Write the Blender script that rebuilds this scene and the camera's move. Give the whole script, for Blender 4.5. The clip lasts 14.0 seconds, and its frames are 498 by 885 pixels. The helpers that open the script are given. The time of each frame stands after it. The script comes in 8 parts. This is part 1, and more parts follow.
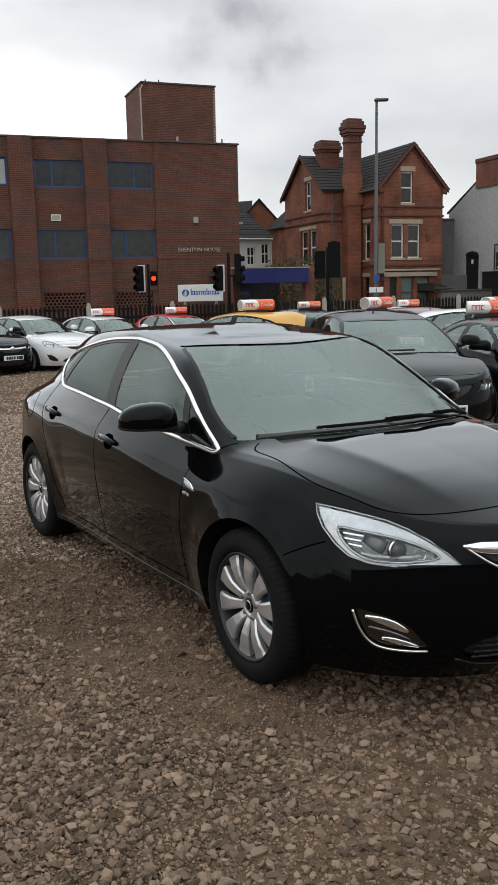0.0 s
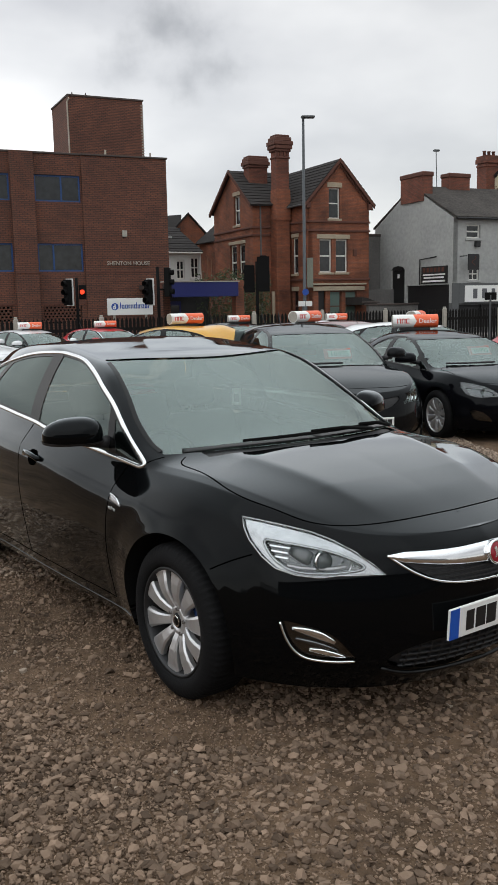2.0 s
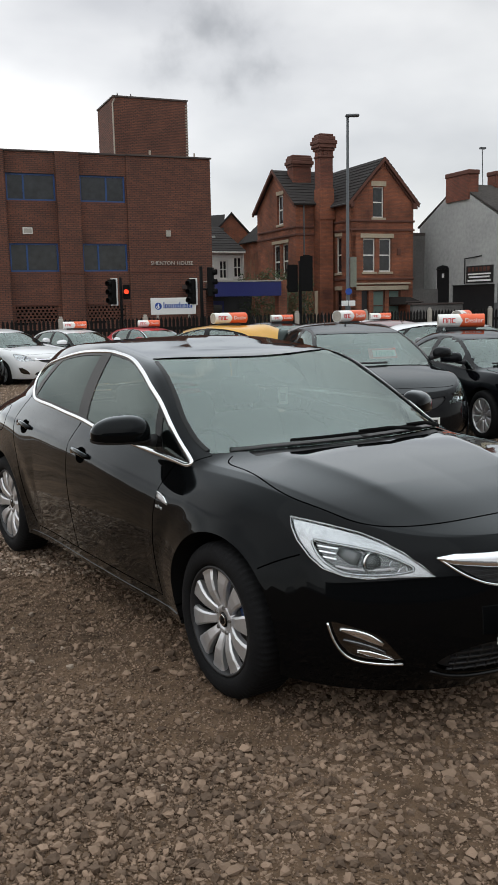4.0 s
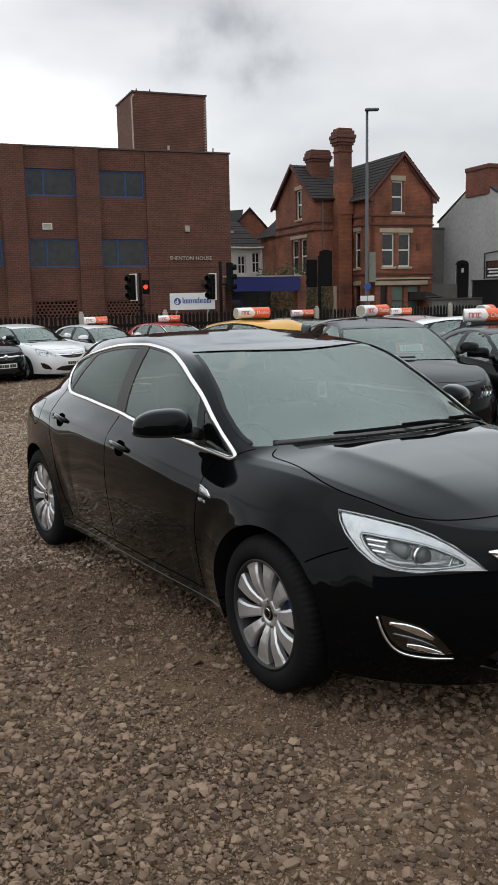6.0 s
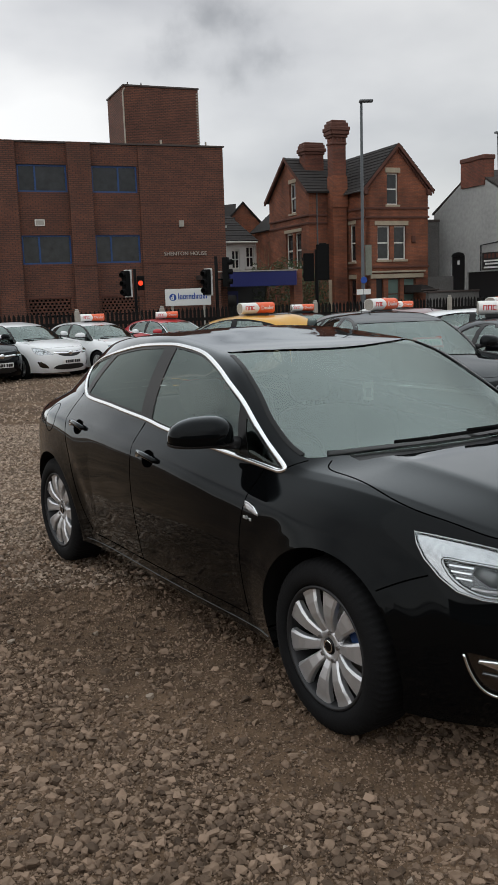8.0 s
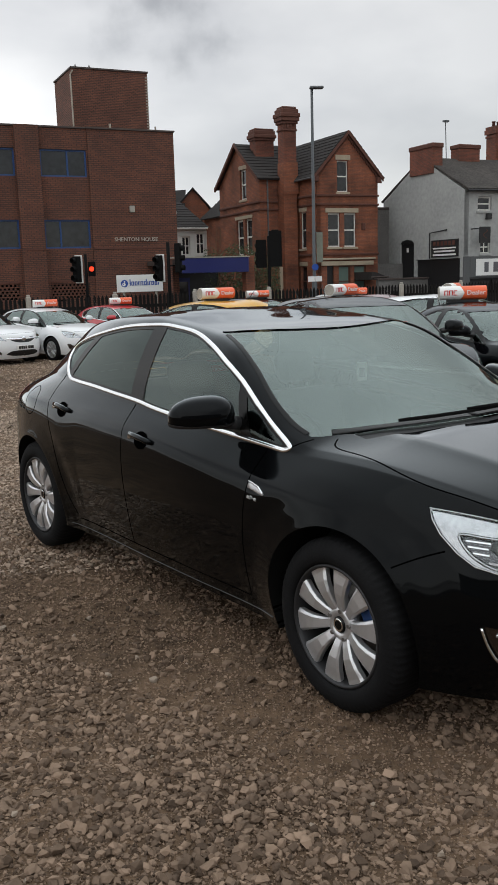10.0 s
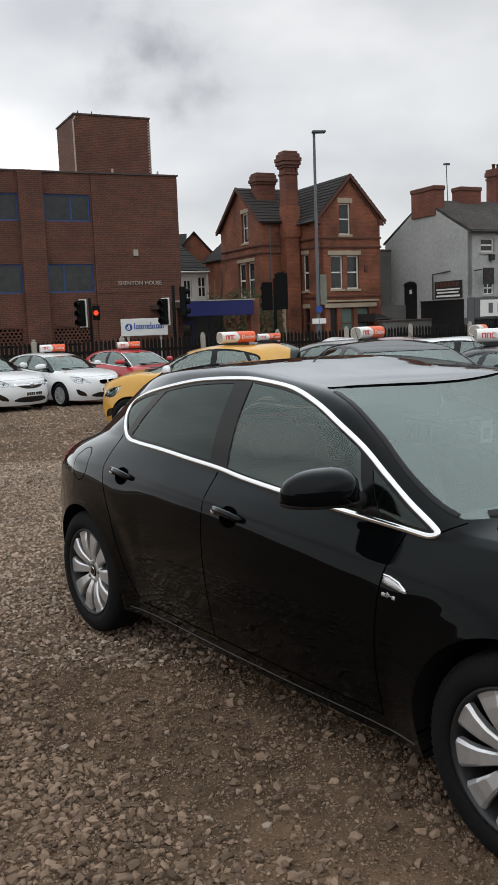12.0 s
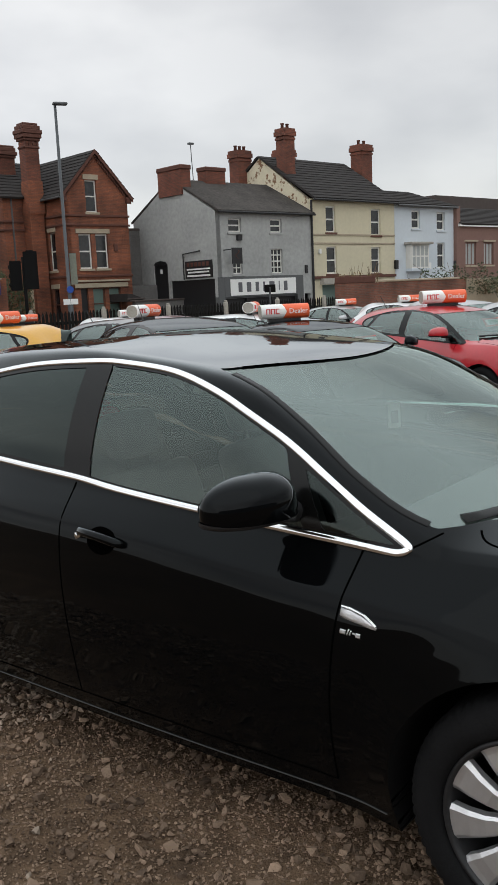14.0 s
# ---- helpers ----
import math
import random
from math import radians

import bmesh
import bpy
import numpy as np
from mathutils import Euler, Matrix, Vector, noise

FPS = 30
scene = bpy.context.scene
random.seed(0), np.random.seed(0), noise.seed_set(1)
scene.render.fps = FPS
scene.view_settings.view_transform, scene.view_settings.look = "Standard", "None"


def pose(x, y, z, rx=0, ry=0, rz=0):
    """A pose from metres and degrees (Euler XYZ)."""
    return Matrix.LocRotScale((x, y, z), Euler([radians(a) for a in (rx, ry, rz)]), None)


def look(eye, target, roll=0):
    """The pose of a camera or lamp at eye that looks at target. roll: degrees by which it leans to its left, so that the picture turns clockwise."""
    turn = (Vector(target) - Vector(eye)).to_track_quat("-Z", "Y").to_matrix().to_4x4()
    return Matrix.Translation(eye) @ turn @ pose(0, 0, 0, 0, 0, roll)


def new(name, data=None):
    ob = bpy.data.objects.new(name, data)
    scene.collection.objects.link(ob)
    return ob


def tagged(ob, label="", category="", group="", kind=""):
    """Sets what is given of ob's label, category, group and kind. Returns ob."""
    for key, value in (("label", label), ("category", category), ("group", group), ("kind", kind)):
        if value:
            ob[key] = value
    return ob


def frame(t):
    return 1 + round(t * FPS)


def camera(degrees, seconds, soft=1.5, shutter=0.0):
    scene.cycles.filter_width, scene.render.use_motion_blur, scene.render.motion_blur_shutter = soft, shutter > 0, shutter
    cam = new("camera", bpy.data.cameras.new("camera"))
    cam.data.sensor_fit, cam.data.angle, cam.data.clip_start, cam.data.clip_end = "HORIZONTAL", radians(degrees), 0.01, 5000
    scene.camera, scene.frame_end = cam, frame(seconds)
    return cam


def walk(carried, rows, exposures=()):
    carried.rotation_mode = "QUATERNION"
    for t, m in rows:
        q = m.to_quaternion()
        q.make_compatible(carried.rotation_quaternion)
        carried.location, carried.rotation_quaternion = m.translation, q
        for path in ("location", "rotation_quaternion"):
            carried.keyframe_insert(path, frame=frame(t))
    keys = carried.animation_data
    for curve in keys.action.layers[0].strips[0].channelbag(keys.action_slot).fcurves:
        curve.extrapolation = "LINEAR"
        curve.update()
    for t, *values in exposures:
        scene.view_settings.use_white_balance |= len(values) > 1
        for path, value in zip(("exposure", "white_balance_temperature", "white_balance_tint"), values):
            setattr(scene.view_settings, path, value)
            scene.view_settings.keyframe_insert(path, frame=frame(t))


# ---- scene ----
cam = camera(31.7, 14.0)
METRES, EYE, TILT, LEAN, TURN = 2.613, 1.622, 0.0, 0.0, 0.0
ROWS = [
    (0.0, 0.0, 0.0, 0.0, -0.2, -9.92, 1.17),
    (0.5, -0.0004, 0.0002, -0.0, -0.68, -9.73, 1.17),
    (1.0, 0.0062, -0.0006, -0.0004, -3.49, -9.74, 1.1),
    (1.5, 0.0108, 0.0004, -0.0006, -5.56, -9.59, 0.97),
    (2.0, 0.0096, 0.0013, -0.0004, -4.68, -9.13, 1.1),
    (2.5, 0.0055, 0.004, -0.0012, -2.98, -9.09, 1.47),
    (3.0, 0.0028, 0.0043, -0.0014, -2.14, -9.11, 1.5),
    (5.5, -0.024, 0.0106, -0.003, -1.9, -9.09, 0.66),
    (6.0, -0.0463, 0.0119, -0.0054, -0.9, -9.37, 1.18),
    (6.5, -0.0648, 0.0425, -0.0059, -0.49, -8.77, 1.02),
    (7.0, -0.083, 0.1151, -0.0017, 0.11, -7.49, 1.53),
    (7.5, -0.1078, 0.1607, -0.0026, -0.44, -8.87, 1.73),
    (10.0, -0.2154, 0.1857, -0.0166, -4.86, -10.6, 1.65),
    (10.5, -0.2403, 0.2374, -0.0192, -2.99, -10.33, 1.89),
    (11.0, -0.2626, 0.325, -0.0121, -3.44, -8.52, 2.68),
    (11.5, -0.2934, 0.3784, -0.0109, -3.84, -7.78, 1.97),
    (12.0, -0.3619, 0.4594, -0.0056, -5.16, -7.91, 2.1),
    (12.5, -0.4107, 0.5341, -0.0088, -6.69, -9.12, 2.39),
    (13.0, -0.4337, 0.626, -0.0148, -7.7, -9.76, 2.47),
    (13.5, -0.4503, 0.701, -0.0165, -12.26, -10.16, 2.43),
    (14.0, -0.4802, 0.7683, -0.0191, -21.6, -9.78, 2.54),
]
walk(cam, [(t, pose(0, 0, EYE, TILT, LEAN, TURN) @ pose(METRES * x, METRES * y, METRES * z, 90 + pitch, roll, yaw)) for t, x, y, z, yaw, pitch, roll in ROWS],
     exposures=[(0.0, -0.03), (3.0, -0.05), (5.5, -0.05), (6.5, -0.08), (7.5, -0.28), (10.0, -0.15), (11.0, -0.12), (12.0, -0.08), (13.0, -0.10), (14.0, -0.04)])

# ---- world: overcast sky with soft grey cloud ----
SUN_EL, SUN_ROT = radians(48), radians(200)
world = bpy.data.worlds.new("overcast_sky")
scene.world = world
world.use_nodes = True
wn, wl = world.node_tree.nodes, world.node_tree.links
wn.clear()
w_out = wn.new("ShaderNodeOutputWorld")
w_bg = wn.new("ShaderNodeBackground")
w_sky = wn.new("ShaderNodeTexSky")
w_sky.sky_type, w_sky.sun_disc = "NISHITA", False
w_sky.sun_elevation, w_sky.sun_rotation = SUN_EL, SUN_ROT
w_co = wn.new("ShaderNodeTexCoord")
w_map = wn.new("ShaderNodeMapping")
w_map.inputs["Scale"].default_value = (1.5, 1.5, 3.2)
w_map.inputs["Location"].default_value = (0.35, 0.1, 0.22)
w_n1 = wn.new("ShaderNodeTexNoise")
w_n1.inputs["Scale"].default_value, w_n1.inputs["Detail"].default_value = 1.9, 5.0
w_n1.inputs["Roughness"].default_value = 0.45
w_ramp = wn.new("ShaderNodeValToRGB")
w_ramp.color_ramp.elements[0].position, w_ramp.color_ramp.elements[0].color = 0.30, (0.60, 0.60, 0.61, 1)
w_ramp.color_ramp.elements[1].position, w_ramp.color_ramp.elements[1].color = 0.60, (1.03, 1.02, 1.00, 1)
# one darker puff of cloud high over the office block
w_dist = wn.new("ShaderNodeVectorMath")
w_dist.operation = "DISTANCE"
w_dist.inputs[1].default_value = (-0.006, 0.958, 0.277)
w_n2 = wn.new("ShaderNodeTexNoise")
w_n2.inputs["Scale"].default_value, w_n2.inputs["Detail"].default_value = 11.0, 7.0
w_add = wn.new("ShaderNodeMath")
w_add.operation = "MULTIPLY_ADD"
w_add.inputs[1].default_value = 0.26
w_puff = wn.new("ShaderNodeMapRange")
w_puff.interpolation_type = "SMOOTHSTEP"
w_puff.inputs["From Min"].default_value, w_puff.inputs["From Max"].default_value = 0.125, 0.205
w_puff.inputs["To Min"].default_value, w_puff.inputs["To Max"].default_value = 0.60, 1.0
w_mul = wn.new("ShaderNodeMix")
w_mul.data_type, w_mul.blend_type = "RGBA", "MULTIPLY"
w_mul.inputs[0].default_value = 1.0
w_mix = wn.new("ShaderNodeMix")
w_mix.data_type = "RGBA"
w_mix.inputs[0].default_value = 0.02
wl.new(w_co.outputs["Generated"], w_map.inputs["Vector"])
wl.new(w_map.outputs["Vector"], w_n1.inputs["Vector"])
wl.new(w_n1.outputs["Fac"], w_ramp.inputs["Fac"])
wl.new(w_co.outputs["Generated"], w_dist.inputs[0])
wl.new(w_co.outputs["Generated"], w_n2.inputs["Vector"])
wl.new(w_n2.outputs["Fac"], w_add.inputs[0])
wl.new(w_dist.outputs["Value"], w_add.inputs[2])
wl.new(w_add.outputs[0], w_puff.inputs["Value"])
wl.new(w_ramp.outputs["Color"], w_mul.inputs[6])
wl.new(w_puff.outputs["Result"], w_mul.inputs[7])
w_sep = wn.new("ShaderNodeSeparateXYZ")
w_grad = wn.new("ShaderNodeMapRange")
w_grad.inputs["From Min"].default_value, w_grad.inputs["From Max"].default_value = -0.25, 0.45
w_grad.inputs["To Min"].default_value, w_grad.inputs["To Max"].default_value = 1.12, 0.68
w_mul2 = wn.new("ShaderNodeMix")
w_mul2.data_type, w_mul2.blend_type = "RGBA", "MULTIPLY"
w_mul2.inputs[0].default_value = 1.0
wl.new(w_co.outputs["Generated"], w_sep.inputs[0])
wl.new(w_sep.outputs["X"], w_grad.inputs["Value"])
wl.new(w_mul.outputs[2], w_mul2.inputs[6])
wl.new(w_grad.outputs["Result"], w_mul2.inputs[7])
wl.new(w_mul2.outputs[2], w_mix.inputs[6])
wl.new(w_sky.outputs["Color"], w_mix.inputs[7])
# an overcast sky is brightest overhead
w_zen = wn.new("ShaderNodeMapRange")
w_zen.interpolation_type = "SMOOTHSTEP"
w_zen.inputs["From Min"].default_value, w_zen.inputs["From Max"].default_value = 0.30, 0.72
w_top = wn.new("ShaderNodeMix")
w_top.data_type = "RGBA"
w_top.inputs[7].default_value = (1.27, 1.35, 1.40, 1)
wl.new(w_sep.outputs["Z"], w_zen.inputs["Value"])
wl.new(w_zen.outputs["Result"], w_top.inputs[0])
wl.new(w_mix.outputs[2], w_top.inputs[6])
wl.new(w_top.outputs[2], w_bg.inputs["Color"])
w_bg.inputs["Strength"].default_value = 1.02
wl.new(w_bg.outputs["Background"], w_out.inputs["Surface"])

sun = new("sun", bpy.data.lights.new("sun", "SUN"))
sun.data.energy, sun.data.angle, sun.data.color = 0.40, radians(90), (1.0, 0.96, 0.9)
sun.matrix_world = look((-6, -10, 16), (0, 5, 0))

# ---- materials ----
def mat(name, color, rough=0.6, metal=0.0, vary=0.12, scale=6.0, bump=0.0, bump_scale=40.0, coat=0.0, spec=0.5, tint=None, per_object=0.0, island=0.0, coat_ior=1.40):
    """A surface with colour variation at two scales and fine relief."""
    m = bpy.data.materials.new(name)
    m.use_nodes = True
    n, l = m.node_tree.nodes, m.node_tree.links
    b = n["Principled BSDF"]
    b.inputs["Roughness"].default_value, b.inputs["Metallic"].default_value = rough, metal
    b.inputs["Coat Weight"].default_value, b.inputs["Coat Roughness"].default_value = coat, 0.02
    b.inputs["Coat IOR"].default_value = coat_ior
    b.inputs["Specular IOR Level"].default_value = spec
    co = n.new("ShaderNodeTexCoord")
    big, fine = n.new("ShaderNodeTexNoise"), n.new("ShaderNodeTexNoise")
    big.inputs["Scale"].default_value, big.inputs["Detail"].default_value = scale, 4
    fine.inputs["Scale"].default_value, fine.inputs["Detail"].default_value = scale * 9, 3
    l.new(co.outputs["Object"], big.inputs["Vector"])
    l.new(co.outputs["Object"], fine.inputs["Vector"])
    add = n.new("ShaderNodeMath")
    add.operation = "ADD"
    l.new(big.outputs["Fac"], add.inputs[0])
    l.new(fine.outputs["Fac"], add.inputs[1])
    value = add.outputs[0]
    if per_object or island:
        more = n.new("ShaderNodeMath")
        more.operation = "MULTIPLY_ADD"
        if island:
            src = n.new("ShaderNodeNewGeometry").outputs["Random Per Island"]
        else:
            src = n.new("ShaderNodeObjectInfo").outputs["Random"]
        l.new(src, more.inputs[0])
        more.inputs[1].default_value = (per_object + island) * 2
        l.new(value, more.inputs[2])
        value = more.outputs[0]
    rng = n.new("ShaderNodeMapRange")
    rng.inputs["From Min"].default_value = 0.6
    rng.inputs["From Max"].default_value = 1.4 + 2 * (per_object + island)
    l.new(value, rng.inputs["Value"])
    mix = n.new("ShaderNodeMix")
    mix.data_type = "RGBA"
    lo = [max(0, c * (1 - vary)) for c in color]
    hi = [min(1, c * (1 + vary)) for c in (tint or color)]
    mix.inputs[6].default_value, mix.inputs[7].default_value = (*lo, 1), (*hi, 1)
    l.new(rng.outputs["Result"], mix.inputs[0])
    l.new(mix.outputs[2], b.inputs["Base Color"])
    if bump:
        bn, bp = n.new("ShaderNodeTexNoise"), n.new("ShaderNodeBump")
        bn.inputs["Scale"].default_value, bn.inputs["Detail"].default_value = bump_scale, 4
        bp.inputs["Strength"].default_value, bp.inputs["Distance"].default_value = bump, 0.01
        l.new(co.outputs["Object"], bn.inputs["Vector"])
        l.new(bn.outputs["Fac"], bp.inputs["Height"])
        l.new(bp.outputs["Normal"], b.inputs["Normal"])
    return m


def glass_mat(name, tint, gloss=1.5, rough=0.0):
    """Thin tinted pane: lets light through, mirrors more at a slant."""
    m = bpy.data.materials.new(name)
    m.use_nodes = True
    n, l = m.node_tree.nodes, m.node_tree.links
    n.clear()
    out, mix = n.new("ShaderNodeOutputMaterial"), n.new("ShaderNodeMixShader")
    tr, gl, fr = n.new("ShaderNodeBsdfTransparent"), n.new("ShaderNodeBsdfGlossy"), n.new("ShaderNodeFresnel")
    tr.inputs["Color"].default_value = (*tint, 1)
    gl.inputs["Roughness"].default_value = rough
    gl.inputs["Color"].default_value = (0.86, 1.0, 0.96, 1)
    fr.inputs["IOR"].default_value = gloss
    l.new(fr.outputs["Fac"], mix.inputs[0])
    l.new(tr.outputs["BSDF"], mix.inputs[1])
    l.new(gl.outputs["BSDF"], mix.inputs[2])
    l.new(mix.outputs["Shader"], out.inputs["Surface"])
    return m


def brick_mat(name, c1, c2, mortar, bw=0.225, bh=0.075, joint=0.011, stain=0.25, rot=0.0):
    """Coursed brick on walls that run along the local x axis."""
    m = bpy.data.materials.new(name)
    m.use_nodes = True
    n, l = m.node_tree.nodes, m.node_tree.links
    b = n["Principled BSDF"]
    b.inputs["Roughness"].default_value = 0.85
    co, geo = n.new("ShaderNodeTexCoord"), n.new("ShaderNodeNewGeometry")
    sep, comb = n.new("ShaderNodeSeparateXYZ"), n.new("ShaderNodeCombineXYZ")
    l.new(co.outputs["Object"], sep.inputs[0])
    add = n.new("ShaderNodeMath")
    add.operation = "ADD"
    l.new(sep.outputs["X"], add.inputs[0])
    l.new(sep.outputs["Y"], add.inputs[1])
    l.new(add.outputs[0], comb.inputs["X"])
    l.new(sep.outputs["Z"], comb.inputs["Y"])
    br = n.new("ShaderNodeTexBrick")
    br.inputs["Color1"].default_value, br.inputs["Color2"].default_value = (*c1, 1), (*c2, 1)
    br.inputs["Mortar"].default_value = (*mortar, 1)
    br.inputs["Scale"].default_value = 1.0
    br.inputs["Brick Width"].default_value, br.inputs["Row Height"].default_value = bw, bh
    br.inputs["Mortar Size"].default_value = joint
    br.inputs["Mortar Smooth"].default_value = 0.3
    br.inputs["Bias"].default_value = -0.1
    l.new(comb.outputs[0], br.inputs["Vector"])
    no = n.new("ShaderNodeTexNoise")
    no.inputs["Scale"].default_value, no.inputs["Detail"].default_value = 0.7, 6
    l.new(co.outputs["Object"], no.inputs["Vector"])
    rng = n.new("ShaderNodeMapRange")
    rng.inputs["From Min"].default_value, rng.inputs["From Max"].default_value = 0.3, 0.7
    rng.inputs["To Min"].default_value, rng.inputs["To Max"].default_value = 1 - stain, 1 + stain * 0.5
    l.new(no.outputs["Fac"], rng.inputs["Value"])
    mul = n.new("ShaderNodeMix")
    mul.data_type, mul.blend_type = "RGBA", "MULTIPLY"
    mul.inputs[0].default_value = 1.0
    l.new(br.outputs["Color"], mul.inputs[6])
    l.new(rng.outputs["Result"], mul.inputs[7])
    l.new(mul.outputs[2], b.inputs["Base Color"])
    bp = n.new("ShaderNodeBump")
    bp.invert = True
    bp.inputs["Strength"].default_value, bp.inputs["Distance"].default_value = 0.6, 0.01
    l.new(br.outputs["Fac"], bp.inputs["Height"])
    l.new(bp.outputs["Normal"], b.inputs["Normal"])
    return m




def lacquer(name, color, low, high, ior=1.42):
    """Deep black lacquer: hardly any gloss face on, a clear mirror at a slant."""
    m = bpy.data.materials.new(name)
    m.use_nodes = True
    n, l = m.node_tree.nodes, m.node_tree.links
    n.clear()
    out, mix = n.new("ShaderNodeOutputMaterial"), n.new("ShaderNodeMixShader")
    df, gl, fr, rng = n.new("ShaderNodeBsdfDiffuse"), n.new("ShaderNodeBsdfGlossy"), n.new("ShaderNodeFresnel"), n.new("ShaderNodeMapRange")
    co, no, dust = n.new("ShaderNodeTexCoord"), n.new("ShaderNodeTexNoise"), n.new("ShaderNodeMapRange")
    no.inputs["Scale"].default_value, no.inputs["Detail"].default_value = 5.0, 6
    dust.inputs["From Min"].default_value, dust.inputs["From Max"].default_value = 0.35, 0.75
    dust.inputs["To Min"].default_value, dust.inputs["To Max"].default_value = 0.015, 0.09
    l.new(co.outputs["Object"], no.inputs["Vector"])
    l.new(no.outputs["Fac"], dust.inputs["Value"])
    l.new(dust.outputs["Result"], gl.inputs["Roughness"])
    df.inputs["Color"].default_value = (*color, 1)
    gl.inputs["Color"].default_value = (0.93, 0.975, 1.0, 1)
    fr.inputs["IOR"].default_value = ior
    rng.inputs["From Min"].default_value, rng.inputs["From Max"].default_value = 0.018, 0.34
    rng.inputs["To Min"].default_value, rng.inputs["To Max"].default_value = low, high
    rng.interpolation_type = "SMOOTHSTEP"
    l.new(fr.outputs["Fac"], rng.inputs["Value"])
    l.new(rng.outputs["Result"], mix.inputs[0])
    l.new(df.outputs["BSDF"], mix.inputs[1])
    l.new(gl.outputs["BSDF"], mix.inputs[2])
    l.new(mix.outputs["Shader"], out.inputs["Surface"])
    return m


M_BLACK = lacquer("black_car_paint", (0.0018, 0.0020, 0.0023), 0.008, 0.66)
# darkened alloy: the shade behind the spokes is put into its colour
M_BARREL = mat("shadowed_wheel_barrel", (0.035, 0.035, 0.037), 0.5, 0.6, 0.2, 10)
M_GREY = lacquer("dark_grey_car_paint", (0.006, 0.006, 0.0065), 0.010, 0.36)
M_TTBLACK = lacquer("deep_black_car_paint", (0.003, 0.003, 0.004), 0.008, 0.34)
M_WHITE = mat("white_car_paint", (0.72, 0.73, 0.74), 0.3, 0.0, 0.03, 3, coat=0.8)
M_RED = mat("red_car_paint", (0.42, 0.012, 0.02), 0.3, 0.0, 0.1, 3, coat=0.8)
M_YELLOW = mat("yellow_car_paint", (0.62, 0.32, 0.03), 0.3, 0.0, 0.06, 3, coat=0.8)

M_SILVER = mat("silver_car_paint", (0.42, 0.43, 0.44), 0.3, 0.6, 0.05, 3, coat=0.8)
M_MAROON = mat("maroon_car_paint", (0.12, 0.012, 0.02), 0.3, 0.1, 0.1, 3, coat=0.8)
M_CHROME = mat("chrome", (0.86, 0.87, 0.88), 0.09, 1.0, 0.03, 5)
M_SATIN = mat("satin_metal", (0.60, 0.61, 0.62), 0.33, 0.9, 0.03, 5)
M_ALLOY = mat("alloy_wheel_silver", (0.60, 0.60, 0.61), 0.32, 0.75, 0.06, 8)
M_DARKALLOY = mat("shadowed_alloy", (0.16, 0.16, 0.165), 0.4, 0.8, 0.1, 8)
M_TYRE = mat("tyre_rubber", (0.0075, 0.0075, 0.008), 0.8, 0.0, 0.3, 12, bump=0.2, bump_scale=120, spec=0.12)
M_PLASTIC = mat("black_plastic", (0.012, 0.012, 0.013), 0.5, 0.0, 0.2, 12, bump=0.08, bump_scale=300)
M_GLOSSBLACK = mat("gloss_black_trim", (0.004, 0.004, 0.004), 0.18, 0.0, 0.1, 5, spec=0.22)
M_SEAM = mat("panel_gap_black", (0.001, 0.001, 0.001), 0.9, 0.0, 0.1, 5, spec=0.0)
# near black for arch liners, and for painted shade inside buildings
M_LINERSHADE = mat("liner_and_shade_black", (0.006, 0.006, 0.006), 0.95, 0.0, 0.2, 10, spec=0.1)
M_SEAT = mat("charcoal_seat_cloth", (0.11, 0.11, 0.112), 0.9, 0.0, 0.2, 20, bump=0.2, bump_scale=200)
M_DASH = mat("dashboard_plastic", (0.12, 0.122, 0.122), 0.6, 0.0, 0.1, 20, bump=0.1, bump_scale=300)
M_LAMPGLASS = glass_mat("clear_lamp_cover", (0.93, 0.94, 0.95), 1.42)
M_GLASS = glass_mat("tinted_window_glass", (0.48, 0.60, 0.56), 1.75)
M_QUARTER = glass_mat("dark_quarter_glass", (0.16, 0.19, 0.18), 1.5)
M_SCREEN = glass_mat("windscreen_glass", (0.74, 0.84, 0.80), 2.4)
M_PRIVACY = glass_mat("privacy_window_glass", (0.03, 0.032, 0.034), 1.45)
M_BGGLASS = glass_mat("car_window_glass", (0.68, 0.76, 0.73), 2.3)
M_REDLENS = mat("red_lamp_lens", (0.25, 0.008, 0.01), 0.15, 0.0, 0.1, 5, coat=0.6)
M_PLATE = mat("white_number_plate", (0.78, 0.78, 0.76), 0.35, 0.0, 0.03, 5)
M_PLATEBLUE = mat("blue_plate_band", (0.01, 0.08, 0.42), 0.35, 0.0, 0.05, 5)
M_INK = mat("black_lettering", (0.008, 0.008, 0.008), 0.5, 0.0, 0.1, 5)
M_CALIPER = mat("blue_brake_caliper", (0.01, 0.045, 0.16), 0.35, 0.0, 0.1, 5)
M_STEEL = mat("brake_disc_steel", (0.25, 0.24, 0.23), 0.4, 0.9, 0.15, 20)
M_BADGERED = mat("red_badge_enamel", (0.28, 0.01, 0.02), 0.2, 0.2, 0.1, 20, coat=0.5)
M_BOXWHITE = mat("white_sign_plastic", (0.80, 0.79, 0.77), 0.4, 0.0, 0.04, 5)
M_BOXORANGE = mat("orange_sign_plastic", (0.78, 0.13, 0.045), 0.4, 0.0, 0.05, 5)
M_BOXRED = mat("red_sign_mark", (0.62, 0.04, 0.04), 0.4, 0.0, 0.05, 5)
M_TAG = mat("paper_tag", (0.75, 0.80, 0.76), 0.7, 0.0, 0.05, 15)
M_GREENINK = mat("green_price_figures", (0.10, 0.42, 0.32), 0.6, 0.0, 0.05, 5)
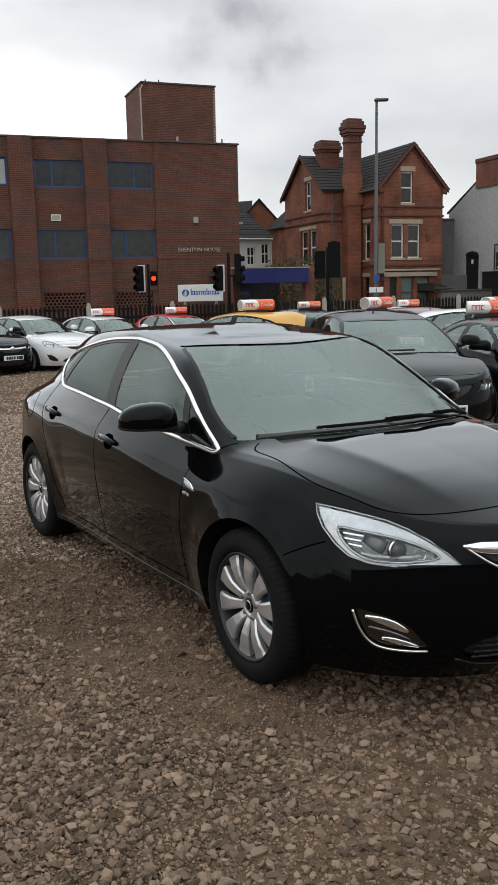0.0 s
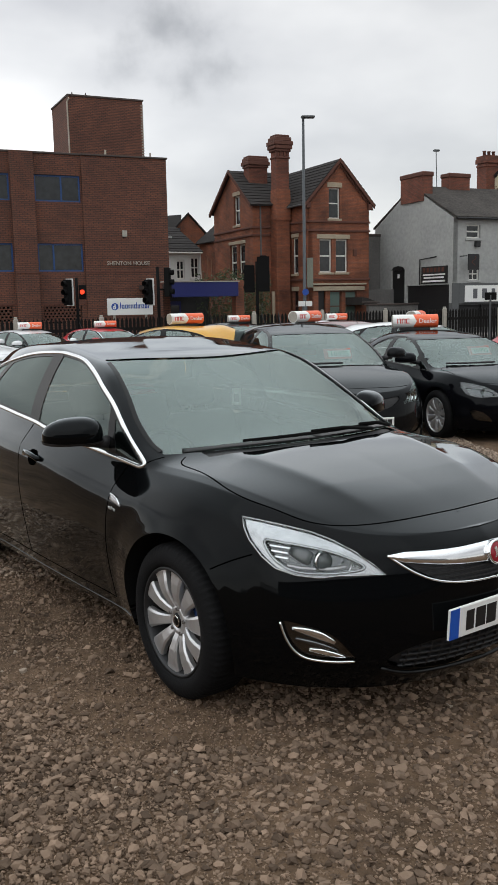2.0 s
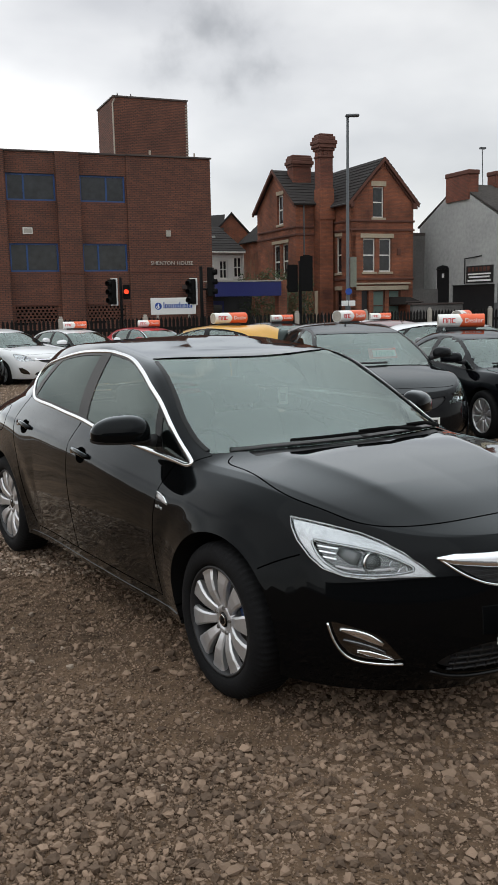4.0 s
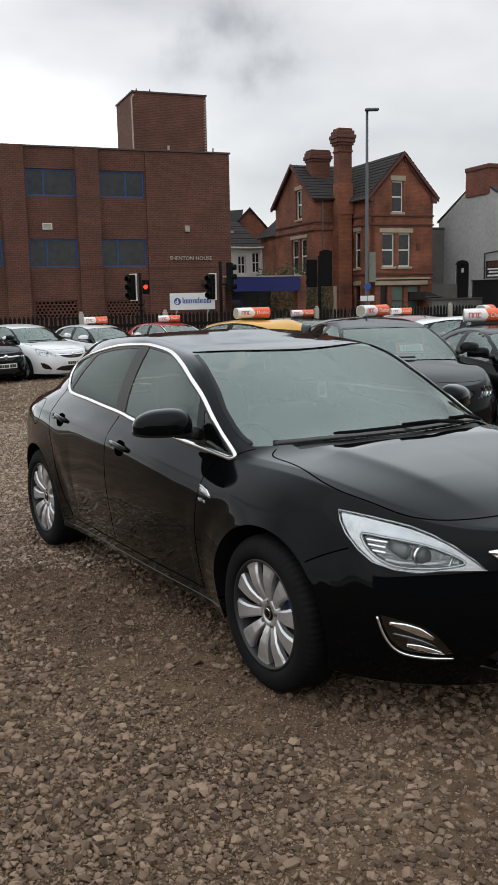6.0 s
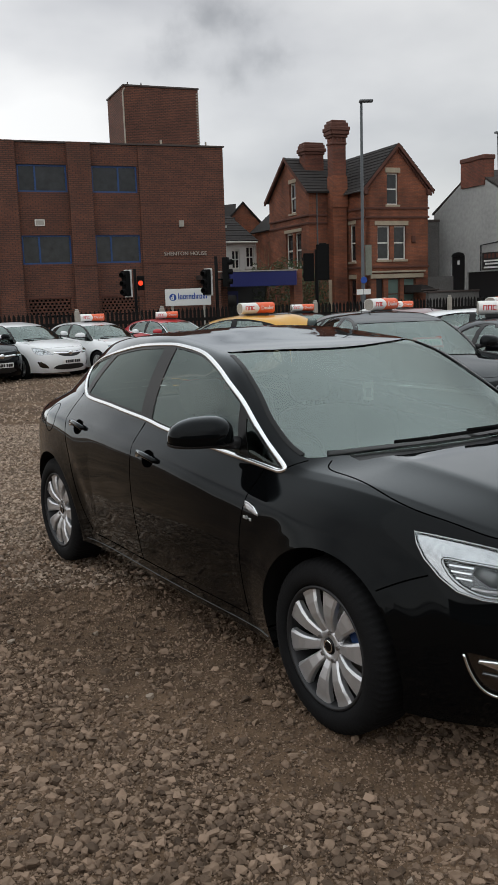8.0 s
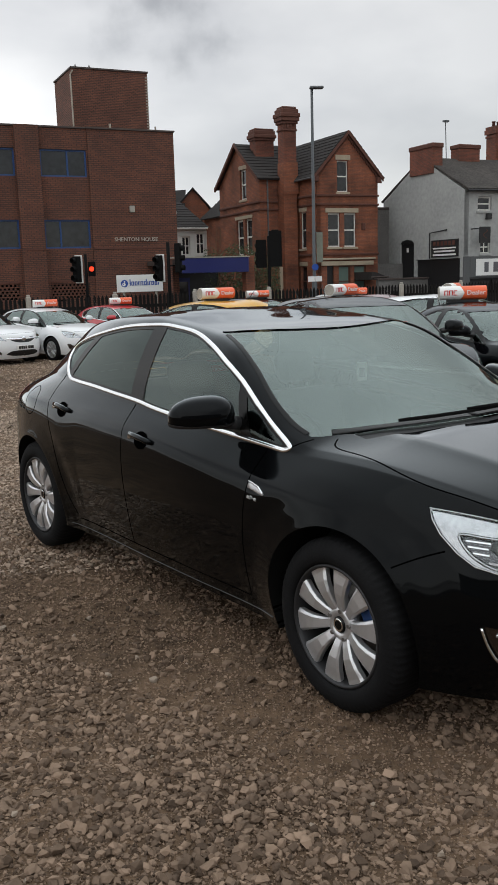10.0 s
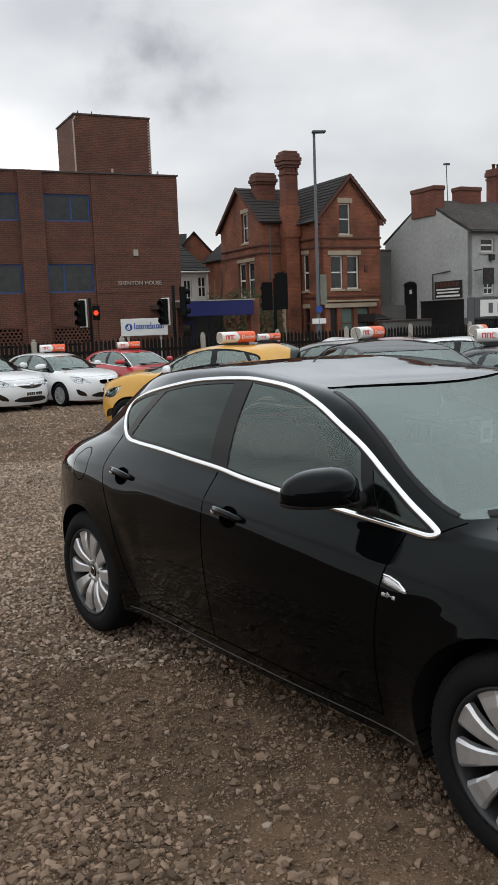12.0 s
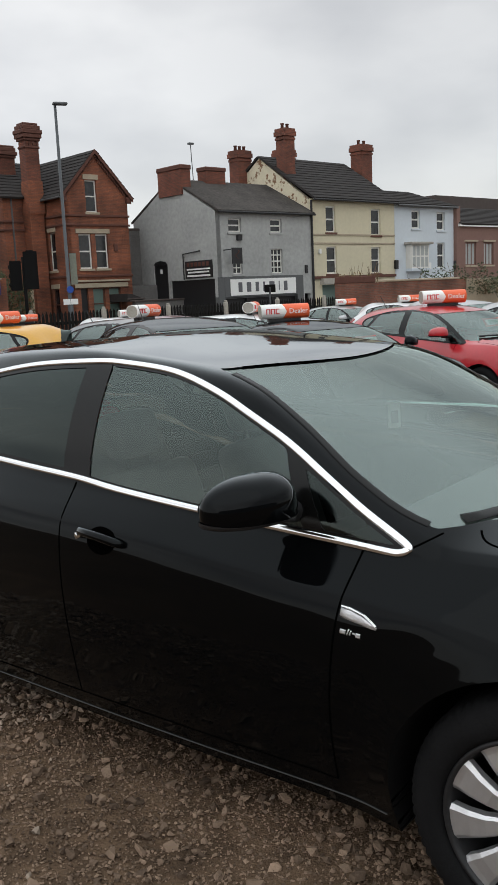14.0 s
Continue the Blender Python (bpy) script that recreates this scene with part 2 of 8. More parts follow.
M_PRICERED = mat("red_price_card", (0.60, 0.16, 0.12), 0.6, 0.0, 0.1, 5)

M_GRAVEL = mat("dusty_gravel_ground", (0.064, 0.041, 0.025), 0.95, 0.0, 0.35, 1.1, bump=1.0, bump_scale=110, tint=(0.142, 0.092, 0.058), spec=0.2)
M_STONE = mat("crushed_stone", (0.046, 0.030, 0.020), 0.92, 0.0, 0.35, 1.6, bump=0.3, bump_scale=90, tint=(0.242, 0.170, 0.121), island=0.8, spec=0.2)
# paler copy of the crushed stone, for the gravel further away
M_FARSTONE = mat("pale_far_stone", (0.110, 0.080, 0.060), 0.92, 0.0, 0.35, 0.9, bump=0.3, bump_scale=90, tint=(0.400, 0.310, 0.240), island=0.8, spec=0.2)
M_PALESTONE = mat("pale_stone", (0.27, 0.215, 0.165), 0.85, 0.0, 0.2, 8, bump=0.3, bump_scale=90, island=0.4)
M_ASPHALT = mat("road_asphalt", (0.055, 0.055, 0.057), 0.9, 0.0, 0.15, 2, bump=0.4, bump_scale=60)
M_PAVE = mat("pavement_slabs", (0.22, 0.21, 0.20), 0.9, 0.0, 0.1, 2, bump=0.3, bump_scale=30)
M_BRICK = brick_mat("brown_office_brick", (0.160, 0.058, 0.034), (0.112, 0.043, 0.027), (0.042, 0.026, 0.020), bw=0.24, bh=0.084, joint=0.014)
M_BRICKRED = brick_mat("orange_red_victorian_brick", (0.28, 0.090, 0.042), (0.20, 0.064, 0.033), (0.14, 0.066, 0.044), stain=0.6)
M_BRICKDARK = mat("dark_string_course_brick", (0.10, 0.040, 0.028), 0.9, 0, 0.2, 3, bump=0.3)
M_BRICKOLD = brick_mat("weathered_garden_wall_brick", (0.24, 0.085, 0.052), (0.15, 0.065, 0.045), (0.16, 0.11, 0.085), stain=0.6)
M_CHIMNEY = brick_mat("sooty_chimney_brick", (0.21, 0.065, 0.038), (0.15, 0.05, 0.032), (0.10, 0.05, 0.035), stain=0.5)
M_STONEBAND = mat("weathered_sandstone", (0.36, 0.30, 0.22), 0.9, 0, 0.2, 2, bump=0.3)
M_SLATE = mat("dark_roof_tile", (0.032, 0.029, 0.028), 0.9, 0, 0.3, 3, bump=0.3, per_object=0.4, spec=0.2)
M_OLDSLATE = mat("weathered_brown_slate", (0.036, 0.032, 0.030), 0.9, 0, 0.35, 0.8, bump=0.25, bump_scale=9, spec=0.2, tint=(0.062, 0.055, 0.050))
M_COPING = mat("dark_metal_coping", (0.06, 0.045, 0.04), 0.7, 0, 0.2, 3)
M_BLUE = mat("blue_window_frame", (0.008, 0.050, 0.17), 0.45, 0, 0.1, 3)
M_BLUEFASCIA = mat("deep_blue_fascia", (0.006, 0.011, 0.10), 0.4, 0, 0.1, 1.5)
M_PANE = mat("dark_window_pane", (0.024, 0.026, 0.028), 0.06, 0, 0.6, 0.5, spec=0.45)
M_PALEPANE = mat("blind_behind_window", (0.35, 0.37, 0.36), 0.3, 0, 0.1, 2)
M_WHITEFRAME = mat("white_window_frame", (0.66, 0.65, 0.61), 0.5, 0, 0.08, 3)
M_GREYREN = mat("grey_painted_render", (0.30, 0.305, 0.297), 0.9, 0, 0.12, 0.5, bump=0.15, bump_scale=25, tint=(0.365, 0.37, 0.36))
M_LEANTO = mat("grimy_grey_render", (0.13, 0.125, 0.12), 0.9, 0, 0.3, 1.2, bump=0.3, bump_scale=20)
M_CREAM = mat("cream_painted_render", (0.56, 0.51, 0.37), 0.9, 0, 0.08, 0.5, bump=0.15, bump_scale=25)
M_PALEBLUE = mat("pale_blue_painted_render", (0.55, 0.60, 0.64), 0.9, 0, 0.05, 0.5, bump=0.12, bump_scale=25)
M_BROWNREN = mat("brown_painted_render", (0.20, 0.115, 0.095), 0.9, 0, 0.1, 0.5, bump=0.15, bump_scale=25)
M_WHITEREN = mat("white_painted_render", (0.62, 0.62, 0.60), 0.9, 0, 0.08, 0.5, bump=0.12, bump_scale=25)
M_PEEL = mat("flaking_cream_paint", (0.62, 0.56, 0.42), 0.95, 0, 0.12, 1.8, bump=0.6, bump_scale=12)
pn, pl = M_PEEL.node_tree.nodes, M_PEEL.node_tree.links          # bare brick where the paint has come off
p_b = pn["Principled BSDF"]
p_old = p_b.inputs["Base Color"].links[0].from_socket
p_no, p_rng, p_mix, p_co = pn.new("ShaderNodeTexNoise"), pn.new("ShaderNodeMapRange"), pn.new("ShaderNodeMix"), pn.new("ShaderNodeTexCoord")
p_no.inputs["Scale"].default_value, p_no.inputs["Detail"].default_value, p_no.inputs["Roughness"].default_value = 1.5, 8.0, 0.7
p_rng.inputs["From Min"].default_value, p_rng.inputs["From Max"].default_value = 0.53, 0.57
p_mix.data_type = "RGBA"
p_mix.inputs[7].default_value = (0.20, 0.11, 0.06, 1)
pl.new(p_co.outputs["Object"], p_no.inputs["Vector"])
pl.new(p_no.outputs["Fac"], p_rng.inputs["Value"])
pl.new(p_rng.outputs["Result"], p_mix.inputs[0])
pl.new(p_old, p_mix.inputs[6])
pl.new(p_mix.outputs[2], p_b.inputs["Base Color"])
M_SHOPBLACK = mat("black_shopfront_paint", (0.010, 0.010, 0.011), 0.45, 0, 0.2, 2)
M_SHOPGREY = mat("dark_grey_shopfront_paint", (0.085, 0.088, 0.09), 0.55, 0, 0.1, 2)
M_SIGN = mat("white_sign_board", (0.74, 0.74, 0.72), 0.5, 0, 0.05, 2)
M_SIGNBLUE = mat("blue_sign_print", (0.02, 0.07, 0.32), 0.5, 0, 0.05, 2)
M_SIGNGREY = mat("grey_sign_print", (0.10, 0.10, 0.11), 0.5, 0, 0.05, 2)
M_LETTER = mat("weathered_metal_letters", (0.42, 0.38, 0.33), 0.5, 0.3, 0.1, 2)
M_FENCE = mat("black_fence_paint", (0.009, 0.0085, 0.008), 0.75, 0, 0.3, 4, spec=0.15)
M_CONCRETE = mat("concrete_post", (0.34, 0.32, 0.28), 0.9, 0, 0.2, 5, bump=0.3)
M_GALV = mat("galvanised_lamp_post", (0.075, 0.082, 0.088), 0.6, 0.2, 0.1, 3)
M_PIPE = mat("pale_drainpipe", (0.38, 0.34, 0.28), 0.6, 0, 0.1, 3)
M_LEAF = mat("evergreen_leaf", (0.022, 0.038, 0.012), 0.6, 0, 0.4, 5, island=0.6, tint=(0.05, 0.075, 0.025))
M_TWIG = mat("bare_twig", (0.13, 0.085, 0.045), 0.9, 0, 0.3, 6)
M_OCHRE = mat("ochre_leaf", (0.20, 0.13, 0.05), 0.8, 0, 0.3, 6, island=0.6)
M_TRAFFIC = mat("black_signal_housing", (0.006, 0.006, 0.006), 0.7, 0, 0.2, 5, spec=0.1)
M_SIGNALRED = bpy.data.materials.new("lit_red_signal")
M_SIGNALRED.use_nodes = True
M_SIGNALRED.node_tree.nodes["Principled BSDF"].inputs["Base Color"].default_value = (0.6, 0.02, 0.01, 1)
M_SIGNALRED.node_tree.nodes["Principled BSDF"].inputs["Emission Color"].default_value = (1.0, 0.06, 0.02, 1)
M_SIGNALRED.node_tree.nodes["Principled BSDF"].inputs["Emission Strength"].default_value = 1.6
M_LENS = mat("clear_ribbed_lens", (0.55, 0.55, 0.56), 0.15, 0.7, 0.2, 40, bump=0.2, bump_scale=200)
# grey that paints the reflected line along the foot of the sill
M_SILLGLINT = mat("sill_glint_grey", (0.025, 0.025, 0.025), 0.35, 0.0, 0.2, 6)
M_CORRUGATED = mat("grey_corrugated_sheet", (0.22, 0.225, 0.23), 0.6, 0.1, 0.15, 1.5)
M_PALISADE = mat("galvanised_palisade", (0.30, 0.31, 0.32), 0.5, 0.3, 0.1, 3)
M_LAMPGREY = mat("lamp_head_grey", (0.10, 0.105, 0.11), 0.5, 0.2, 0.1, 3)
M_SIGNBLUEPLATE = mat("blue_road_sign", (0.01, 0.06, 0.30), 0.4, 0.0, 0.05, 3)
M_BANNER = mat("weathered_banner", (0.17, 0.18, 0.145), 0.8, 0.0, 0.25, 2)
M_LAMPBAY = mat("grey_lamp_bay", (0.13, 0.135, 0.14), 0.2, 0.9, 0.4, 30)
M_FOGBAY = mat("dark_fog_lamp_bay", (0.10, 0.09, 0.08), 0.16, 0.95, 0.3, 30)
M_LAMPSILVER = mat("silvered_lamp_reflector", (0.46, 0.47, 0.48), 0.12, 1.0, 0.25, 9, bump=0.05, bump_scale=14)
M_DOME = mat("projector_lens_glass", (0.10, 0.105, 0.11), 0.05, 0.4, 0.1, 8)
M_MIDGREY = mat("mid_grey_car_paint", (0.11, 0.115, 0.12), 0.3, 0.4, 0.08, 3, coat=0.8)


# ---- mesh helpers ----
def part(name, bm, material, parent=None, label="", smooth=False):
    me = bpy.data.meshes.new(name)
    bm.to_mesh(me)
    bm.free()
    return link_mesh(name, me, material, parent, label, smooth)


def link_mesh(name, me, material, parent=None, label="", smooth=False):
    if material is not None and not me.materials:
        me.materials.append(material)
    if smooth:
        me.polygons.foreach_set("use_smooth", [True] * len(me.polygons))
    ob = new(name, me)
    if parent is not None:
        ob.parent = parent
    if label:
        tagged(ob, label)
    return ob


def thing(name, label, category, m=None, group="", kind=""):
    ob = new(name)
    ob.empty_display_size = 0.2
    if m is not None:
        ob.matrix_basis = m
    return tagged(ob, label, category, group, kind)


def box(x0, x1, y0, y1, z0, z1, bevel=0.0, seg=1, bm=None):
    """Adds a box between the bounds, with rounded edges if wanted."""
    bm = bm or bmesh.new()
    m = Matrix.Translation(((x0 + x1) / 2, (y0 + y1) / 2, (z0 + z1) / 2)) @ Matrix.Diagonal((abs(x1 - x0), abs(y1 - y0), abs(z1 - z0), 1))
    made = bmesh.ops.create_cube(bm, size=1, matrix=m)
    if bevel:
        edges = list({e for v in made["verts"] for e in v.link_edges})
        bmesh.ops.bevel(bm, geom=edges, offset=bevel, segments=seg, affect="EDGES", profile=0.5)
    return bm


def tube(points, radius, sides=8, bm=None, caps=True):
    """A round tube along points; radius may be one number or one a point."""
    bm = bm or bmesh.new()
    pts = [Vector(p) for p in points]
    rad = radius if isinstance(radius, (list, tuple)) else [radius] * len(pts)
    rings = []
    side = None
    for i, p in enumerate(pts):
        d = (pts[min(i + 1, len(pts) - 1)] - pts[max(i - 1, 0)]).normalized()
        if side is None:
            side = d.orthogonal().normalized()
        side = (side - d * side.dot(d)).normalized()
        up = d.cross(side)
        rings.append([bm.verts.new(p + (side * math.cos(a) + up * math.sin(a)) * rad[i]) for a in (2 * math.pi * k / sides for k in range(sides))])
    for a, b in zip(rings, rings[1:]):
        for k in range(sides):
            bm.faces.new((a[k], a[(k + 1) % sides], b[(k + 1) % sides], b[k]))
    if caps:
        bm.faces.new(rings[0][::-1])
        bm.faces.new(rings[-1])
    return bm


def lathe(profile, axis="y", steps=48, bm=None, closed=False):
    """Turns a profile of (radius, along) pairs round an axis."""
    bm = bm or bmesh.new()
    rings = []
    for k in range(steps):
        a = 2 * math.pi * k / steps
        c, s = math.cos(a), math.sin(a)
        ring = []
        for r, h in profile:
            ring.append(bm.verts.new({"y": (r * c, h, r * s), "z": (r * c, r * s, h), "x": (h, r * c, r * s)}[axis]))
        rings.append(ring)
    n = len(profile)
    for k in range(steps):
        a, b = rings[k], rings[(k + 1) % steps]
        for i in range(n if closed else n - 1):
            j = (i + 1) % n
            bm.faces.new((a[i], a[j], b[j], b[i]))
    bmesh.ops.recalc_face_normals(bm, faces=bm.faces)
    return bm


def prism(outline, y0, y1, bm=None, plane="xz"):
    """A flat outline in the x-z plane (or y-z, x-y), pulled from y0 to y1."""
    bm = bm or bmesh.new()
    def place(a, b, d):
        return {"xz": (a, d, b), "yz": (d, a, b), "xy": (a, b, d)}[plane]
    lo = [bm.verts.new(place(a, b, y0)) for a, b in outline]
    hi = [bm.verts.new(place(a, b, y1)) for a, b in outline]
    faces = [bm.faces.new(lo), bm.faces.new(hi[::-1])]
    for i in range(len(outline)):
        j = (i + 1) % len(outline)
        faces.append(bm.faces.new((lo[i], hi[i], hi[j], lo[j])))
    bmesh.ops.recalc_face_normals(bm, faces=faces)
    return bm


def words(name, text, size, material, m, parent=None, label="", depth=0.004, align="CENTER"):
    """Raised lettering as a mesh, upright in the local x-z plane and facing -y."""
    cu = bpy.data.curves.new(name, "FONT")
    cu.body, cu.size, cu.extrude, cu.align_x, cu.resolution_u = text, size, depth, align, 2
    ob = bpy.data.objects.new(name, cu)
    scene.collection.objects.link(ob)
    bpy.context.view_layer.update()
    me = bpy.data.meshes.new_from_object(ob.evaluated_get(bpy.context.evaluated_depsgraph_get()))
    bpy.data.objects.remove(ob)
    bpy.data.curves.remove(cu)
    me.transform(m @ pose(0, 0, 0, 90))
    me.materials.clear()
    return link_mesh(name, me, material, parent, label)


# ---- ground, road and kerbs ----
STREET = 20.48                                   # the street runs this many degrees off the x axis
ST = pose(0, 0, 0, 0, 0, STREET)


def ground_z(x, y):
    """The yard falls gently away from the near car to the fence, then lies level."""
    t = min(max((y - 5.0) / 25.0, 0.0), 1.0)
    return -0.5 * t


def build_ground():
    xs = [-400, -150, -60, -30, -18] + [-14 + 0.5 * i for i in range(0, 73)] + [26, 30, 40, 60, 150, 400]
    ys = [-200, -80, -30, -12] + [-6 + 0.5 * i for i in range(0, 73)] + [32, 36, 44, 60, 120, 300, 700]
    bm = bmesh.new()
    grid = [[bm.verts.new((x, y, ground_z(x, y) + 0.012 * noise.noise((x * 0.7, y * 0.7, 3)))) for y in ys] for x in xs]
    for i in range(len(xs) - 1):
        for j in range(len(ys) - 1):
            bm.faces.new((grid[i][j], grid[i + 1][j], grid[i + 1][j + 1], grid[i][j + 1]))
    return tagged(part("ground", bm, M_GRAVEL, smooth=True), "dusty brown gravel yard with worn bare patches", "ground", kind="structure")


build_ground()
for nm, y0, y1, z, mt, lab in (("pavement", 29.6, 31.2, -0.40, M_PAVE, "grey pavement along the black yard fence"), ("road", 31.2, 37.0, -0.475, M_ASPHALT, "dark asphalt road beyond the fence"),
                               ("pavement", 37.0, 46.5, -0.385, M_PAVE, "grey pavement in front of the street buildings")):
    ob = part(nm, box(-45, 70, y0, y1, z - 0.25, z), mt)
    ob.matrix_basis = ST
    tagged(ob, lab, nm, kind="structure")


# ---- buildings ----
def facade(name, parent, x0, x1, z0, z1, holes, material, m=None, thick=0.3, label="", gable=None):
    """A wall in the local x-z plane, facing -y, with rectangular openings right through it; gable: (x, z) of its peak."""
    xs = sorted({x0, x1, *[v for h in holes for v in h[:2]]})
    zs = sorted({z0, z1, *[v for h in holes for v in h[2:4]]})
    nx, nz = len(xs) - 1, len(zs) - 1
    solid = [[not any(h[0] < (xs[i] + xs[i + 1]) / 2 < h[1] and h[2] < (zs[j] + zs[j + 1]) / 2 < h[3] for h in holes) for j in range(nz)] for i in range(nx)]
    bm, made = bmesh.new(), {}
    def v(i, j, back):
        if (i, j, back) not in made:
            made[i, j, back] = bm.verts.new((xs[i], thick if back else 0.0, zs[j]))
        return made[i, j, back]
    def full(i, j):
        return 0 <= i < nx and 0 <= j < nz and solid[i][j]
    for i in range(nx):
        for j in range(nz):
            if not full(i, j):
                continue
            bm.faces.new((v(i, j, 0), v(i + 1, j, 0), v(i + 1, j + 1, 0), v(i, j + 1, 0)))
            bm.faces.new((v(i, j, 1), v(i, j + 1, 1), v(i + 1, j + 1, 1), v(i + 1, j, 1)))
            for di, dj, a, b in ((-1, 0, (i, j), (i, j + 1)), (1, 0, (i + 1, j + 1), (i + 1, j)), (0, -1, (i + 1, j), (i, j)), (0, 1, (i, j + 1), (i + 1, j + 1))):
                if not full(i + di, j + dj) and not (gable and dj == 1 and j == nz - 1):
                    bm.faces.new((v(*a, 0), v(*b, 0), v(*b, 1), v(*a, 1)))
    if gable:
        top = [v(i, nz, 0) for i in range(nx + 1)], [v(i, nz, 1) for i in range(nx + 1)]
        peak = bm.verts.new((gable[0], 0, gable[1])), bm.verts.new((gable[0], thick, gable[1]))
        bm.faces.new((*top[0], peak[0]))
        bm.faces.new((*top[1][::-1], peak[1]))
        bm.faces.new((top[0][0], top[1][0], peak[1], peak[0]))
        bm.faces.new((peak[0], peak[1], top[1][-1], top[0][-1]))
    bmesh.ops.recalc_face_normals(bm, faces=bm.faces)
    ob = part(name, bm, material, parent, label)
    if m is not None:
        ob.matrix_basis = m
    return ob


def window(parent, x0, x1, z0, z1, frame_mat, m=None, cols=1, rows=2, sill=None, head=None, recess=0.13, bar=0.05, pane_mat=None, splits=None, open_top=False):
    """A framed window set back in its opening, with panes, bars, a sill and a lintel."""
    bm = bmesh.new()
    y0, y1 = recess, recess + 0.07
    for a, b, c, d in ((x0, x1, z0, z0 + bar), (x0, x1, z1 - bar, z1), (x0, x0 + bar, z0 + bar, z1 - bar), (x1 - bar, x1, z0 + bar, z1 - bar)):
        box(a, b, y0, y1, c, d, bm=bm)
    cuts = splits or [x0 + (x1 - x0) * i / cols for i in range(1, cols)]
    for x in cuts:
        box(x - bar / 2, x + bar / 2, y0 + 0.002, y1 - 0.002, z0 + bar, z1 - bar, bm=bm)
    for j in range(1, rows):
        z = z0 + (z1 - z0) * j / rows
        box(x0 + bar, x1 - bar, y0 - 0.006, y1 - 0.006, z - bar / 2, z + bar / 2, bm=bm)
    w = part("window", bm, frame_mat, parent)
    if m is not None:
        w.matrix_basis = m
    edges = [x0, *cuts, x1]
    for a, b in zip(edges, edges[1:]):
        for j in range(rows):
            c, d = z0 + (z1 - z0) * j / rows, z0 + (z1 - z0) * (j + 1) / rows
            part("pane", box(a + bar * 0.4, b - bar * 0.4, y0 + 0.03, y0 + 0.042, c + bar * 0.4, d - bar * 0.4), pane_mat or M_PANE, w)
    if sill is not None:
        part("sill", box(x0 - 0.09, x1 + 0.09, -0.07, recess, z0 - 0.13, z0 - 0.002, 0.012), sill, w)
    if head is not None:
        part("lintel", box(x0 - 0.10, x1 + 0.10, -0.025, recess - 0.002, z1 + 0.002, z1 + 0.24, 0.012), head, w)
    return w


def slab(name, parent, quad, thick, material, m=None, courses=0, label=""):
    """A sloping roof plane with thickness; courses: overlapping rows of tiles on it."""
    a, b, c, d = [Vector(p) for p in quad]           # eave left, eave right, ridge right, ridge left
    n = (b - a).cross(d - a).normalized()
    if n.z < 0:
        n = -n
    bm = bmesh.new()
    prof = [(0.0, 0.0), (0.0, thick)] if not courses else [(0.0, 0.0)]
    for k in range(courses):
        prof += [(k / courses, thick + 0.035), ((k + 1) / courses, thick + 0.004)]
    prof += [(1.0, 0.0)] if courses else [(1.0, thick), (1.0, 0.0)]
    left = [bm.verts.new(a.lerp(d, t) + n * h) for t, h in prof]
    right = [bm.verts.new(b.lerp(c, t) + n * h) for t, h in prof]
    bm.faces.new(left)
    bm.faces.new(right[::-1])
    for i in range(len(prof)):
        j = (i + 1) % len(prof)
        bm.faces.new((left[i], right[i], right[j], left[j]))
    bmesh.ops.recalc_face_normals(bm, faces=bm.faces)
    ob = part(name, bm, material, parent, label)
    if m is not None:
        ob.matrix_basis = m
    return ob


def stack(parent, x0, x1, y0, y1, z0, z1, pots=0, cap=True, material=None, m=None, flare=0.09):
    """A brick chimney with corbelled courses and pots."""
    bm = box(x0, x1, y0, y1, z0, z1)
    if cap:
        box(x0 - flare * 0.5, x1 + flare * 0.5, y0 - flare * 0.5, y1 + flare * 0.5, z1 - 0.62, z1 - 0.48, bm=bm)
        box(x0 - flare, x1 + flare, y0 - flare, y1 + flare, z1 - 0.40, z1 - 0.12, bm=bm)
        box(x0 - flare * 0.5, x1 + flare * 0.5, y0 - flare * 0.5, y1 + flare * 0.5, z1 - 0.12, z1 + 0.06, bm=bm)
    c = part("chimney", bm, material or M_CHIMNEY, parent)
    if m is not None:
        c.matrix_basis = m
    for i in range(pots):
        x = x0 + (x1 - x0) * (i + 0.5) / pots
        pot = lathe([(0.0, 0), (0.11, 0), (0.095, 0.25), (0.12, 0.27), (0.12, 0.33), (0.08, 0.33), (0.08, 0.1), (0, 0.1)], "z", 12)
        bmesh.ops.transform(pot, matrix=Matrix.Translation((x, (y0 + y1) / 2, z1 + 0.05)), verts=pot.verts)
        part("chimney_pot", pot, M_BRICKDARK, c, smooth=True)
    return c


LEFT = Matrix.Rotation(radians(-90), 4, "Z")     # turns a facade to face local -x; its x runs along -y


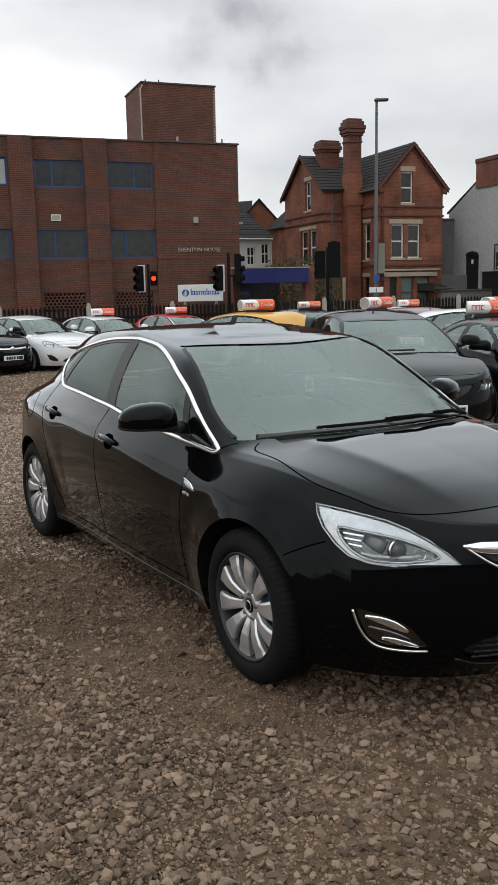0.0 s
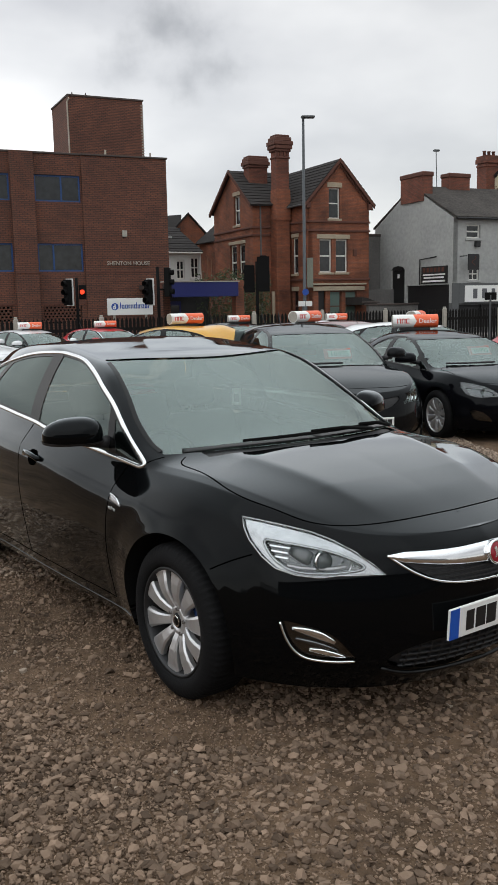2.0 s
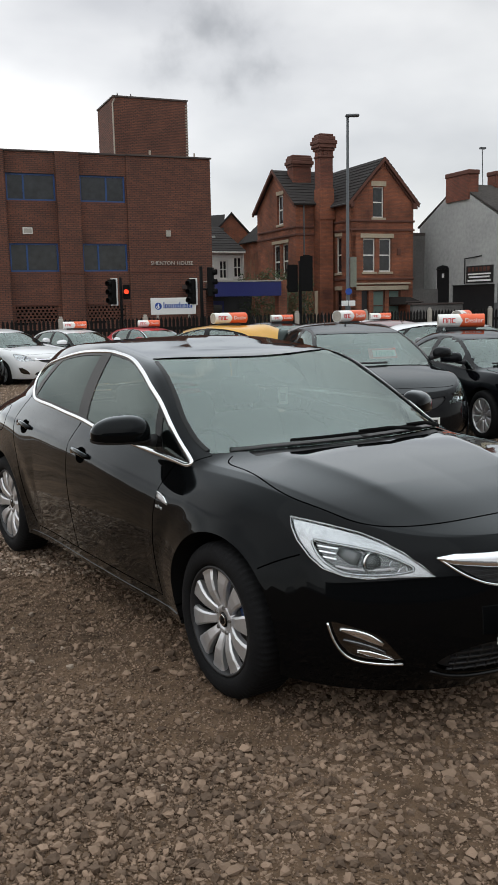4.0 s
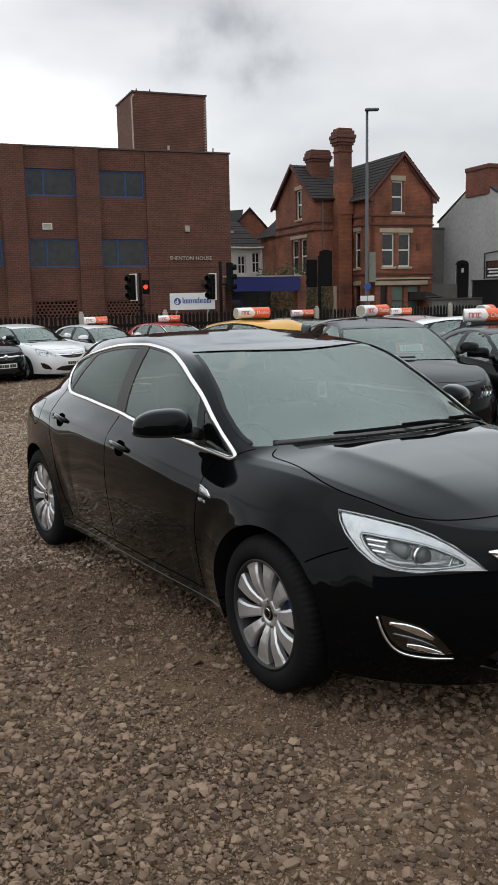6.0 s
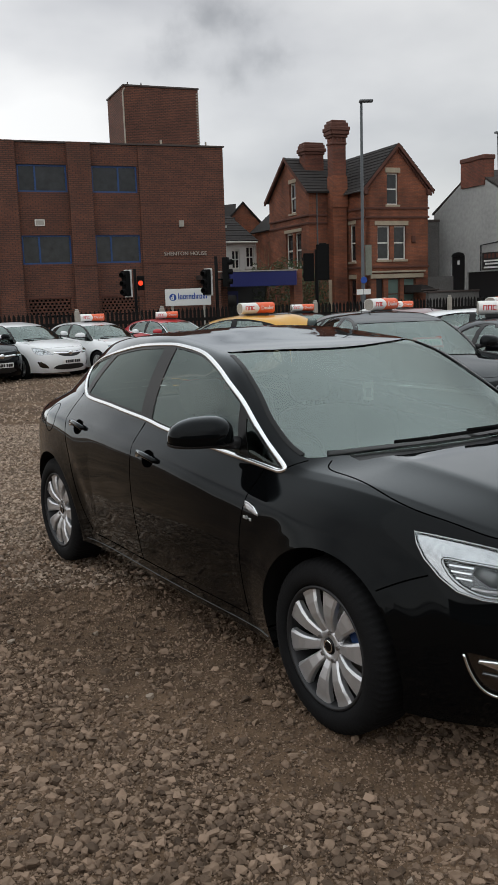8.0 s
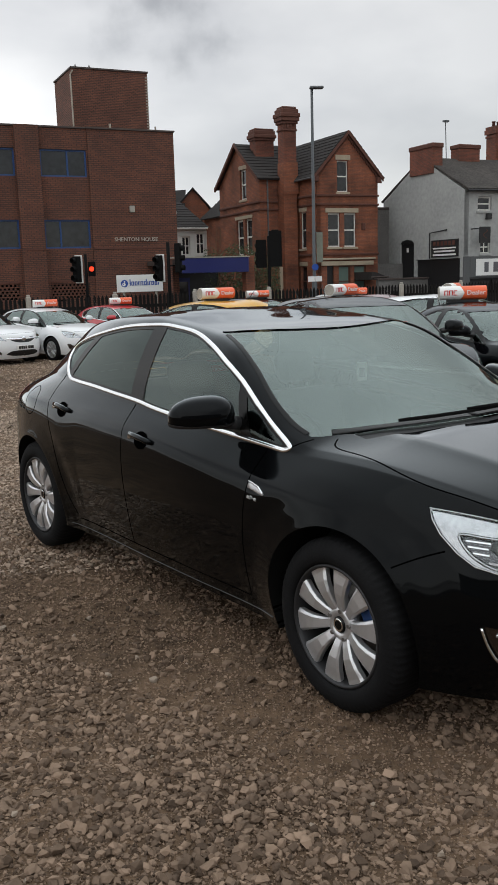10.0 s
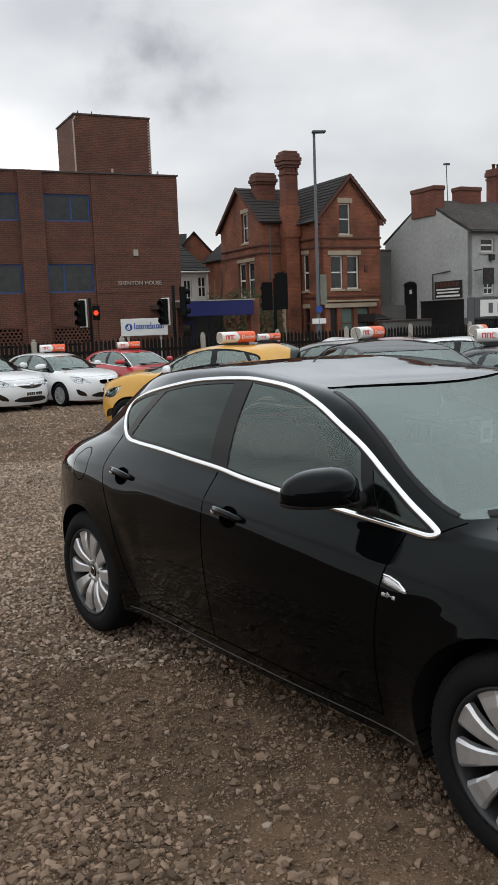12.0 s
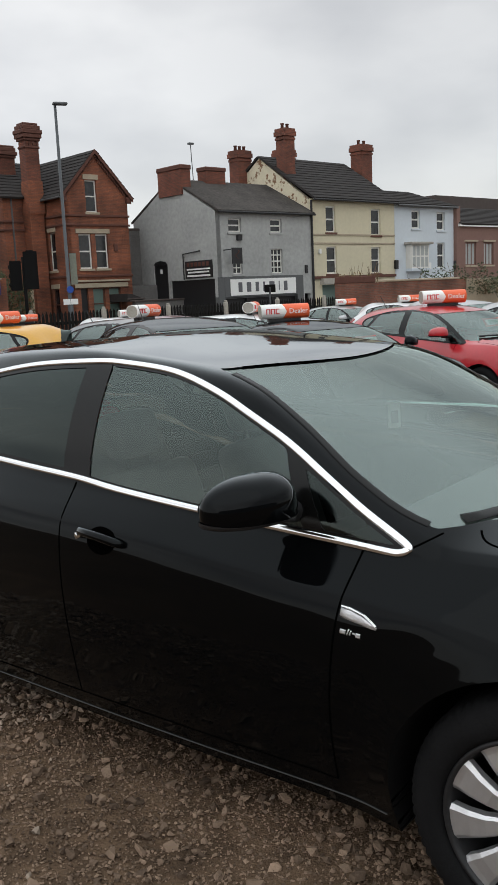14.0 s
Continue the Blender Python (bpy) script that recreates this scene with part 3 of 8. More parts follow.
def office_block():
    b = thing("office_building", "brown brick three-storey office block with blue window frames", "building", pose(-0.3, 44.4, 0, 0, 0, STREET))
    base, top = -0.6, 8.5
    cols = [(-9.73, -7.52, -8.95), (-6.40, -4.26, -5.15)]
    holes = [(-13.3, -10.92, 6.41, 7.62), (-13.3, -10.92, 3.22, 4.5)]
    for x0, x1, _ in cols:
        holes += [(x0, x1, 6.36, 7.56), (x0, x1, 3.18, 4.47)]
    lattice = [(-9.60, -7.70, 0.75, 1.62), (-6.27, -4.45, 0.75, 1.58)]
    facade("wall", b, -20.0, -4.19, base, top, holes + lattice, M_BRICK)
    facade("wall", b, -4.19, 0.0, base, top, [], M_BRICK, pose(0, -0.10, 0))
    side = facade("wall", b, -12.0, 0.0, base, top, [], M_BRICK, pose(-0.3, 0.2, 0) @ Matrix.Rotation(radians(90), 4, "Z"))
    side.matrix_basis = pose(0, 0.0, 0) @ Matrix.Rotation(radians(90), 4, "Z") @ pose(12.0, 0, 0)
    for x0, x1 in ((-10.84, -9.80), (-7.50, -6.44)):
        part("pier", box(x0, x1, -0.26, -0.002, base, top + 0.04), M_BRICK, b)
    part("pier", box(-14.3, -13.35, -0.26, -0.002, base, top + 0.04), M_BRICK, b)
    for x0, x1 in ((-9.80, -7.50), (-6.44, -4.19)):
        part("brick_band", box(x0, x1, -0.03, -0.002, 1.66, 1.74), M_BRICKDARK, b)
    part("brick_band", box(-4.19, 0.0, -0.125, -0.102, 3.12, 3.20), M_BRICKDARK, b)
    part("brick_band", box(-7.50, -6.44, -0.285, -0.262, 3.10, 3.18), M_BRICKDARK, b)
    part("coping", box(-20, -4.19, -0.06, 0.35, top, top + 0.07), M_COPING, b)
    part("coping", box(-4.19, 0.06, -0.16, 0.35, top, top + 0.07), M_COPING, b)
    part("roof", box(-20, -0.3, 0.3, 12, top - 0.5, top - 0.3), M_COPING, b)
    # added near-black block that fills the inside as deep shade
    part("dark_core_fill", box(-20, -0.3, 1.2, 12, base, top - 0.6), M_LINERSHADE, b)
    for x0, x1, xs in cols:
        window(b, x0, x1, 6.36, 7.56, M_BLUE, None, rows=1, splits=[xs], bar=0.075, recess=0.07)
        window(b, x0, x1, 3.18, 4.47, M_BLUE, None, rows=1, splits=[xs if x0 < -7 else -5.65], bar=0.075, recess=0.07)
    for z0, z1 in ((6.41, 7.62), (3.22, 4.5)):
        window(b, -13.3, -10.92, z0, z1, M_BLUE, None, rows=1, splits=[-12.3], bar=0.075, recess=0.07, pane_mat=M_PALEPANE if z0 > 5 else None)
    for x0, x1, z0, z1 in lattice:                # honeycomb of open brickwork
        bm = bmesh.new()
        rows_n, n = 6, 10
        for j in range(rows_n + 1):
            z = z0 + (z1 - z0) * j / rows_n
            box(x0, x1, 0.02, 0.12, z - 0.028, z + 0.028, bm=bm)
            if j < rows_n:
                for i in range(n + 1):
                    x = x0 + (x1 - x0) * (i + (0.5 if j % 2 else 0.0)) / n
                    if x < x1:
                        box(x - 0.035, min(x + 0.035, x1), 0.022, 0.118, z + 0.028, z + (z1 - z0) / rows_n - 0.028, bm=bm)
        tagged(part("lattice_screen", bm, M_BRICK, b), kind="stuff")
        # near-black sheet: painted shade behind the open brickwork
        part("lattice_shade_sheet", box(x0, x1, 0.4, 0.45, z0, z1), M_LINERSHADE, b)
    part("wall_vent", box(-9.1, -8.66, -0.05, -0.002, 4.87, 5.16, 0.01), M_WHITEFRAME, b)
    part("vent_grille", box(-9.06, -8.70, -0.056, -0.051, 4.91, 5.12), M_CONCRETE, b)
    part("alarm_box", box(-2.36, -2.12, -0.2, -0.102, 4.80, 5.10, 0.02), M_CONCRETE, b)
    for word, x in (("SHENTON", -2.56), ("HOUSE", -1.44)):
        words("sign_word", word, 0.262, M_LETTER, pose(x, -0.145, 3.47), b, "weathered metal capital letters fixed to the brick wall", 0.02)
    t = Matrix.Rotation(radians(-STREET), 4, "Z") @ Matrix.Translation((-5.42 + 0.3, 50 - 44.4, 0)) @ Matrix.Rotation(radians(STREET), 4, "Z")
    tower = part("roof_tower", box(0, 4.18, 0, 3.8, 8.0, 12.72), M_BRICK, b)
    tower.matrix_basis = t
    part("coping", box(-0.05, 4.23, -0.05, 3.85, 12.722, 12.80), M_COPING, tower)
    bm = bmesh.new()
    for k in range(26):                           # toothed brick edge
        box(4.06, 4.20, -0.02, 0.12, 8.7 + k * 0.15, 8.77 + k * 0.15, bm=bm)
    tagged(part("toothed_edge", bm, M_CONCRETE, tower), kind="stuff")
    part("downpipe", tube([(-0.03, 0.06, 8.5), (-0.05, 0.06, 12.4), (0.05, -0.06, 12.6)], 0.045), M_PIPE, tower)
    part("vent_pipe", tube([(1.75, -0.6, 8.4), (1.75, -0.6, 9.9)], 0.06), M_PIPE, tower)
    part("vent_pipe", tube([(4.6, 0.2, 8.4), (4.6, 0.2, 10.0)], 0.05), M_PIPE, tower)
    for x in (0.25, 1.0):
        part("roof_knob", tube([(x, 0.1, 12.8), (x, 0.1, 12.95)], [0.05, 0.02]), M_COPING, tower)
    return b


def red_house():
    h = thing("victorian_house", "orange-red brick Victorian house with stone lintels and tall chimneys", "house", pose(7.80, 52, 0, 0, 0, STREET))
    base, eave, W, D = -0.5, 7.35, 4.2, 9.0
    holes = [(1.42, 2.18, 6.36, 8.12), (0.78, 1.61, 3.24, 5.17), (1.88, 2.70, 3.24, 5.17), (0.68, 1.16, 0.0, 2.15), (1.48, 2.28, 0.35, 2.15), (2.55, 3.36, 0.35, 2.15)]
    # the gable end needs its upper opening cut into the peak: lower wall, then two cheeks beside the attic window
    facade("wall", h, 0, W, base, 6.36, holes[1:], M_BRICKRED)
    bm = bmesh.new()
    peak = 9.62
    slope = (peak - eave) / (W / 2)
    prism([(0, 6.36), (1.42, 6.36), (1.42, eave + slope * 1.42), (0, eave)], 0, 0.3, bm)
    prism([(2.18, 6.36), (W, 6.36), (W, eave), (2.18, eave + slope * (W - 2.18))], 0, 0.3, bm)
    prism([(1.42, 8.12), (2.18, 8.12), (2.18, eave + slope * (W - 2.18)), (W / 2, peak), (1.42, eave + slope * 1.42)], 0, 0.3, bm)
    part("gable_wall", bm, M_BRICKRED, h)
    facade("wall", h, -4.9, 0, base, eave, [(-1.95, -1.22, 3.22, 5.35), (-1.95, -1.22, 0.4, 2.2)], M_BRICKRED, LEFT @ pose(0, 0.004, 0))
    facade("wall", h, 0.3, D, base, eave, [], M_BRICKRED, pose(W, 0, 0) @ Matrix.Rotation(radians(90), 4, "Z"))
    # added near-black filling, for the dark inside of the house
    part("dark_core", box(0.4, W - 0.4, 0.9, D - 0.5, base, eave), M_LINERSHADE, h)
    # roof of the front range, ridge running back
    for s in (0, 1):
        xe, xr = (-0.28, W / 2) if s == 0 else (W + 0.28, W / 2)
        ze, zr = eave - 0.28 * slope + 0.05, peak + 0.06
        quad = [(xe, D, ze), (xe, -0.22, ze), (xr, -0.22, zr), (xr, D, zr)]
        slab("roof", h, quad if s == 0 else [quad[1], quad[0], quad[3], quad[2]], 0.09, M_SLATE, courses=12)
        # raised verge with brick dentils under it
        a, b = Vector((xe, 0, ze - 0.02)), Vector((xr, 0, zr - 0.02))
        d = b - a
        prism([(a.x, a.z - 0.10), (b.x, b.z - 0.10), (b.x, b.z + 0.12), (a.x, a.z + 0.12)], -0.24, -0.12, bm := bmesh.new())
        part("verge_board", bm, M_BRICKDARK, h)
        bm = bmesh.new()
        for k in range(22):
            p = a + d * ((k + 0.8) / 23)
            box(p.x - 0.035, p.x + 0.035, -0.10, -0.002, p.z - 0.28, p.z - 0.13, bm=bm)
        tagged(part("dentil_course", bm, M_BRICKDARK, h), kind="stuff")
        xk = -0.02 if s == 0 else W + 0.02
        part("corbel", box(xk - 0.14, xk + 0.14, -0.20, 0.15, eave - 0.45, eave - 0.12, 0.05, 2), M_BRICKDARK, h)
    for z in (6.17, 5.66, 2.82):
        part("string_course", box(-0.06, W + 0.06, -0.08, -0.003, z - 0.06, z + 0.06, 0.015), M_BRICKDARK, h)
        part("string_course", box(-0.08, -0.003, 0.0, 4.9, z - 0.05, z + 0.07, 0.015), M_BRICKDARK, h)
    part("lintel", box(1.30, 2.30, -0.05, 0.0, 8.14, 8.42, 0.012), M_STONEBAND, h)
    part("lintel", box(0.60, 2.84, -0.05, 0.0, 5.19, 5.44, 0.012), M_STONEBAND, h)
    part("lintel", box(0.30, 3.85, -0.10, 0.0, 2.17, 2.42, 0.012), M_STONEBAND, h)
    part("lintel", box(0.20, 3.95, -0.16, 0.0, 2.50, 2.60, 0.012), M_STONEBAND, h)
    window(h, 1.42, 2.18, 6.36, 8.12, M_WHITEFRAME, sill=M_STONEBAND, bar=0.07)
    for a, b in ((0.78, 1.61), (1.88, 2.70)):
        window(h, a, b, 3.24, 5.17, M_WHITEFRAME, sill=M_STONEBAND, bar=0.08)
    for a, b in ((1.48, 2.28), (2.55, 3.36)):
        window(h, a, b, 0.35, 2.15, M_BRICKDARK, sill=M_STONEBAND, bar=0.06, pane_mat=M_PALEGREEN)
    part("door", box(0.68, 1.16, 0.15, 0.20, 0.0, 2.15), M_SHOPBLACK, h)
    window(h, -1.95, -1.22, 3.22, 5.35, M_WHITEFRAME, LEFT, sill=M_STONEBAND, bar=0.08, head=M_STONEBAND)
    window(h, -1.95, -1.22, 0.4, 2.2, M_BRICKDARK, LEFT, sill=M_STONEBAND, bar=0.08, head=M_STONEBAND)
    part("wall_box", box(3.05, 3.30, -0.10, -0.003, 4.2, 4.6, 0.02), M_BRICKDARK, h)
    part("gutter", tube([(-0.33, -0.2, 7.12), (-0.33, 4.9, 7.12)], 0.06), M_SHOPGREY, h)
    part("downpipe", tube([(-0.30, 2.30, 7.1), (-0.10, 2.30, 6.8), (-0.10, 2.30, -0.4)], 0.05), M_PIPE, h)
    # side range: gable turned towards the office block
    wg = Matrix.Rotation(radians(-STREET), 4, "Z") @ Matrix.Translation((4.76 - 7.82, 53.8 - 52, 0)) @ Matrix.Rotation(radians(STREET), 4, "Z")
    s_pk, s_ev, L = 9.55, 7.35, 5.9
    sw = LEFT
    bm = bmesh.new()
    holes2 = [(-2.72, -1.82, 6.32, 8.10), (-3.42, -2.40, 3.0, 5.14), (-2.14, -1.16, 3.0, 5.14)]
    facade("side_wall", h, -L, 0, base, 6.32, holes2[1:], M_BRICKRED, wg @ sw)
    sl = (s_pk - s_ev) / (L / 2)
    prism([(-L, 6.32), (-2.72, 6.32), (-2.72, s_ev + sl * 2.72), (-L / 2, s_pk), (-L, s_ev)], 0, 0.3, bm)
    prism([(-1.82, 6.32), (0, 6.32), (0, s_ev), (-1.82, s_ev + sl * 1.82)], 0, 0.3, bm)
    prism([(-2.72, 8.10), (-1.82, 8.10), (-1.82, s_ev + sl * 1.82), (-2.72, s_ev + sl * 2.72)], 0, 0.3, bm)
    g = part("side_gable", bm, M_BRICKRED, h)
    g.matrix_basis = wg @ sw
    facade("side_wall", h, 0.3, 2.3, base, s_ev, [], M_BRICKRED, wg)
    for (a, b) in ((-0.25, L / 2), (L + 0.25, L / 2)):
        quad = [(-0.25, a, s_ev - 0.1), (4.6, a, s_ev - 0.1), (4.6, b, s_pk + 0.06), (-0.25, b, s_pk + 0.06)]
        if a > b:
            quad = [quad[1], quad[0], quad[3], quad[2]]
        slab("roof", h, quad, 0.09, M_SLATE, wg, courses=12)
        p = bmesh.new()
        prism([(a, s_ev - 0.22), (b, s_pk - 0.04), (b, s_pk + 0.18), (a, s_ev + 0.0)], -0.27, -0.14, p, "yz")
        part("verge_board", p, M_BRICKDARK, h).matrix_basis = wg
    for z in (6.02, 5.57):
        part("string_course", box(-0.08, -0.003, 0.0, L, z - 0.06, z + 0.06, 0.015), M_BRICKDARK, h).matrix_basis = wg
        part("string_course", box(-0.08, 2.2, -0.08, -0.003, z - 0.06, z + 0.06, 0.015), M_BRICKDARK, h).matrix_basis = wg
    window(h, -2.72, -1.82, 6.32, 8.10, M_WHITEFRAME, wg @ sw, sill=M_STONEBAND, head=M_STONEBAND, bar=0.09)
    for a, b in ((-3.42, -2.40), (-2.14, -1.16)):
        window(h, a, b, 3.0, 5.14, M_WHITEFRAME, wg @ sw, sill=M_STONEBAND, bar=0.10)
    part("lintel", box(-3.55, -1.05, -0.04, 0.0, 5.16, 5.36, 0.012), M_STONEBAND, h).matrix_basis = wg @ sw
    part("downpipe", tube([(0.5, -0.06, 7.5), (0.5, -0.06, -0.4)], 0.05), M_SHOPGREY, h).matrix_basis = wg
    part("yard_panel", box(1.0, 2.2, -0.5, -0.4, -0.5, 2.2), M_STONEBAND, h).matrix_basis = wg
    # lower range behind, with its own slope
    facade("side_wall", h, -9.2, -5.9, base, 5.6, [(-6.45, -5.95, 3.2, 5.0)], M_BRICKRED, wg @ sw @ pose(0, 0.25, 0))
    window(h, -6.45, -5.95, 3.2, 5.0, M_WHITEFRAME, wg @ sw @ pose(0, 0.25, 0), sill=M_STONEBAND, bar=0.09)
    slab("roof", h, [(0.0, 5.9, 5.55), (0.0, 9.4, 5.55), (2.6, 9.4, 7.7), (2.6, 5.9, 7.7)][::-1], 0.09, M_SLATE, wg, courses=8)
    # chimneys: the tall one stands where the ranges meet
    tall = Matrix.Rotation(radians(-STREET), 4, "Z") @ Matrix.Translation((6.47 - 7.82, 54.0 - 52, 0)) @ Matrix.Rotation(radians(STREET), 4, "Z")
    c = stack(h, -0.42, 0.42, -0.35, 0.35, 2.0, 11.0, cap=False, m=tall)
    for z0, z1, f in ((9.95, 10.08, 0.06), (10.35, 10.50, 0.10), (10.50, 10.72, 0.17), (10.72, 10.95, 0.21), (10.95, 11.18, 0.13), (11.18, 11.32, 0.04)):
        part("chimney_course", box(-0.42 - f, 0.42 + f, -0.35 - f, 0.35 + f, z0, z1 - 0.002, 0.03, 1), M_BRICKDARK, c)
    for k in range(4):
        part("chimney_rib", box(-0.45 + 0.25 * k, -0.33 + 0.25 * k, -0.40, -0.352, 10.082, 10.348), M_BRICKDARK, c)
    part("chimney_shoulder", prism([(-0.50, 6.4), (0.50, 6.4), (0.44, 8.2), (-0.44, 8.2)], -0.45, 0.4), M_BRICKRED, c)
    part("chimney_foot", box(-0.48, 0.40, -0.40, 0.4, -0.5, 6.4), M_BRICKRED, c)
    low = Matrix.Rotation(radians(-STREET), 4, "Z") @ Matrix.Translation((5.2 - 7.82, 56.2 - 52, 0)) @ Matrix.Rotation(radians(STREET), 4, "Z")
    c = stack(h, -0.62, 0.62, -0.4, 0.4, 8.5, 10.35, cap=False, m=low)
    for z0, z1, f in ((9.75, 9.9, 0.07), (9.9, 10.12, 0.14), (10.12, 10.34, 0.08), (10.34, 10.46, 0.02)):
        part("chimney_course", box(-0.62 - f, 0.62 + f, -0.4 - f, 0.4 + f, z0, z1 - 0.002, 0.03, 1), M_BRICKDARK, c)
    # small lean-to and roof end seen past the gable's far edge
    part("rear_eave", box(W, W + 0.55, 1.2, 3.0, 5.75, 6.05), M_SLATE, h)
    return h


def lean_to():
    t = thing("outbuilding", "grey rendered lean-to with a dark sloping roof", "outbuilding", pose(11.2, 50.9, 0, 0, 0, STREET))
    facade("wall", t, 0, 3.9, -0.5, 1.25, [(1.0, 1.75, -0.4, 0.6)], M_LEANTO)
    part("door", box(1.0, 1.75, 0.16, 0.2, -0.4, 0.6), M_SHOPBLACK, t)
    part("coping", box(-0.1, 4.0, -0.08, 0.4, 1.252, 1.36, 0.02), M_COPING, t)
    part("roof", prism([(-0.15, 1.3), (0.9, 1.3), (0.9, 1.45), (0.2, 1.7), (-0.15, 1.75)], 0.5, 2.4), M_SLATE, t)
    part("roof_ledge", box(-0.2, 1.0, 0.4, 0.5, 1.40, 1.49, 0.02), M_COPING, t)
    part("back_wall", box(-0.4, 3.9, 2.5, 2.7, -0.5, 2.2), M_LEANTO, t)
    part("rear_wall", box(1.3, 3.6, 3.9, 4.2, -0.5, 5.5), M_LEANTO, t)
    part("rear_wall_coping", box(1.25, 3.65, 3.85, 4.25, 5.502, 5.66, .02), M_COPING, t)
    return t


lean_to()


def back_terrace():
    """White terrace and brick roofs between the office and the red house."""
    b = thing("terraced_house", "white rendered terrace house with a slate roof", "house", pose(0.9, 60.0, 0, 0, 0, STREET))
    holes = [(-0.82, -0.27, 3.2, 4.41), (0.20, 0.78, 3.26, 4.62)]
    facade("wall", b, -3.0, 0.92, -0.5, 4.9, holes, M_WHITEREN)
    for h in holes:
        window(b, *h, M_WHITEFRAME, cols=2, bar=0.07, sill=M_WHITEREN)
    slab("roof", b, [(-3.2, -0.3, 4.9), (0.95, -0.3, 4.9), (0.3, 3.0, 6.75), (-3.2, 3.0, 6.75)], 0.1, M_SLATE, courses=10)
    slab("roof", b, [(-3.2, 2.9, 6.5), (0.6, 2.9, 6.5), (1.3, 4.4, 7.75), (-3.2, 4.4, 7.35)], 0.1, M_SLATE)
    part("gable_end", prism([(-0.2, 4.7), (2.6, 4.7), (2.6, 6.4), (1.3, 7.75), (0.1, 6.55)], 3.1, 3.4), M_BRICKRED, b)
    part("verge", tube([(2.6, 3.05, 6.45), (1.3, 3.05, 7.8), (0.1, 3.05, 6.6)], 0.08), M_SLATE, b)
    part("gutter", tube([(-3.2, -0.34, 4.9), (0.9, -0.34, 4.9)], 0.06), M_WHITEFRAME, b)
    part("roof_light", box(-1.0, -0.6, 1.3, 1.5, 5.85, 6.1), M_PALEPANE, b)
    part("downpipe", tube([(0.86, -0.08, 4.8), (0.86, -0.08, -0.4)], 0.05), M_WHITEFRAME, b)


def canopy():
    c = thing("shop_canopy", "deep blue flat canopy fascia on brick piers", "canopy", pose(-0.6, 40.6, 0, 0, 0, STREET))
    part("fascia", box(0.45, 3.75, -0.15, 0.0, 1.88, 2.55, 0.02), M_BLUEFASCIA, c)
    part("canopy_roof", box(0, 3.75, 0.0, 4.0, 2.30, 2.50), M_COPING, c)
    part("coping", box(-0.03, 3.80, -0.18, 0.1, 2.552, 2.60), M_CONCRETE, c)
    part("pier", box(3.62, 4.05, -0.1, 0.35, -0.5, 2.62), M_BRICKRED, c)
    part("pier", box(-0.3, 0.0, -0.1, 0.35, -0.5, 2.5), M_BRICK, c)
    part("back_wall", box(0, 3.9, 3.8, 4.0, -0.5, 2.3), M_SHOPBLACK, c)
    d = part("door", box(1.5, 2.3, 3.7, 3.78, -0.4, 1.7), M_BLUEFASCIA, c)
    part("door_glass", box(1.6, 2.2, 3.685, 3.699, 0.4, 1.5), M_PANE, d)


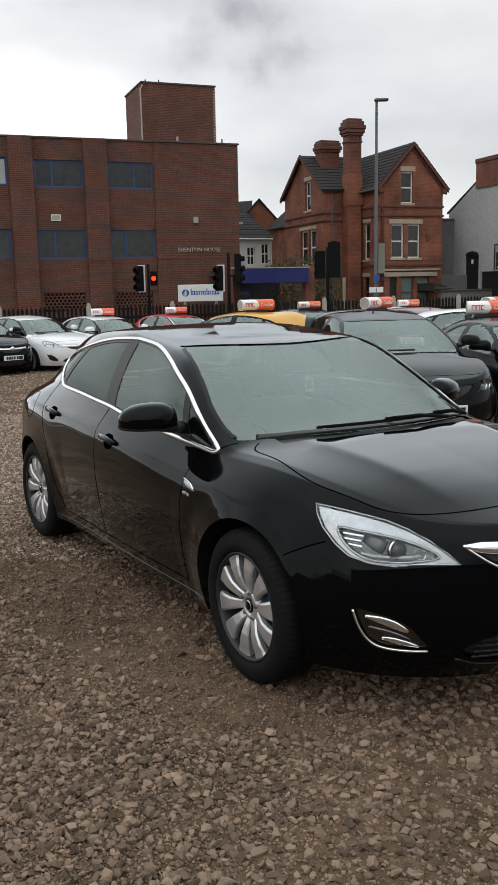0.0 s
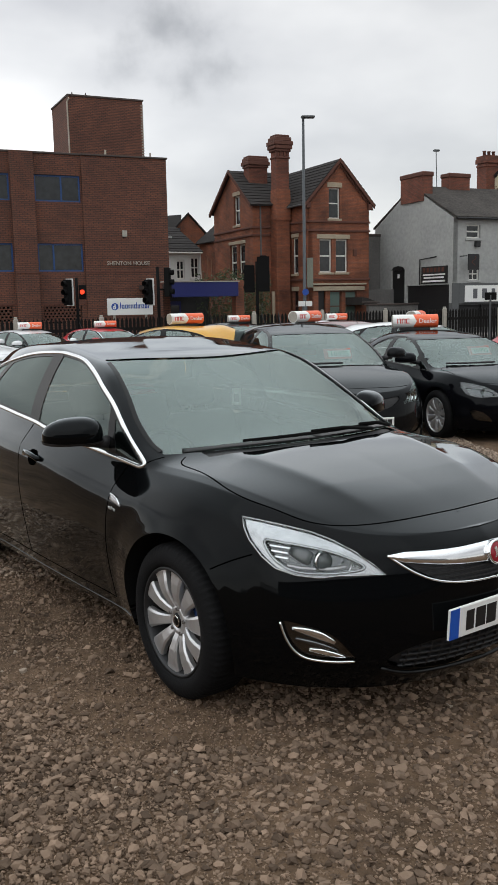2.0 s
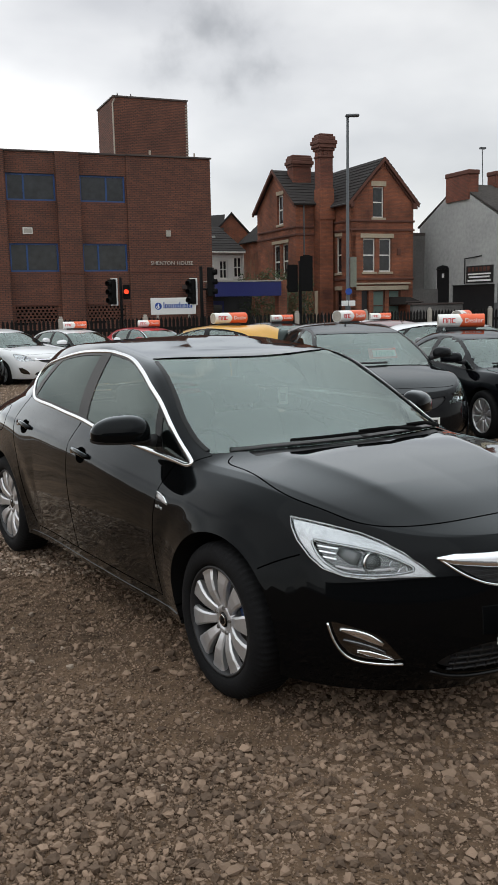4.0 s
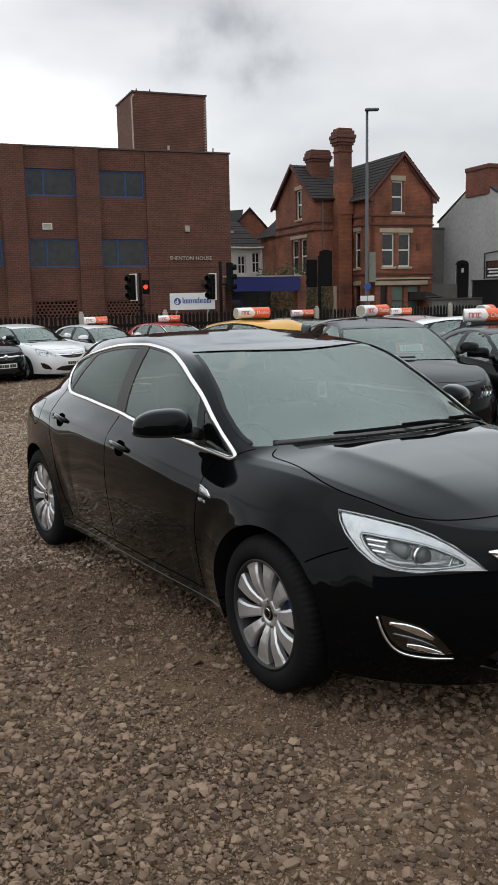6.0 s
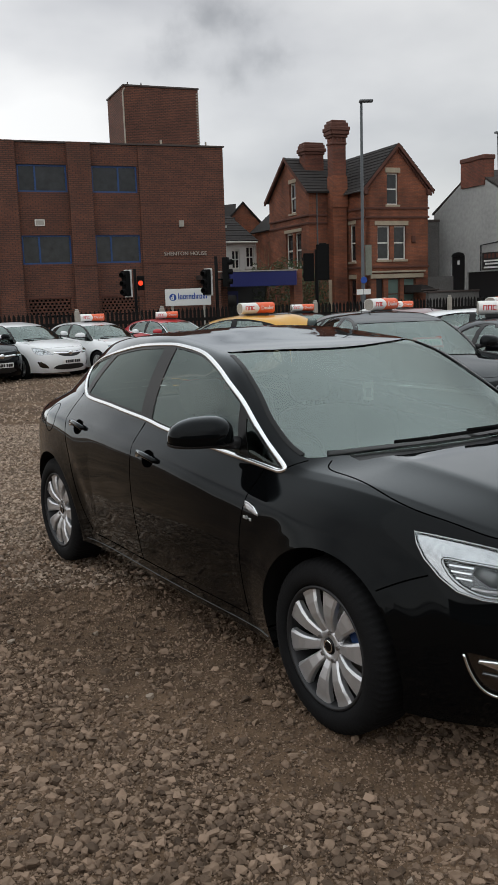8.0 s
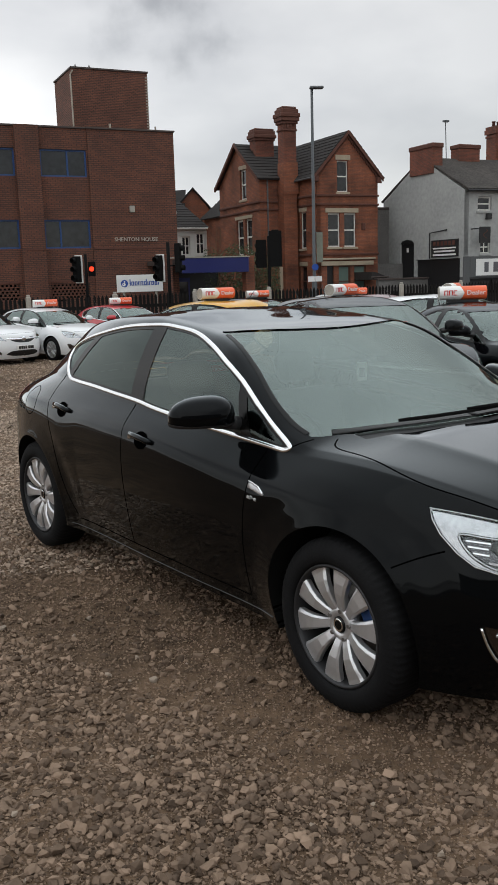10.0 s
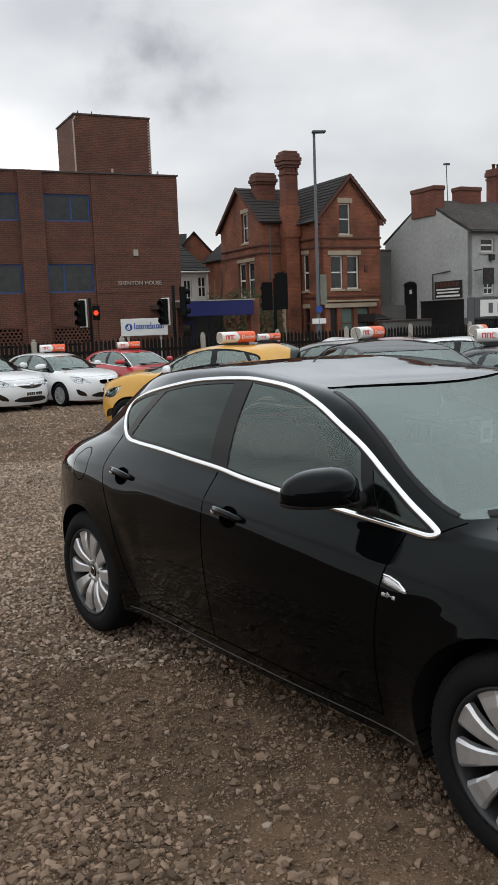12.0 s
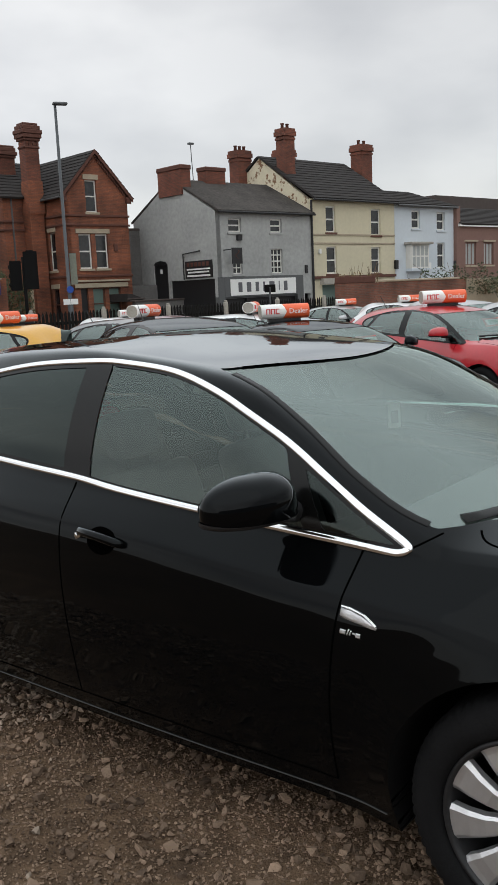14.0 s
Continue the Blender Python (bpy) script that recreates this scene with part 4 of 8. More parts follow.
def grey_shop():
    b = thing("corner_shop", "grey rendered two-storey shop with a black ground floor", "shop building", pose(15.5, 48.9, 0, 0, 0, STREET))
    base, eave, W, D = -0.5, 6.0, 7.7, 7.85
    holes = [(0.92, 1.89, 4.90, 5.65), (4.16, 5.10, 4.90, 5.68), (1.15, 1.87, 2.58, 3.97), (4.16, 5.08, 2.56, 3.97), (6.85, 7.35, -0.5, 1.35)]
    facade("wall", b, 0, W, 1.32, eave, holes[:4], M_GREYREN)
    facade("wall", b, 6.6, W, base, 1.32, [(6.85, 7.35, -0.5, 1.3)], M_GREYREN)
    facade("shopfront_wall", b, 0, 6.6, base, 1.32, [(0.35, 6.2, -0.1, 1.2)], M_SHOPGREY)
    part("shop_window", box(0.35, 6.2, 0.2, 0.24, -0.1, 1.2), M_SHOPBLACK, b)
    for x in (2.2, 4.2):
        part("shop_mullion", box(x - 0.05, x + 0.05, 0.1, 0.2, -0.1, 1.2), M_SHOPBLACK, b)
    part("shop_pilaster", box(-0.04, 0.40, -0.08, -0.002, base, 2.42), M_SHOPGREY, b)
    part("shop_pilaster", box(6.15, 6.68, -0.08, -0.002, base, 2.42), M_SHOPGREY, b)
    sign = part("shop_sign", box(0.40, 6.15, -0.10, -0.002, 1.28, 2.42, 0.01), M_SHOPGREY, b)
    part("sign_board", box(0.78, 5.98, -0.14, -0.102, 1.36, 2.28, 0.01), M_SIGN, sign)
    x = 1.35
    for w in (0.30, 0.34, 0.26, 0.16, 0.42, 0.08, 0.30):    # the shop's name as plain heavy bars
        part("sign_bar", box(x, x + w, -0.152, -0.141, 1.55, 2.10, 0.004), M_SIGNGREY, sign)
        x += w + 0.34
    # gable side
    facade("gable_wall", b, -D, 0, base, eave, [(-6.0, -4.62, 1.2, 3.35), (-4.4, -0.2, base, 2.36)], M_GREYREN, LEFT @ pose(0, 0.004, 0), gable=(-D / 2, 8.1))
    part("gate_infill", box(-4.4, -0.2, 0.12, 0.2, base, 2.36), M_SHOPBLACK, b).matrix_basis = LEFT
    part("side_door", box(-6.0, -4.62, 0.08, 0.16, 1.2, 3.35), M_SHOPBLACK, b).matrix_basis = LEFT
    bm = bmesh.new()
    prism([(-6.0, 3.35), (-4.62, 3.35), (-4.8, 3.52), (-5.31, 3.6), (-5.82, 3.52)], -0.01, 0.1, bm)
    part("door_arch", bm, M_SHOPBLACK, b).matrix_basis = LEFT
    part("door_number_plate", box(-5.45, -5.25, 0.06, 0.079, 2.85, 3.1), M_SIGN, b).matrix_basis = LEFT
    board = part("notice_board", box(-2.83, -0.42, -0.08, -0.006, 2.45, 3.42, 0.01), M_SHOPBLACK, b)
    board.matrix_basis = LEFT
    bm = bmesh.new()
    for i, (z, w, t) in enumerate(((2.58, 2.1, 0.10), (2.78, 1.9, 0.09), (2.95, 2.1, 0.08))):
        box(-1.62 - w / 2, -1.62 + w / 2, -0.086, -0.081, z - t / 2, z + t / 2, bm=bm)
    part("notice_print", bm, M_SIGN, board)
    bm = bmesh.new()
    for i in range(6):
        box(-2.65 + 0.35 * i, -2.42 + 0.35 * i, -0.086, -0.081, 3.10, 3.34, bm=bm)
    part("notice_heading", bm, M_BRICKDARK, board)
    part("sign_bracket", tube([(-2.95, -0.1, 2.4), (-2.95, -0.1, 3.85), (-1.4, -0.1, 3.95)], 0.04), M_SHOPBLACK, b).matrix_basis = LEFT
    for z in (0,):
        window(b, 0.92, 1.89, 4.90, 5.65, M_WHITEFRAME, rows=2, bar=0.08, sill=M_GREYREN)
        window(b, 4.16, 5.10, 4.90, 5.68, M_WHITEFRAME, rows=2, bar=0.08, sill=M_GREYREN)
        window(b, 1.15, 1.87, 2.58, 3.97, M_WHITEFRAME, rows=4, cols=2, bar=0.06, sill=M_GREYREN)
        window(b, 4.16, 5.08, 2.56, 3.97, M_WHITEFRAME, rows=4, cols=3, bar=0.06, sill=M_GREYREN)
    for xe in (0,):
        zr = 8.1
        slab("roof", b, [(0.0, -0.25, eave - 0.02), (W, -0.25, eave - 0.02), (W, D / 2, zr), (0.0, D / 2, zr)], 0.10, M_OLDSLATE)
        slab("roof", b, [(W, D + 0.2, eave - 0.02), (0.0, D + 0.2, eave - 0.02), (0.0, D / 2, zr), (W, D / 2, zr)], 0.10, M_OLDSLATE)
    part("gutter", tube([(0, -0.3, eave - 0.03), (W, -0.3, eave - 0.03)], 0.06), M_SHOPBLACK, b)
    # added near-black filling, in place of unlit rooms
    part("core", box(0.4, W, 0.5, D - 0.4, base, eave), M_LINERSHADE, b)
    stack(b, -0.10, 0.60, 2.75, 4.95, 7.2, 8.80, cap=False)
    part("chimney_head", box(-0.16, 0.66, 2.69, 5.01, 8.6, 8.86, 0.04), M_BRICKDARK, b)
    stack(b, 2.4, 3.9, 3.5, 4.3, 7.6, 8.90, cap=False)
    part("chimney_head", box(2.34, 3.96, 3.44, 4.36, 8.72, 8.97, 0.04), M_BRICKDARK, b)
    part("aerial_mast", tube([(2.0, 4.2, 7.9), (1.9, 4.2, 10.3)], 0.025), M_GALV, b)
    part("aerial", box(1.75, 2.1, 4.1, 4.3, 10.28, 10.38), M_GALV, b)
    hs = part("hanging_sign", box(0.60, 1.34, -0.62, -0.54, 3.12, 4.0, 0.01), M_SHOPBLACK, b)
    part("sign_arm", tube([(0.5, 0.0, 3.9), (0.5, -0.6, 3.9)], 0.03), M_SHOPBLACK, hs)
    bm = bmesh.new()
    for k in range(12):                           # a curled stroke
        f = k / 11
        x, z = 0.97 + 0.13 * math.sin(2 * math.pi * (f + 0.12)), 3.85 - 0.46 * f
        box(x - 0.025, x + 0.025, -0.63, -0.621, z - 0.025, z + 0.025, bm=bm)
    part("sign_emblem", bm, M_BRICKDARK, hs)
    part("wall_lamp", box(1.45, 1.75, -0.25, -0.002, 4.42, 4.75, 0.03), M_SHOPBLACK, b)
    part("wall_box", box(6.9, 7.1, -0.12, -0.002, 2.5, 3.0, 0.02), M_SHOPBLACK, b)
    # the passage's depth is only a near-black sheet, painted as shade
    part("passage_shade_sheet", box(6.85, 7.35, 0.25, 0.3, -0.5, 1.3), M_LINERSHADE, b)
    lean = part("lean_to", box(-1.9, -0.01, 4.8, 8.0, base, 1.05), M_GREYREN, b)
    part("lean_to_roof", box(-2.05, 0.0, 4.6, 8.2, 1.052, 1.16), M_COPING, lean)
    return b


def cream_house():
    b = thing("terraced_house", "cream rendered house with a tiled roof and tall chimney", "house", pose(22.7, 51.6, 0, 0, 0, STREET))
    base, eave, W, D = -0.5, 6.95, 7.93, 9.0
    holes = [(1.24, 2.12, 4.96, 6.56), (5.53, 6.5, 4.82, 6.5), (1.22, 2.17, 2.43, 4.1), (5.5, 6.42, 2.38, 4.06), (0.75, 2.5, -0.4, 1.75)]
    facade("wall", b, 0.004, W, base, eave, holes, M_CREAM)
    for h in holes[:4]:
        window(b, *h, M_WHITEFRAME, bar=0.09, sill=M_BRICKDARK, recess=0.12)
    part("door", box(0.75, 2.5, 0.16, 0.22, -0.4, 1.75), M_PALEGREEN, b)
    part("door_hood", box(0.55, 2.6, -0.35, -0.002, 1.78, 2.15), M_CONCRETE, b)
    for z in (4.82, 4.30):
        part("string_course", box(0, W, -0.05, -0.002, z - 0.06, z + 0.05, 0.01), M_STONEBAND, b)
    part("plinth_band", box(0, W, -0.12, -0.002, 2.12, 2.30, 0.01), M_BRICKDARK, b)
    facade("gable_wall", b, -D, -0.31, base, eave, [], M_PEEL, LEFT, gable=(-D / 2, 9.9))
    slab("roof", b, [(-0.1, -0.3, eave - 0.05), (W + 0.1, -0.3, eave - 0.05), (W + 0.1, D / 2, 9.95), (-0.1, D / 2, 9.95)], 0.10, M_SLATE, courses=15)
    slab("roof", b, [(W + 0.1, D + 0.3, eave - 0.05), (-0.1, D + 0.3, eave - 0.05), (-0.1, D / 2, 9.95), (W + 0.1, D / 2, 9.95)], 0.10, M_SLATE, courses=15)
    part("gutter", tube([(-0.1, -0.36, eave - 0.06), (W + 0.1, -0.36, eave - 0.06)], 0.07), M_SHOPBLACK, b)
    part("downpipe", tube([(-0.12, -0.1, eave - 0.1), (-0.12, -0.1, -0.4)], 0.07), M_SHOPBLACK, b)
    # added near-black filling behind the cream walls, as indoor shade
    part("core", box(0.3, W, 0.5, D - 0.4, base, eave), M_LINERSHADE, b)
    stack(b, 0.2, 1.05, 2.3, 3.1, 7.8, 11.4, pots=2)
    stack(b, -0.7, 0.4, 5.7, 6.6, 7.2, 10.5, pots=3)
    stack(b, 2.9, 4.1, 5.3, 6.2, 8.4, 10.75, pots=4)
    stack(b, 8.6, 9.7, 3.3, 4.3, 6.8, 11.2, pots=2)
    part("television_aerial", tube([(9.55, 4.0, 7.4), (9.55, 4.0, 9.9), (9.75, 4.0, 10.0)], 0.02), M_GALV, b)
    part("wall_lamp", box(0.45, 0.65, -0.15, -0.002, 3.65, 3.95, 0.03), M_SIGN, b)
    return b


def blue_house():
    b = thing("terraced_house", "pale blue rendered house with a square bay window", "house", pose(22.7, 51.6, 0, 0, 0, STREET) @ pose(7.94, 0, 0))
    base, eave, W = -0.5, 6.85, 6.7
    holes = [(1.85, 2.8, 5.30, 6.52), (4.70, 5.67, 5.23, 6.47), (1.2, 3.1, 2.6, 4.2), (4.75, 5.65, 2.6, 4.37)]
    facade("wall", b, 0, W, base, eave, holes, M_PALEBLUE)
    for h in (holes[0], holes[1], holes[3]):
        window(b, *h, M_WHITEFRAME, bar=0.10, sill=M_PALEBLUE)
    bay = part("bay_window", box(1.15, 3.15, -0.55, -0.004, 2.42, 2.62, 0.02), M_PALEBLUE, b)
    part("bay_roof", box(0.95, 3.40, -0.70, -0.004, 4.22, 4.38, 0.03), M_CONCRETE, bay)
    window(b, 1.2, 3.1, 2.62, 4.22, M_WHITEFRAME, pose(0, -0.62, 0), cols=4, rows=2, bar=0.09, pane_mat=M_PALEPANE)
    for x, s in ((1.2, 1), (3.1, -1)):
        part("bay_cheek", box(x - 0.04, x + 0.04, -0.42, -0.004, 2.62, 4.22), M_WHITEFRAME, bay)
    slab("roof", b, [(0, -0.3, eave - 0.05), (W + 0.1, -0.3, eave - 0.05), (W - 2.5, 2.2, 7.95), (0, 2.2, 7.95)], 0.1, M_SLATE, courses=8)
    part("gutter", tube([(0, -0.36, eave - 0.06), (W + 0.1, -0.36, eave - 0.06)], 0.07), M_SHOPGREY, b)
    # added near-black filling behind the blue walls, as indoor shade
    part("core", box(0.1, W, 0.5, 6, base, eave), M_LINERSHADE, b)
    part("meter_box", box(3.5, 3.85, -0.15, -0.002, 2.55, 3.0, 0.02), M_SIGN, b)
    part("wall_box", box(-0.12, 0.14, -0.2, -0.006, 2.6, 3.2, 0.02), M_SHOPBLACK, b)
    part("wall_box", box(W - 0.05, W + 0.2, -0.2, -0.006, 2.5, 3.1, 0.02), M_SHOPBLACK, b)


def brown_building():
    b = thing("low_building", "brown rendered low building with tall shuttered windows", "building", pose(22.7, 51.6, 0, 0, 0, STREET) @ pose(14.66, -0.25, 0))
    holes = [(1.1, 2.45, 2.74, 4.38), (3.45, 4.75, 2.74, 4.38), (5.9, 7.2, 2.74, 4.38)]
    facade("wall", b, 0, 14, -0.5, 5.5, holes, M_BROWNREN)
    part("party_pier", box(0, 0.45, -0.002, 0.5, 5.5, 6.9), M_BROWNREN, b)
    for h in holes:
        window(b, *h, M_BROWNREN, cols=3, rows=1, bar=0.08, sill=M_STONEBAND, pane_mat=M_PALEPANE, recess=0.1)
        part("lintel", box(h[0] - 0.15, h[1] + 0.15, -0.1, -0.002, h[3] + 0.05, h[3] + 0.17), M_STONEBAND, b)
    part("white_gutter", box(0.2, 14, -0.2, -0.002, 5.5, 5.68), M_SIGN, b)
    slab("roof", b, [(0.3, -0.2, 5.6), (14, -0.2, 5.6), (14, 3.0, 7.1), (0.3, 3.0, 7.1)], 0.1, M_SLATE, courses=12)
    part("rear_block", box(0.0, 4.0, 5.0, 9.0, -0.5, 7.9), M_BRICKDARK, b)
    part("rear_block", box(4.6, 14.0, 5.2, 9.0, -0.5, 8.4), M_COPING, b)


def garden_wall():
    w = thing("garden_wall", "weathered red brick boundary wall with patchy coping", "wall", ST @ pose(29.0, 28.9, 0))
    part("wall", box(0, 16, 0, 0.34, -0.7, 1.72), M_BRICKOLD, w)
    part("coping", box(3.0, 9.0, -0.04, 0.38, 1.722, 1.82, 0.02), M_STONEBAND, w)
    part("coping", box(0.0, 2.4, -0.02, 0.36, 1.722, 2.02, 0.02), M_BRICKDARK, w)
    part("rendered_stretch", box(9.6, 16.0, -0.03, -0.002, -0.7, 1.72), M_STONEBAND, w)
    part("pier", box(16.0, 40.0, -0.1, 0.4, -0.7, 1.8), M_BRICKOLD, w)


M_PALEGREEN = mat("pale_green_painted_wood", (0.10, 0.15, 0.13), 0.5, 0, 0.1, 2)
office_block()
red_house()
back_terrace()
canopy()
grey_shop()
cream_house()
blue_house()
brown_building()
garden_wall()


def yard_fence():
    f = thing("yard_fence", "black painted picket fence with pale concrete posts", "fence", ST)
    n0 = 29.04
    pale = bpy.data.meshes.new("picket")
    bm = prism([(-0.045, -0.62), (0.045, -0.62), (0.045, 1.08), (0.0, 1.18), (-0.045, 1.08)], -0.012, 0.012)
    bm.to_mesh(pale)
    bm.free()
    pale.materials.append(M_FENCE)
    for k in range(260):
        ob = link_mesh("picket", pale, None, f)
        ob.location = (-8.0 + k * 0.142, n0, random.uniform(-0.015, 0.015))
        ob.rotation_euler = (0, random.uniform(-0.012, 0.012), 0)
    for z in (0.78, -0.1):
        part("rail", box(-9, 29, n0 + 0.016, n0 + 0.07, z - 0.05, z + 0.05), M_FENCE, f)
    post = bpy.data.meshes.new("concrete_post")
    bm = box(-0.075, 0.075, -0.075, 0.075, -0.7, 1.20, 0.03, 2)
    box(-0.055, 0.055, -0.055, 0.055, 1.19, 1.27, 0.03, 2, bm)
    bm.to_mesh(post)
    bm.free()
    post.materials.append(M_CONCRETE)
    for k in range(-4, 10):
        link_mesh("concrete_post", post, None, f).location = (2.49 + 2.83 * k, n0 - 0.1, 0)


yard_fence()


# ---- car bodies: one smooth skin, split into panels, panes and lamps ----
def spline(t, pts, at):
    """Natural cubic spline through pts (n x d) at parameters t."""
    t, pts, at = np.asarray(t, float), np.asarray(pts, float), np.asarray(at, float)
    n, h = len(t), np.diff(t)
    A, r = np.eye(n), np.zeros((n, pts.shape[1]))
    for i in range(1, n - 1):
        A[i, i - 1:i + 2] = h[i - 1], 2 * (h[i - 1] + h[i]), h[i]
        r[i] = 6 * ((pts[i + 1] - pts[i]) / h[i] - (pts[i] - pts[i - 1]) / h[i - 1])
    m = np.linalg.solve(A, r)
    k = np.clip(np.searchsorted(t, at) - 1, 0, n - 2)
    a, b, hh = (t[k + 1] - at)[:, None], (at - t[k])[:, None], h[k][:, None]
    return (m[k] * a ** 3 + m[k + 1] * b ** 3) / (6 * hh) + (pts[k] / hh - m[k] * hh / 6) * a + (pts[k + 1] / hh - m[k + 1] * hh / 6) * b


def ease(table, at):
    """Smooth monotone curve through (x, value) pairs."""
    table = sorted(table)
    x, y = np.array([p[0] for p in table], float), np.array([p[1] for p in table], float)
    d = np.diff(y) / np.diff(x)
    s = np.zeros_like(y)
    s[0], s[-1] = d[0], d[-1]
    for i in range(1, len(x) - 1):
        s[i] = 0 if d[i - 1] * d[i] <= 0 else 2 * d[i - 1] * d[i] / (d[i - 1] + d[i])
    at = np.clip(at, x[0], x[-1])
    k = np.clip(np.searchsorted(x, at) - 1, 0, len(x) - 2)
    h = x[k + 1] - x[k]
    u = (at - x[k]) / h
    return (2 * u ** 3 - 3 * u ** 2 + 1) * y[k] + (u ** 3 - 2 * u ** 2 + u) * h * s[k] + (3 * u ** 2 - 2 * u ** 3) * y[k + 1] + (u ** 3 - u ** 2) * h * s[k + 1]


HATCH = dict(
    belt=[(2.20, 0, .755), (2.17, .22, .757), (2.09, .42, .77), (1.95, .57, .80), (1.76, .675, .85), (1.36, .755, .905), (.95, .775, .905), (.4, .79, .94),
          (-.23, .79, .985), (-.8, .772, 1.03), (-1.35, .715, 1.06), (-1.7, .625, 1.04), (-1.93, .43, .99), (-2.02, 0, .97)],
    shoulder=[(2.255, 0, .69), (2.22, .23, .69), (2.12, .45, .70), (1.97, .62, .725), (1.77, .74, .755), (1.35, .835, .81), (.95, .845, .80), (.4, .855, .845),
              (-.23, .86, .885), (-.8, .85, .92), (-1.35, .825, .95), (-1.75, .745, .93), (-2.0, .52, .9), (-2.09, 0, .88)],
    wide=[(2.285, 0, .52), (2.255, .24, .52), (2.155, .47, .53), (2.0, .66, .55), (1.79, .795, .56), (1.345, .89, .62), (.95, .892, .63), (.4, .90, .66),
          (-.23, .905, .68), (-.8, .905, .71), (-1.345, .895, .72), (-1.77, .81, .72), (-2.05, .565, .7), (-2.12, 0, .7)],
    low=[(2.275, 0, .33), (2.245, .25, .33), (2.145, .48, .33), (1.99, .67, .34), (1.79, .805, .36), (1.34, .895, .4), (.95, .885, .40), (.4, .89, .40),
         (-.23, .89, .40), (-.8, .89, .42), (-1.345, .895, .42), (-1.77, .81, .42), (-2.05, .565, .42), (-2.12, 0, .42)],
    sill=[(2.19, 0, .19), (2.16, .25, .19), (2.07, .47, .19), (1.92, .65, .19), (1.76, .78, .2), (1.34, .86, .2), (.95, .845, .20), (.4, .845, .20),
          (-.23, .845, .20), (-.8, .845, .20), (-1.345, .855, .21), (-1.75, .77, .22), (-1.99, .54, .24), (-2.05, 0, .25)],
    rise=[(2.3, 0), (2.0, .008), (1.5, .016), (1.1, .02), (.95, .03), (.8, .105), (.6, .215), (.4, .295), (.24, .342), (0, .375), (-.3, .38), (-.7, .345),
          (-1.1, .275), (-1.4, .205), (-1.6, .115), (-1.75, .03), (-1.9, 0), (-2.1, 0)],
    inset=[(2.3, .9), (1.1, .93), (.95, .945), (.8, .925), (.6, .87), (.4, .805), (.24, .765), (0, .725), (-.3, .705), (-.7, .70), (-1.1, .705), (-1.4, .685), (-1.6, .68), (-1.75, .74), (-2.1, .9)],
    crown=[(2.2, .755), (2.1, .79), (1.9, .86), (1.6, .927), (1.4, .962), (1.25, .985), (.9, 1.128), (.6, 1.250), (.3, 1.342), (0, 1.385), (-.4, 1.416), (-.9, 1.397),
           (-1.28, 1.377), (-1.48, 1.342), (-1.62, 1.268), (-1.75, 1.125), (-1.85, 1.03), (-1.95, .985), (-2.08, .95)],
    dlo=[(.90, .913), (.950, .911), (.975, .920), (.968, .935), (.853, .998), (.74, 1.066), (.588, 1.154), (.437, 1.225), (.284, 1.284), (.096, 1.331), (-.122, 1.354), (-.3, 1.360),
         (-.63, 1.341), (-.955, 1.288), (-1.12, 1.246), (-1.188, 1.205), (-1.18, 1.155), (-1.10, 1.082), (-1.03, 1.050), (-.92, 1.040), (-.7, 1.031), (-.44, 1.014), (-.2, .998), (.0, .977), (.4, .947), (.79, .921)],
    wheels=((1.3425, .347), (-1.3425, .347)))


def stretched(spec, sx=1.0, sy=1.0, sz=1.0, **change):
    """The same skin at other proportions, with some curves exchanged."""
    out = {k: [(p[0] * sx, p[1] * sy, p[2] * sz) for p in spec[k]] for k in ("belt", "shoulder", "wide", "low", "sill")}
    out["rise"] = [(x * sx, v * sz) for x, v in spec["rise"]]
    out["inset"] = [(x * sx, v) for x, v in spec["inset"]]
    out["crown"] = [(x * sx, v * sz) for x, v in spec["crown"]]
    out["dlo"] = [(x * sx, z * sz) for x, z in spec["dlo"]]
    out["wheels"] = tuple((x * sx, r) for x, r in spec["wheels"])
    out["scale"] = (sx, sy, sz)
    out.update(change)
    return out


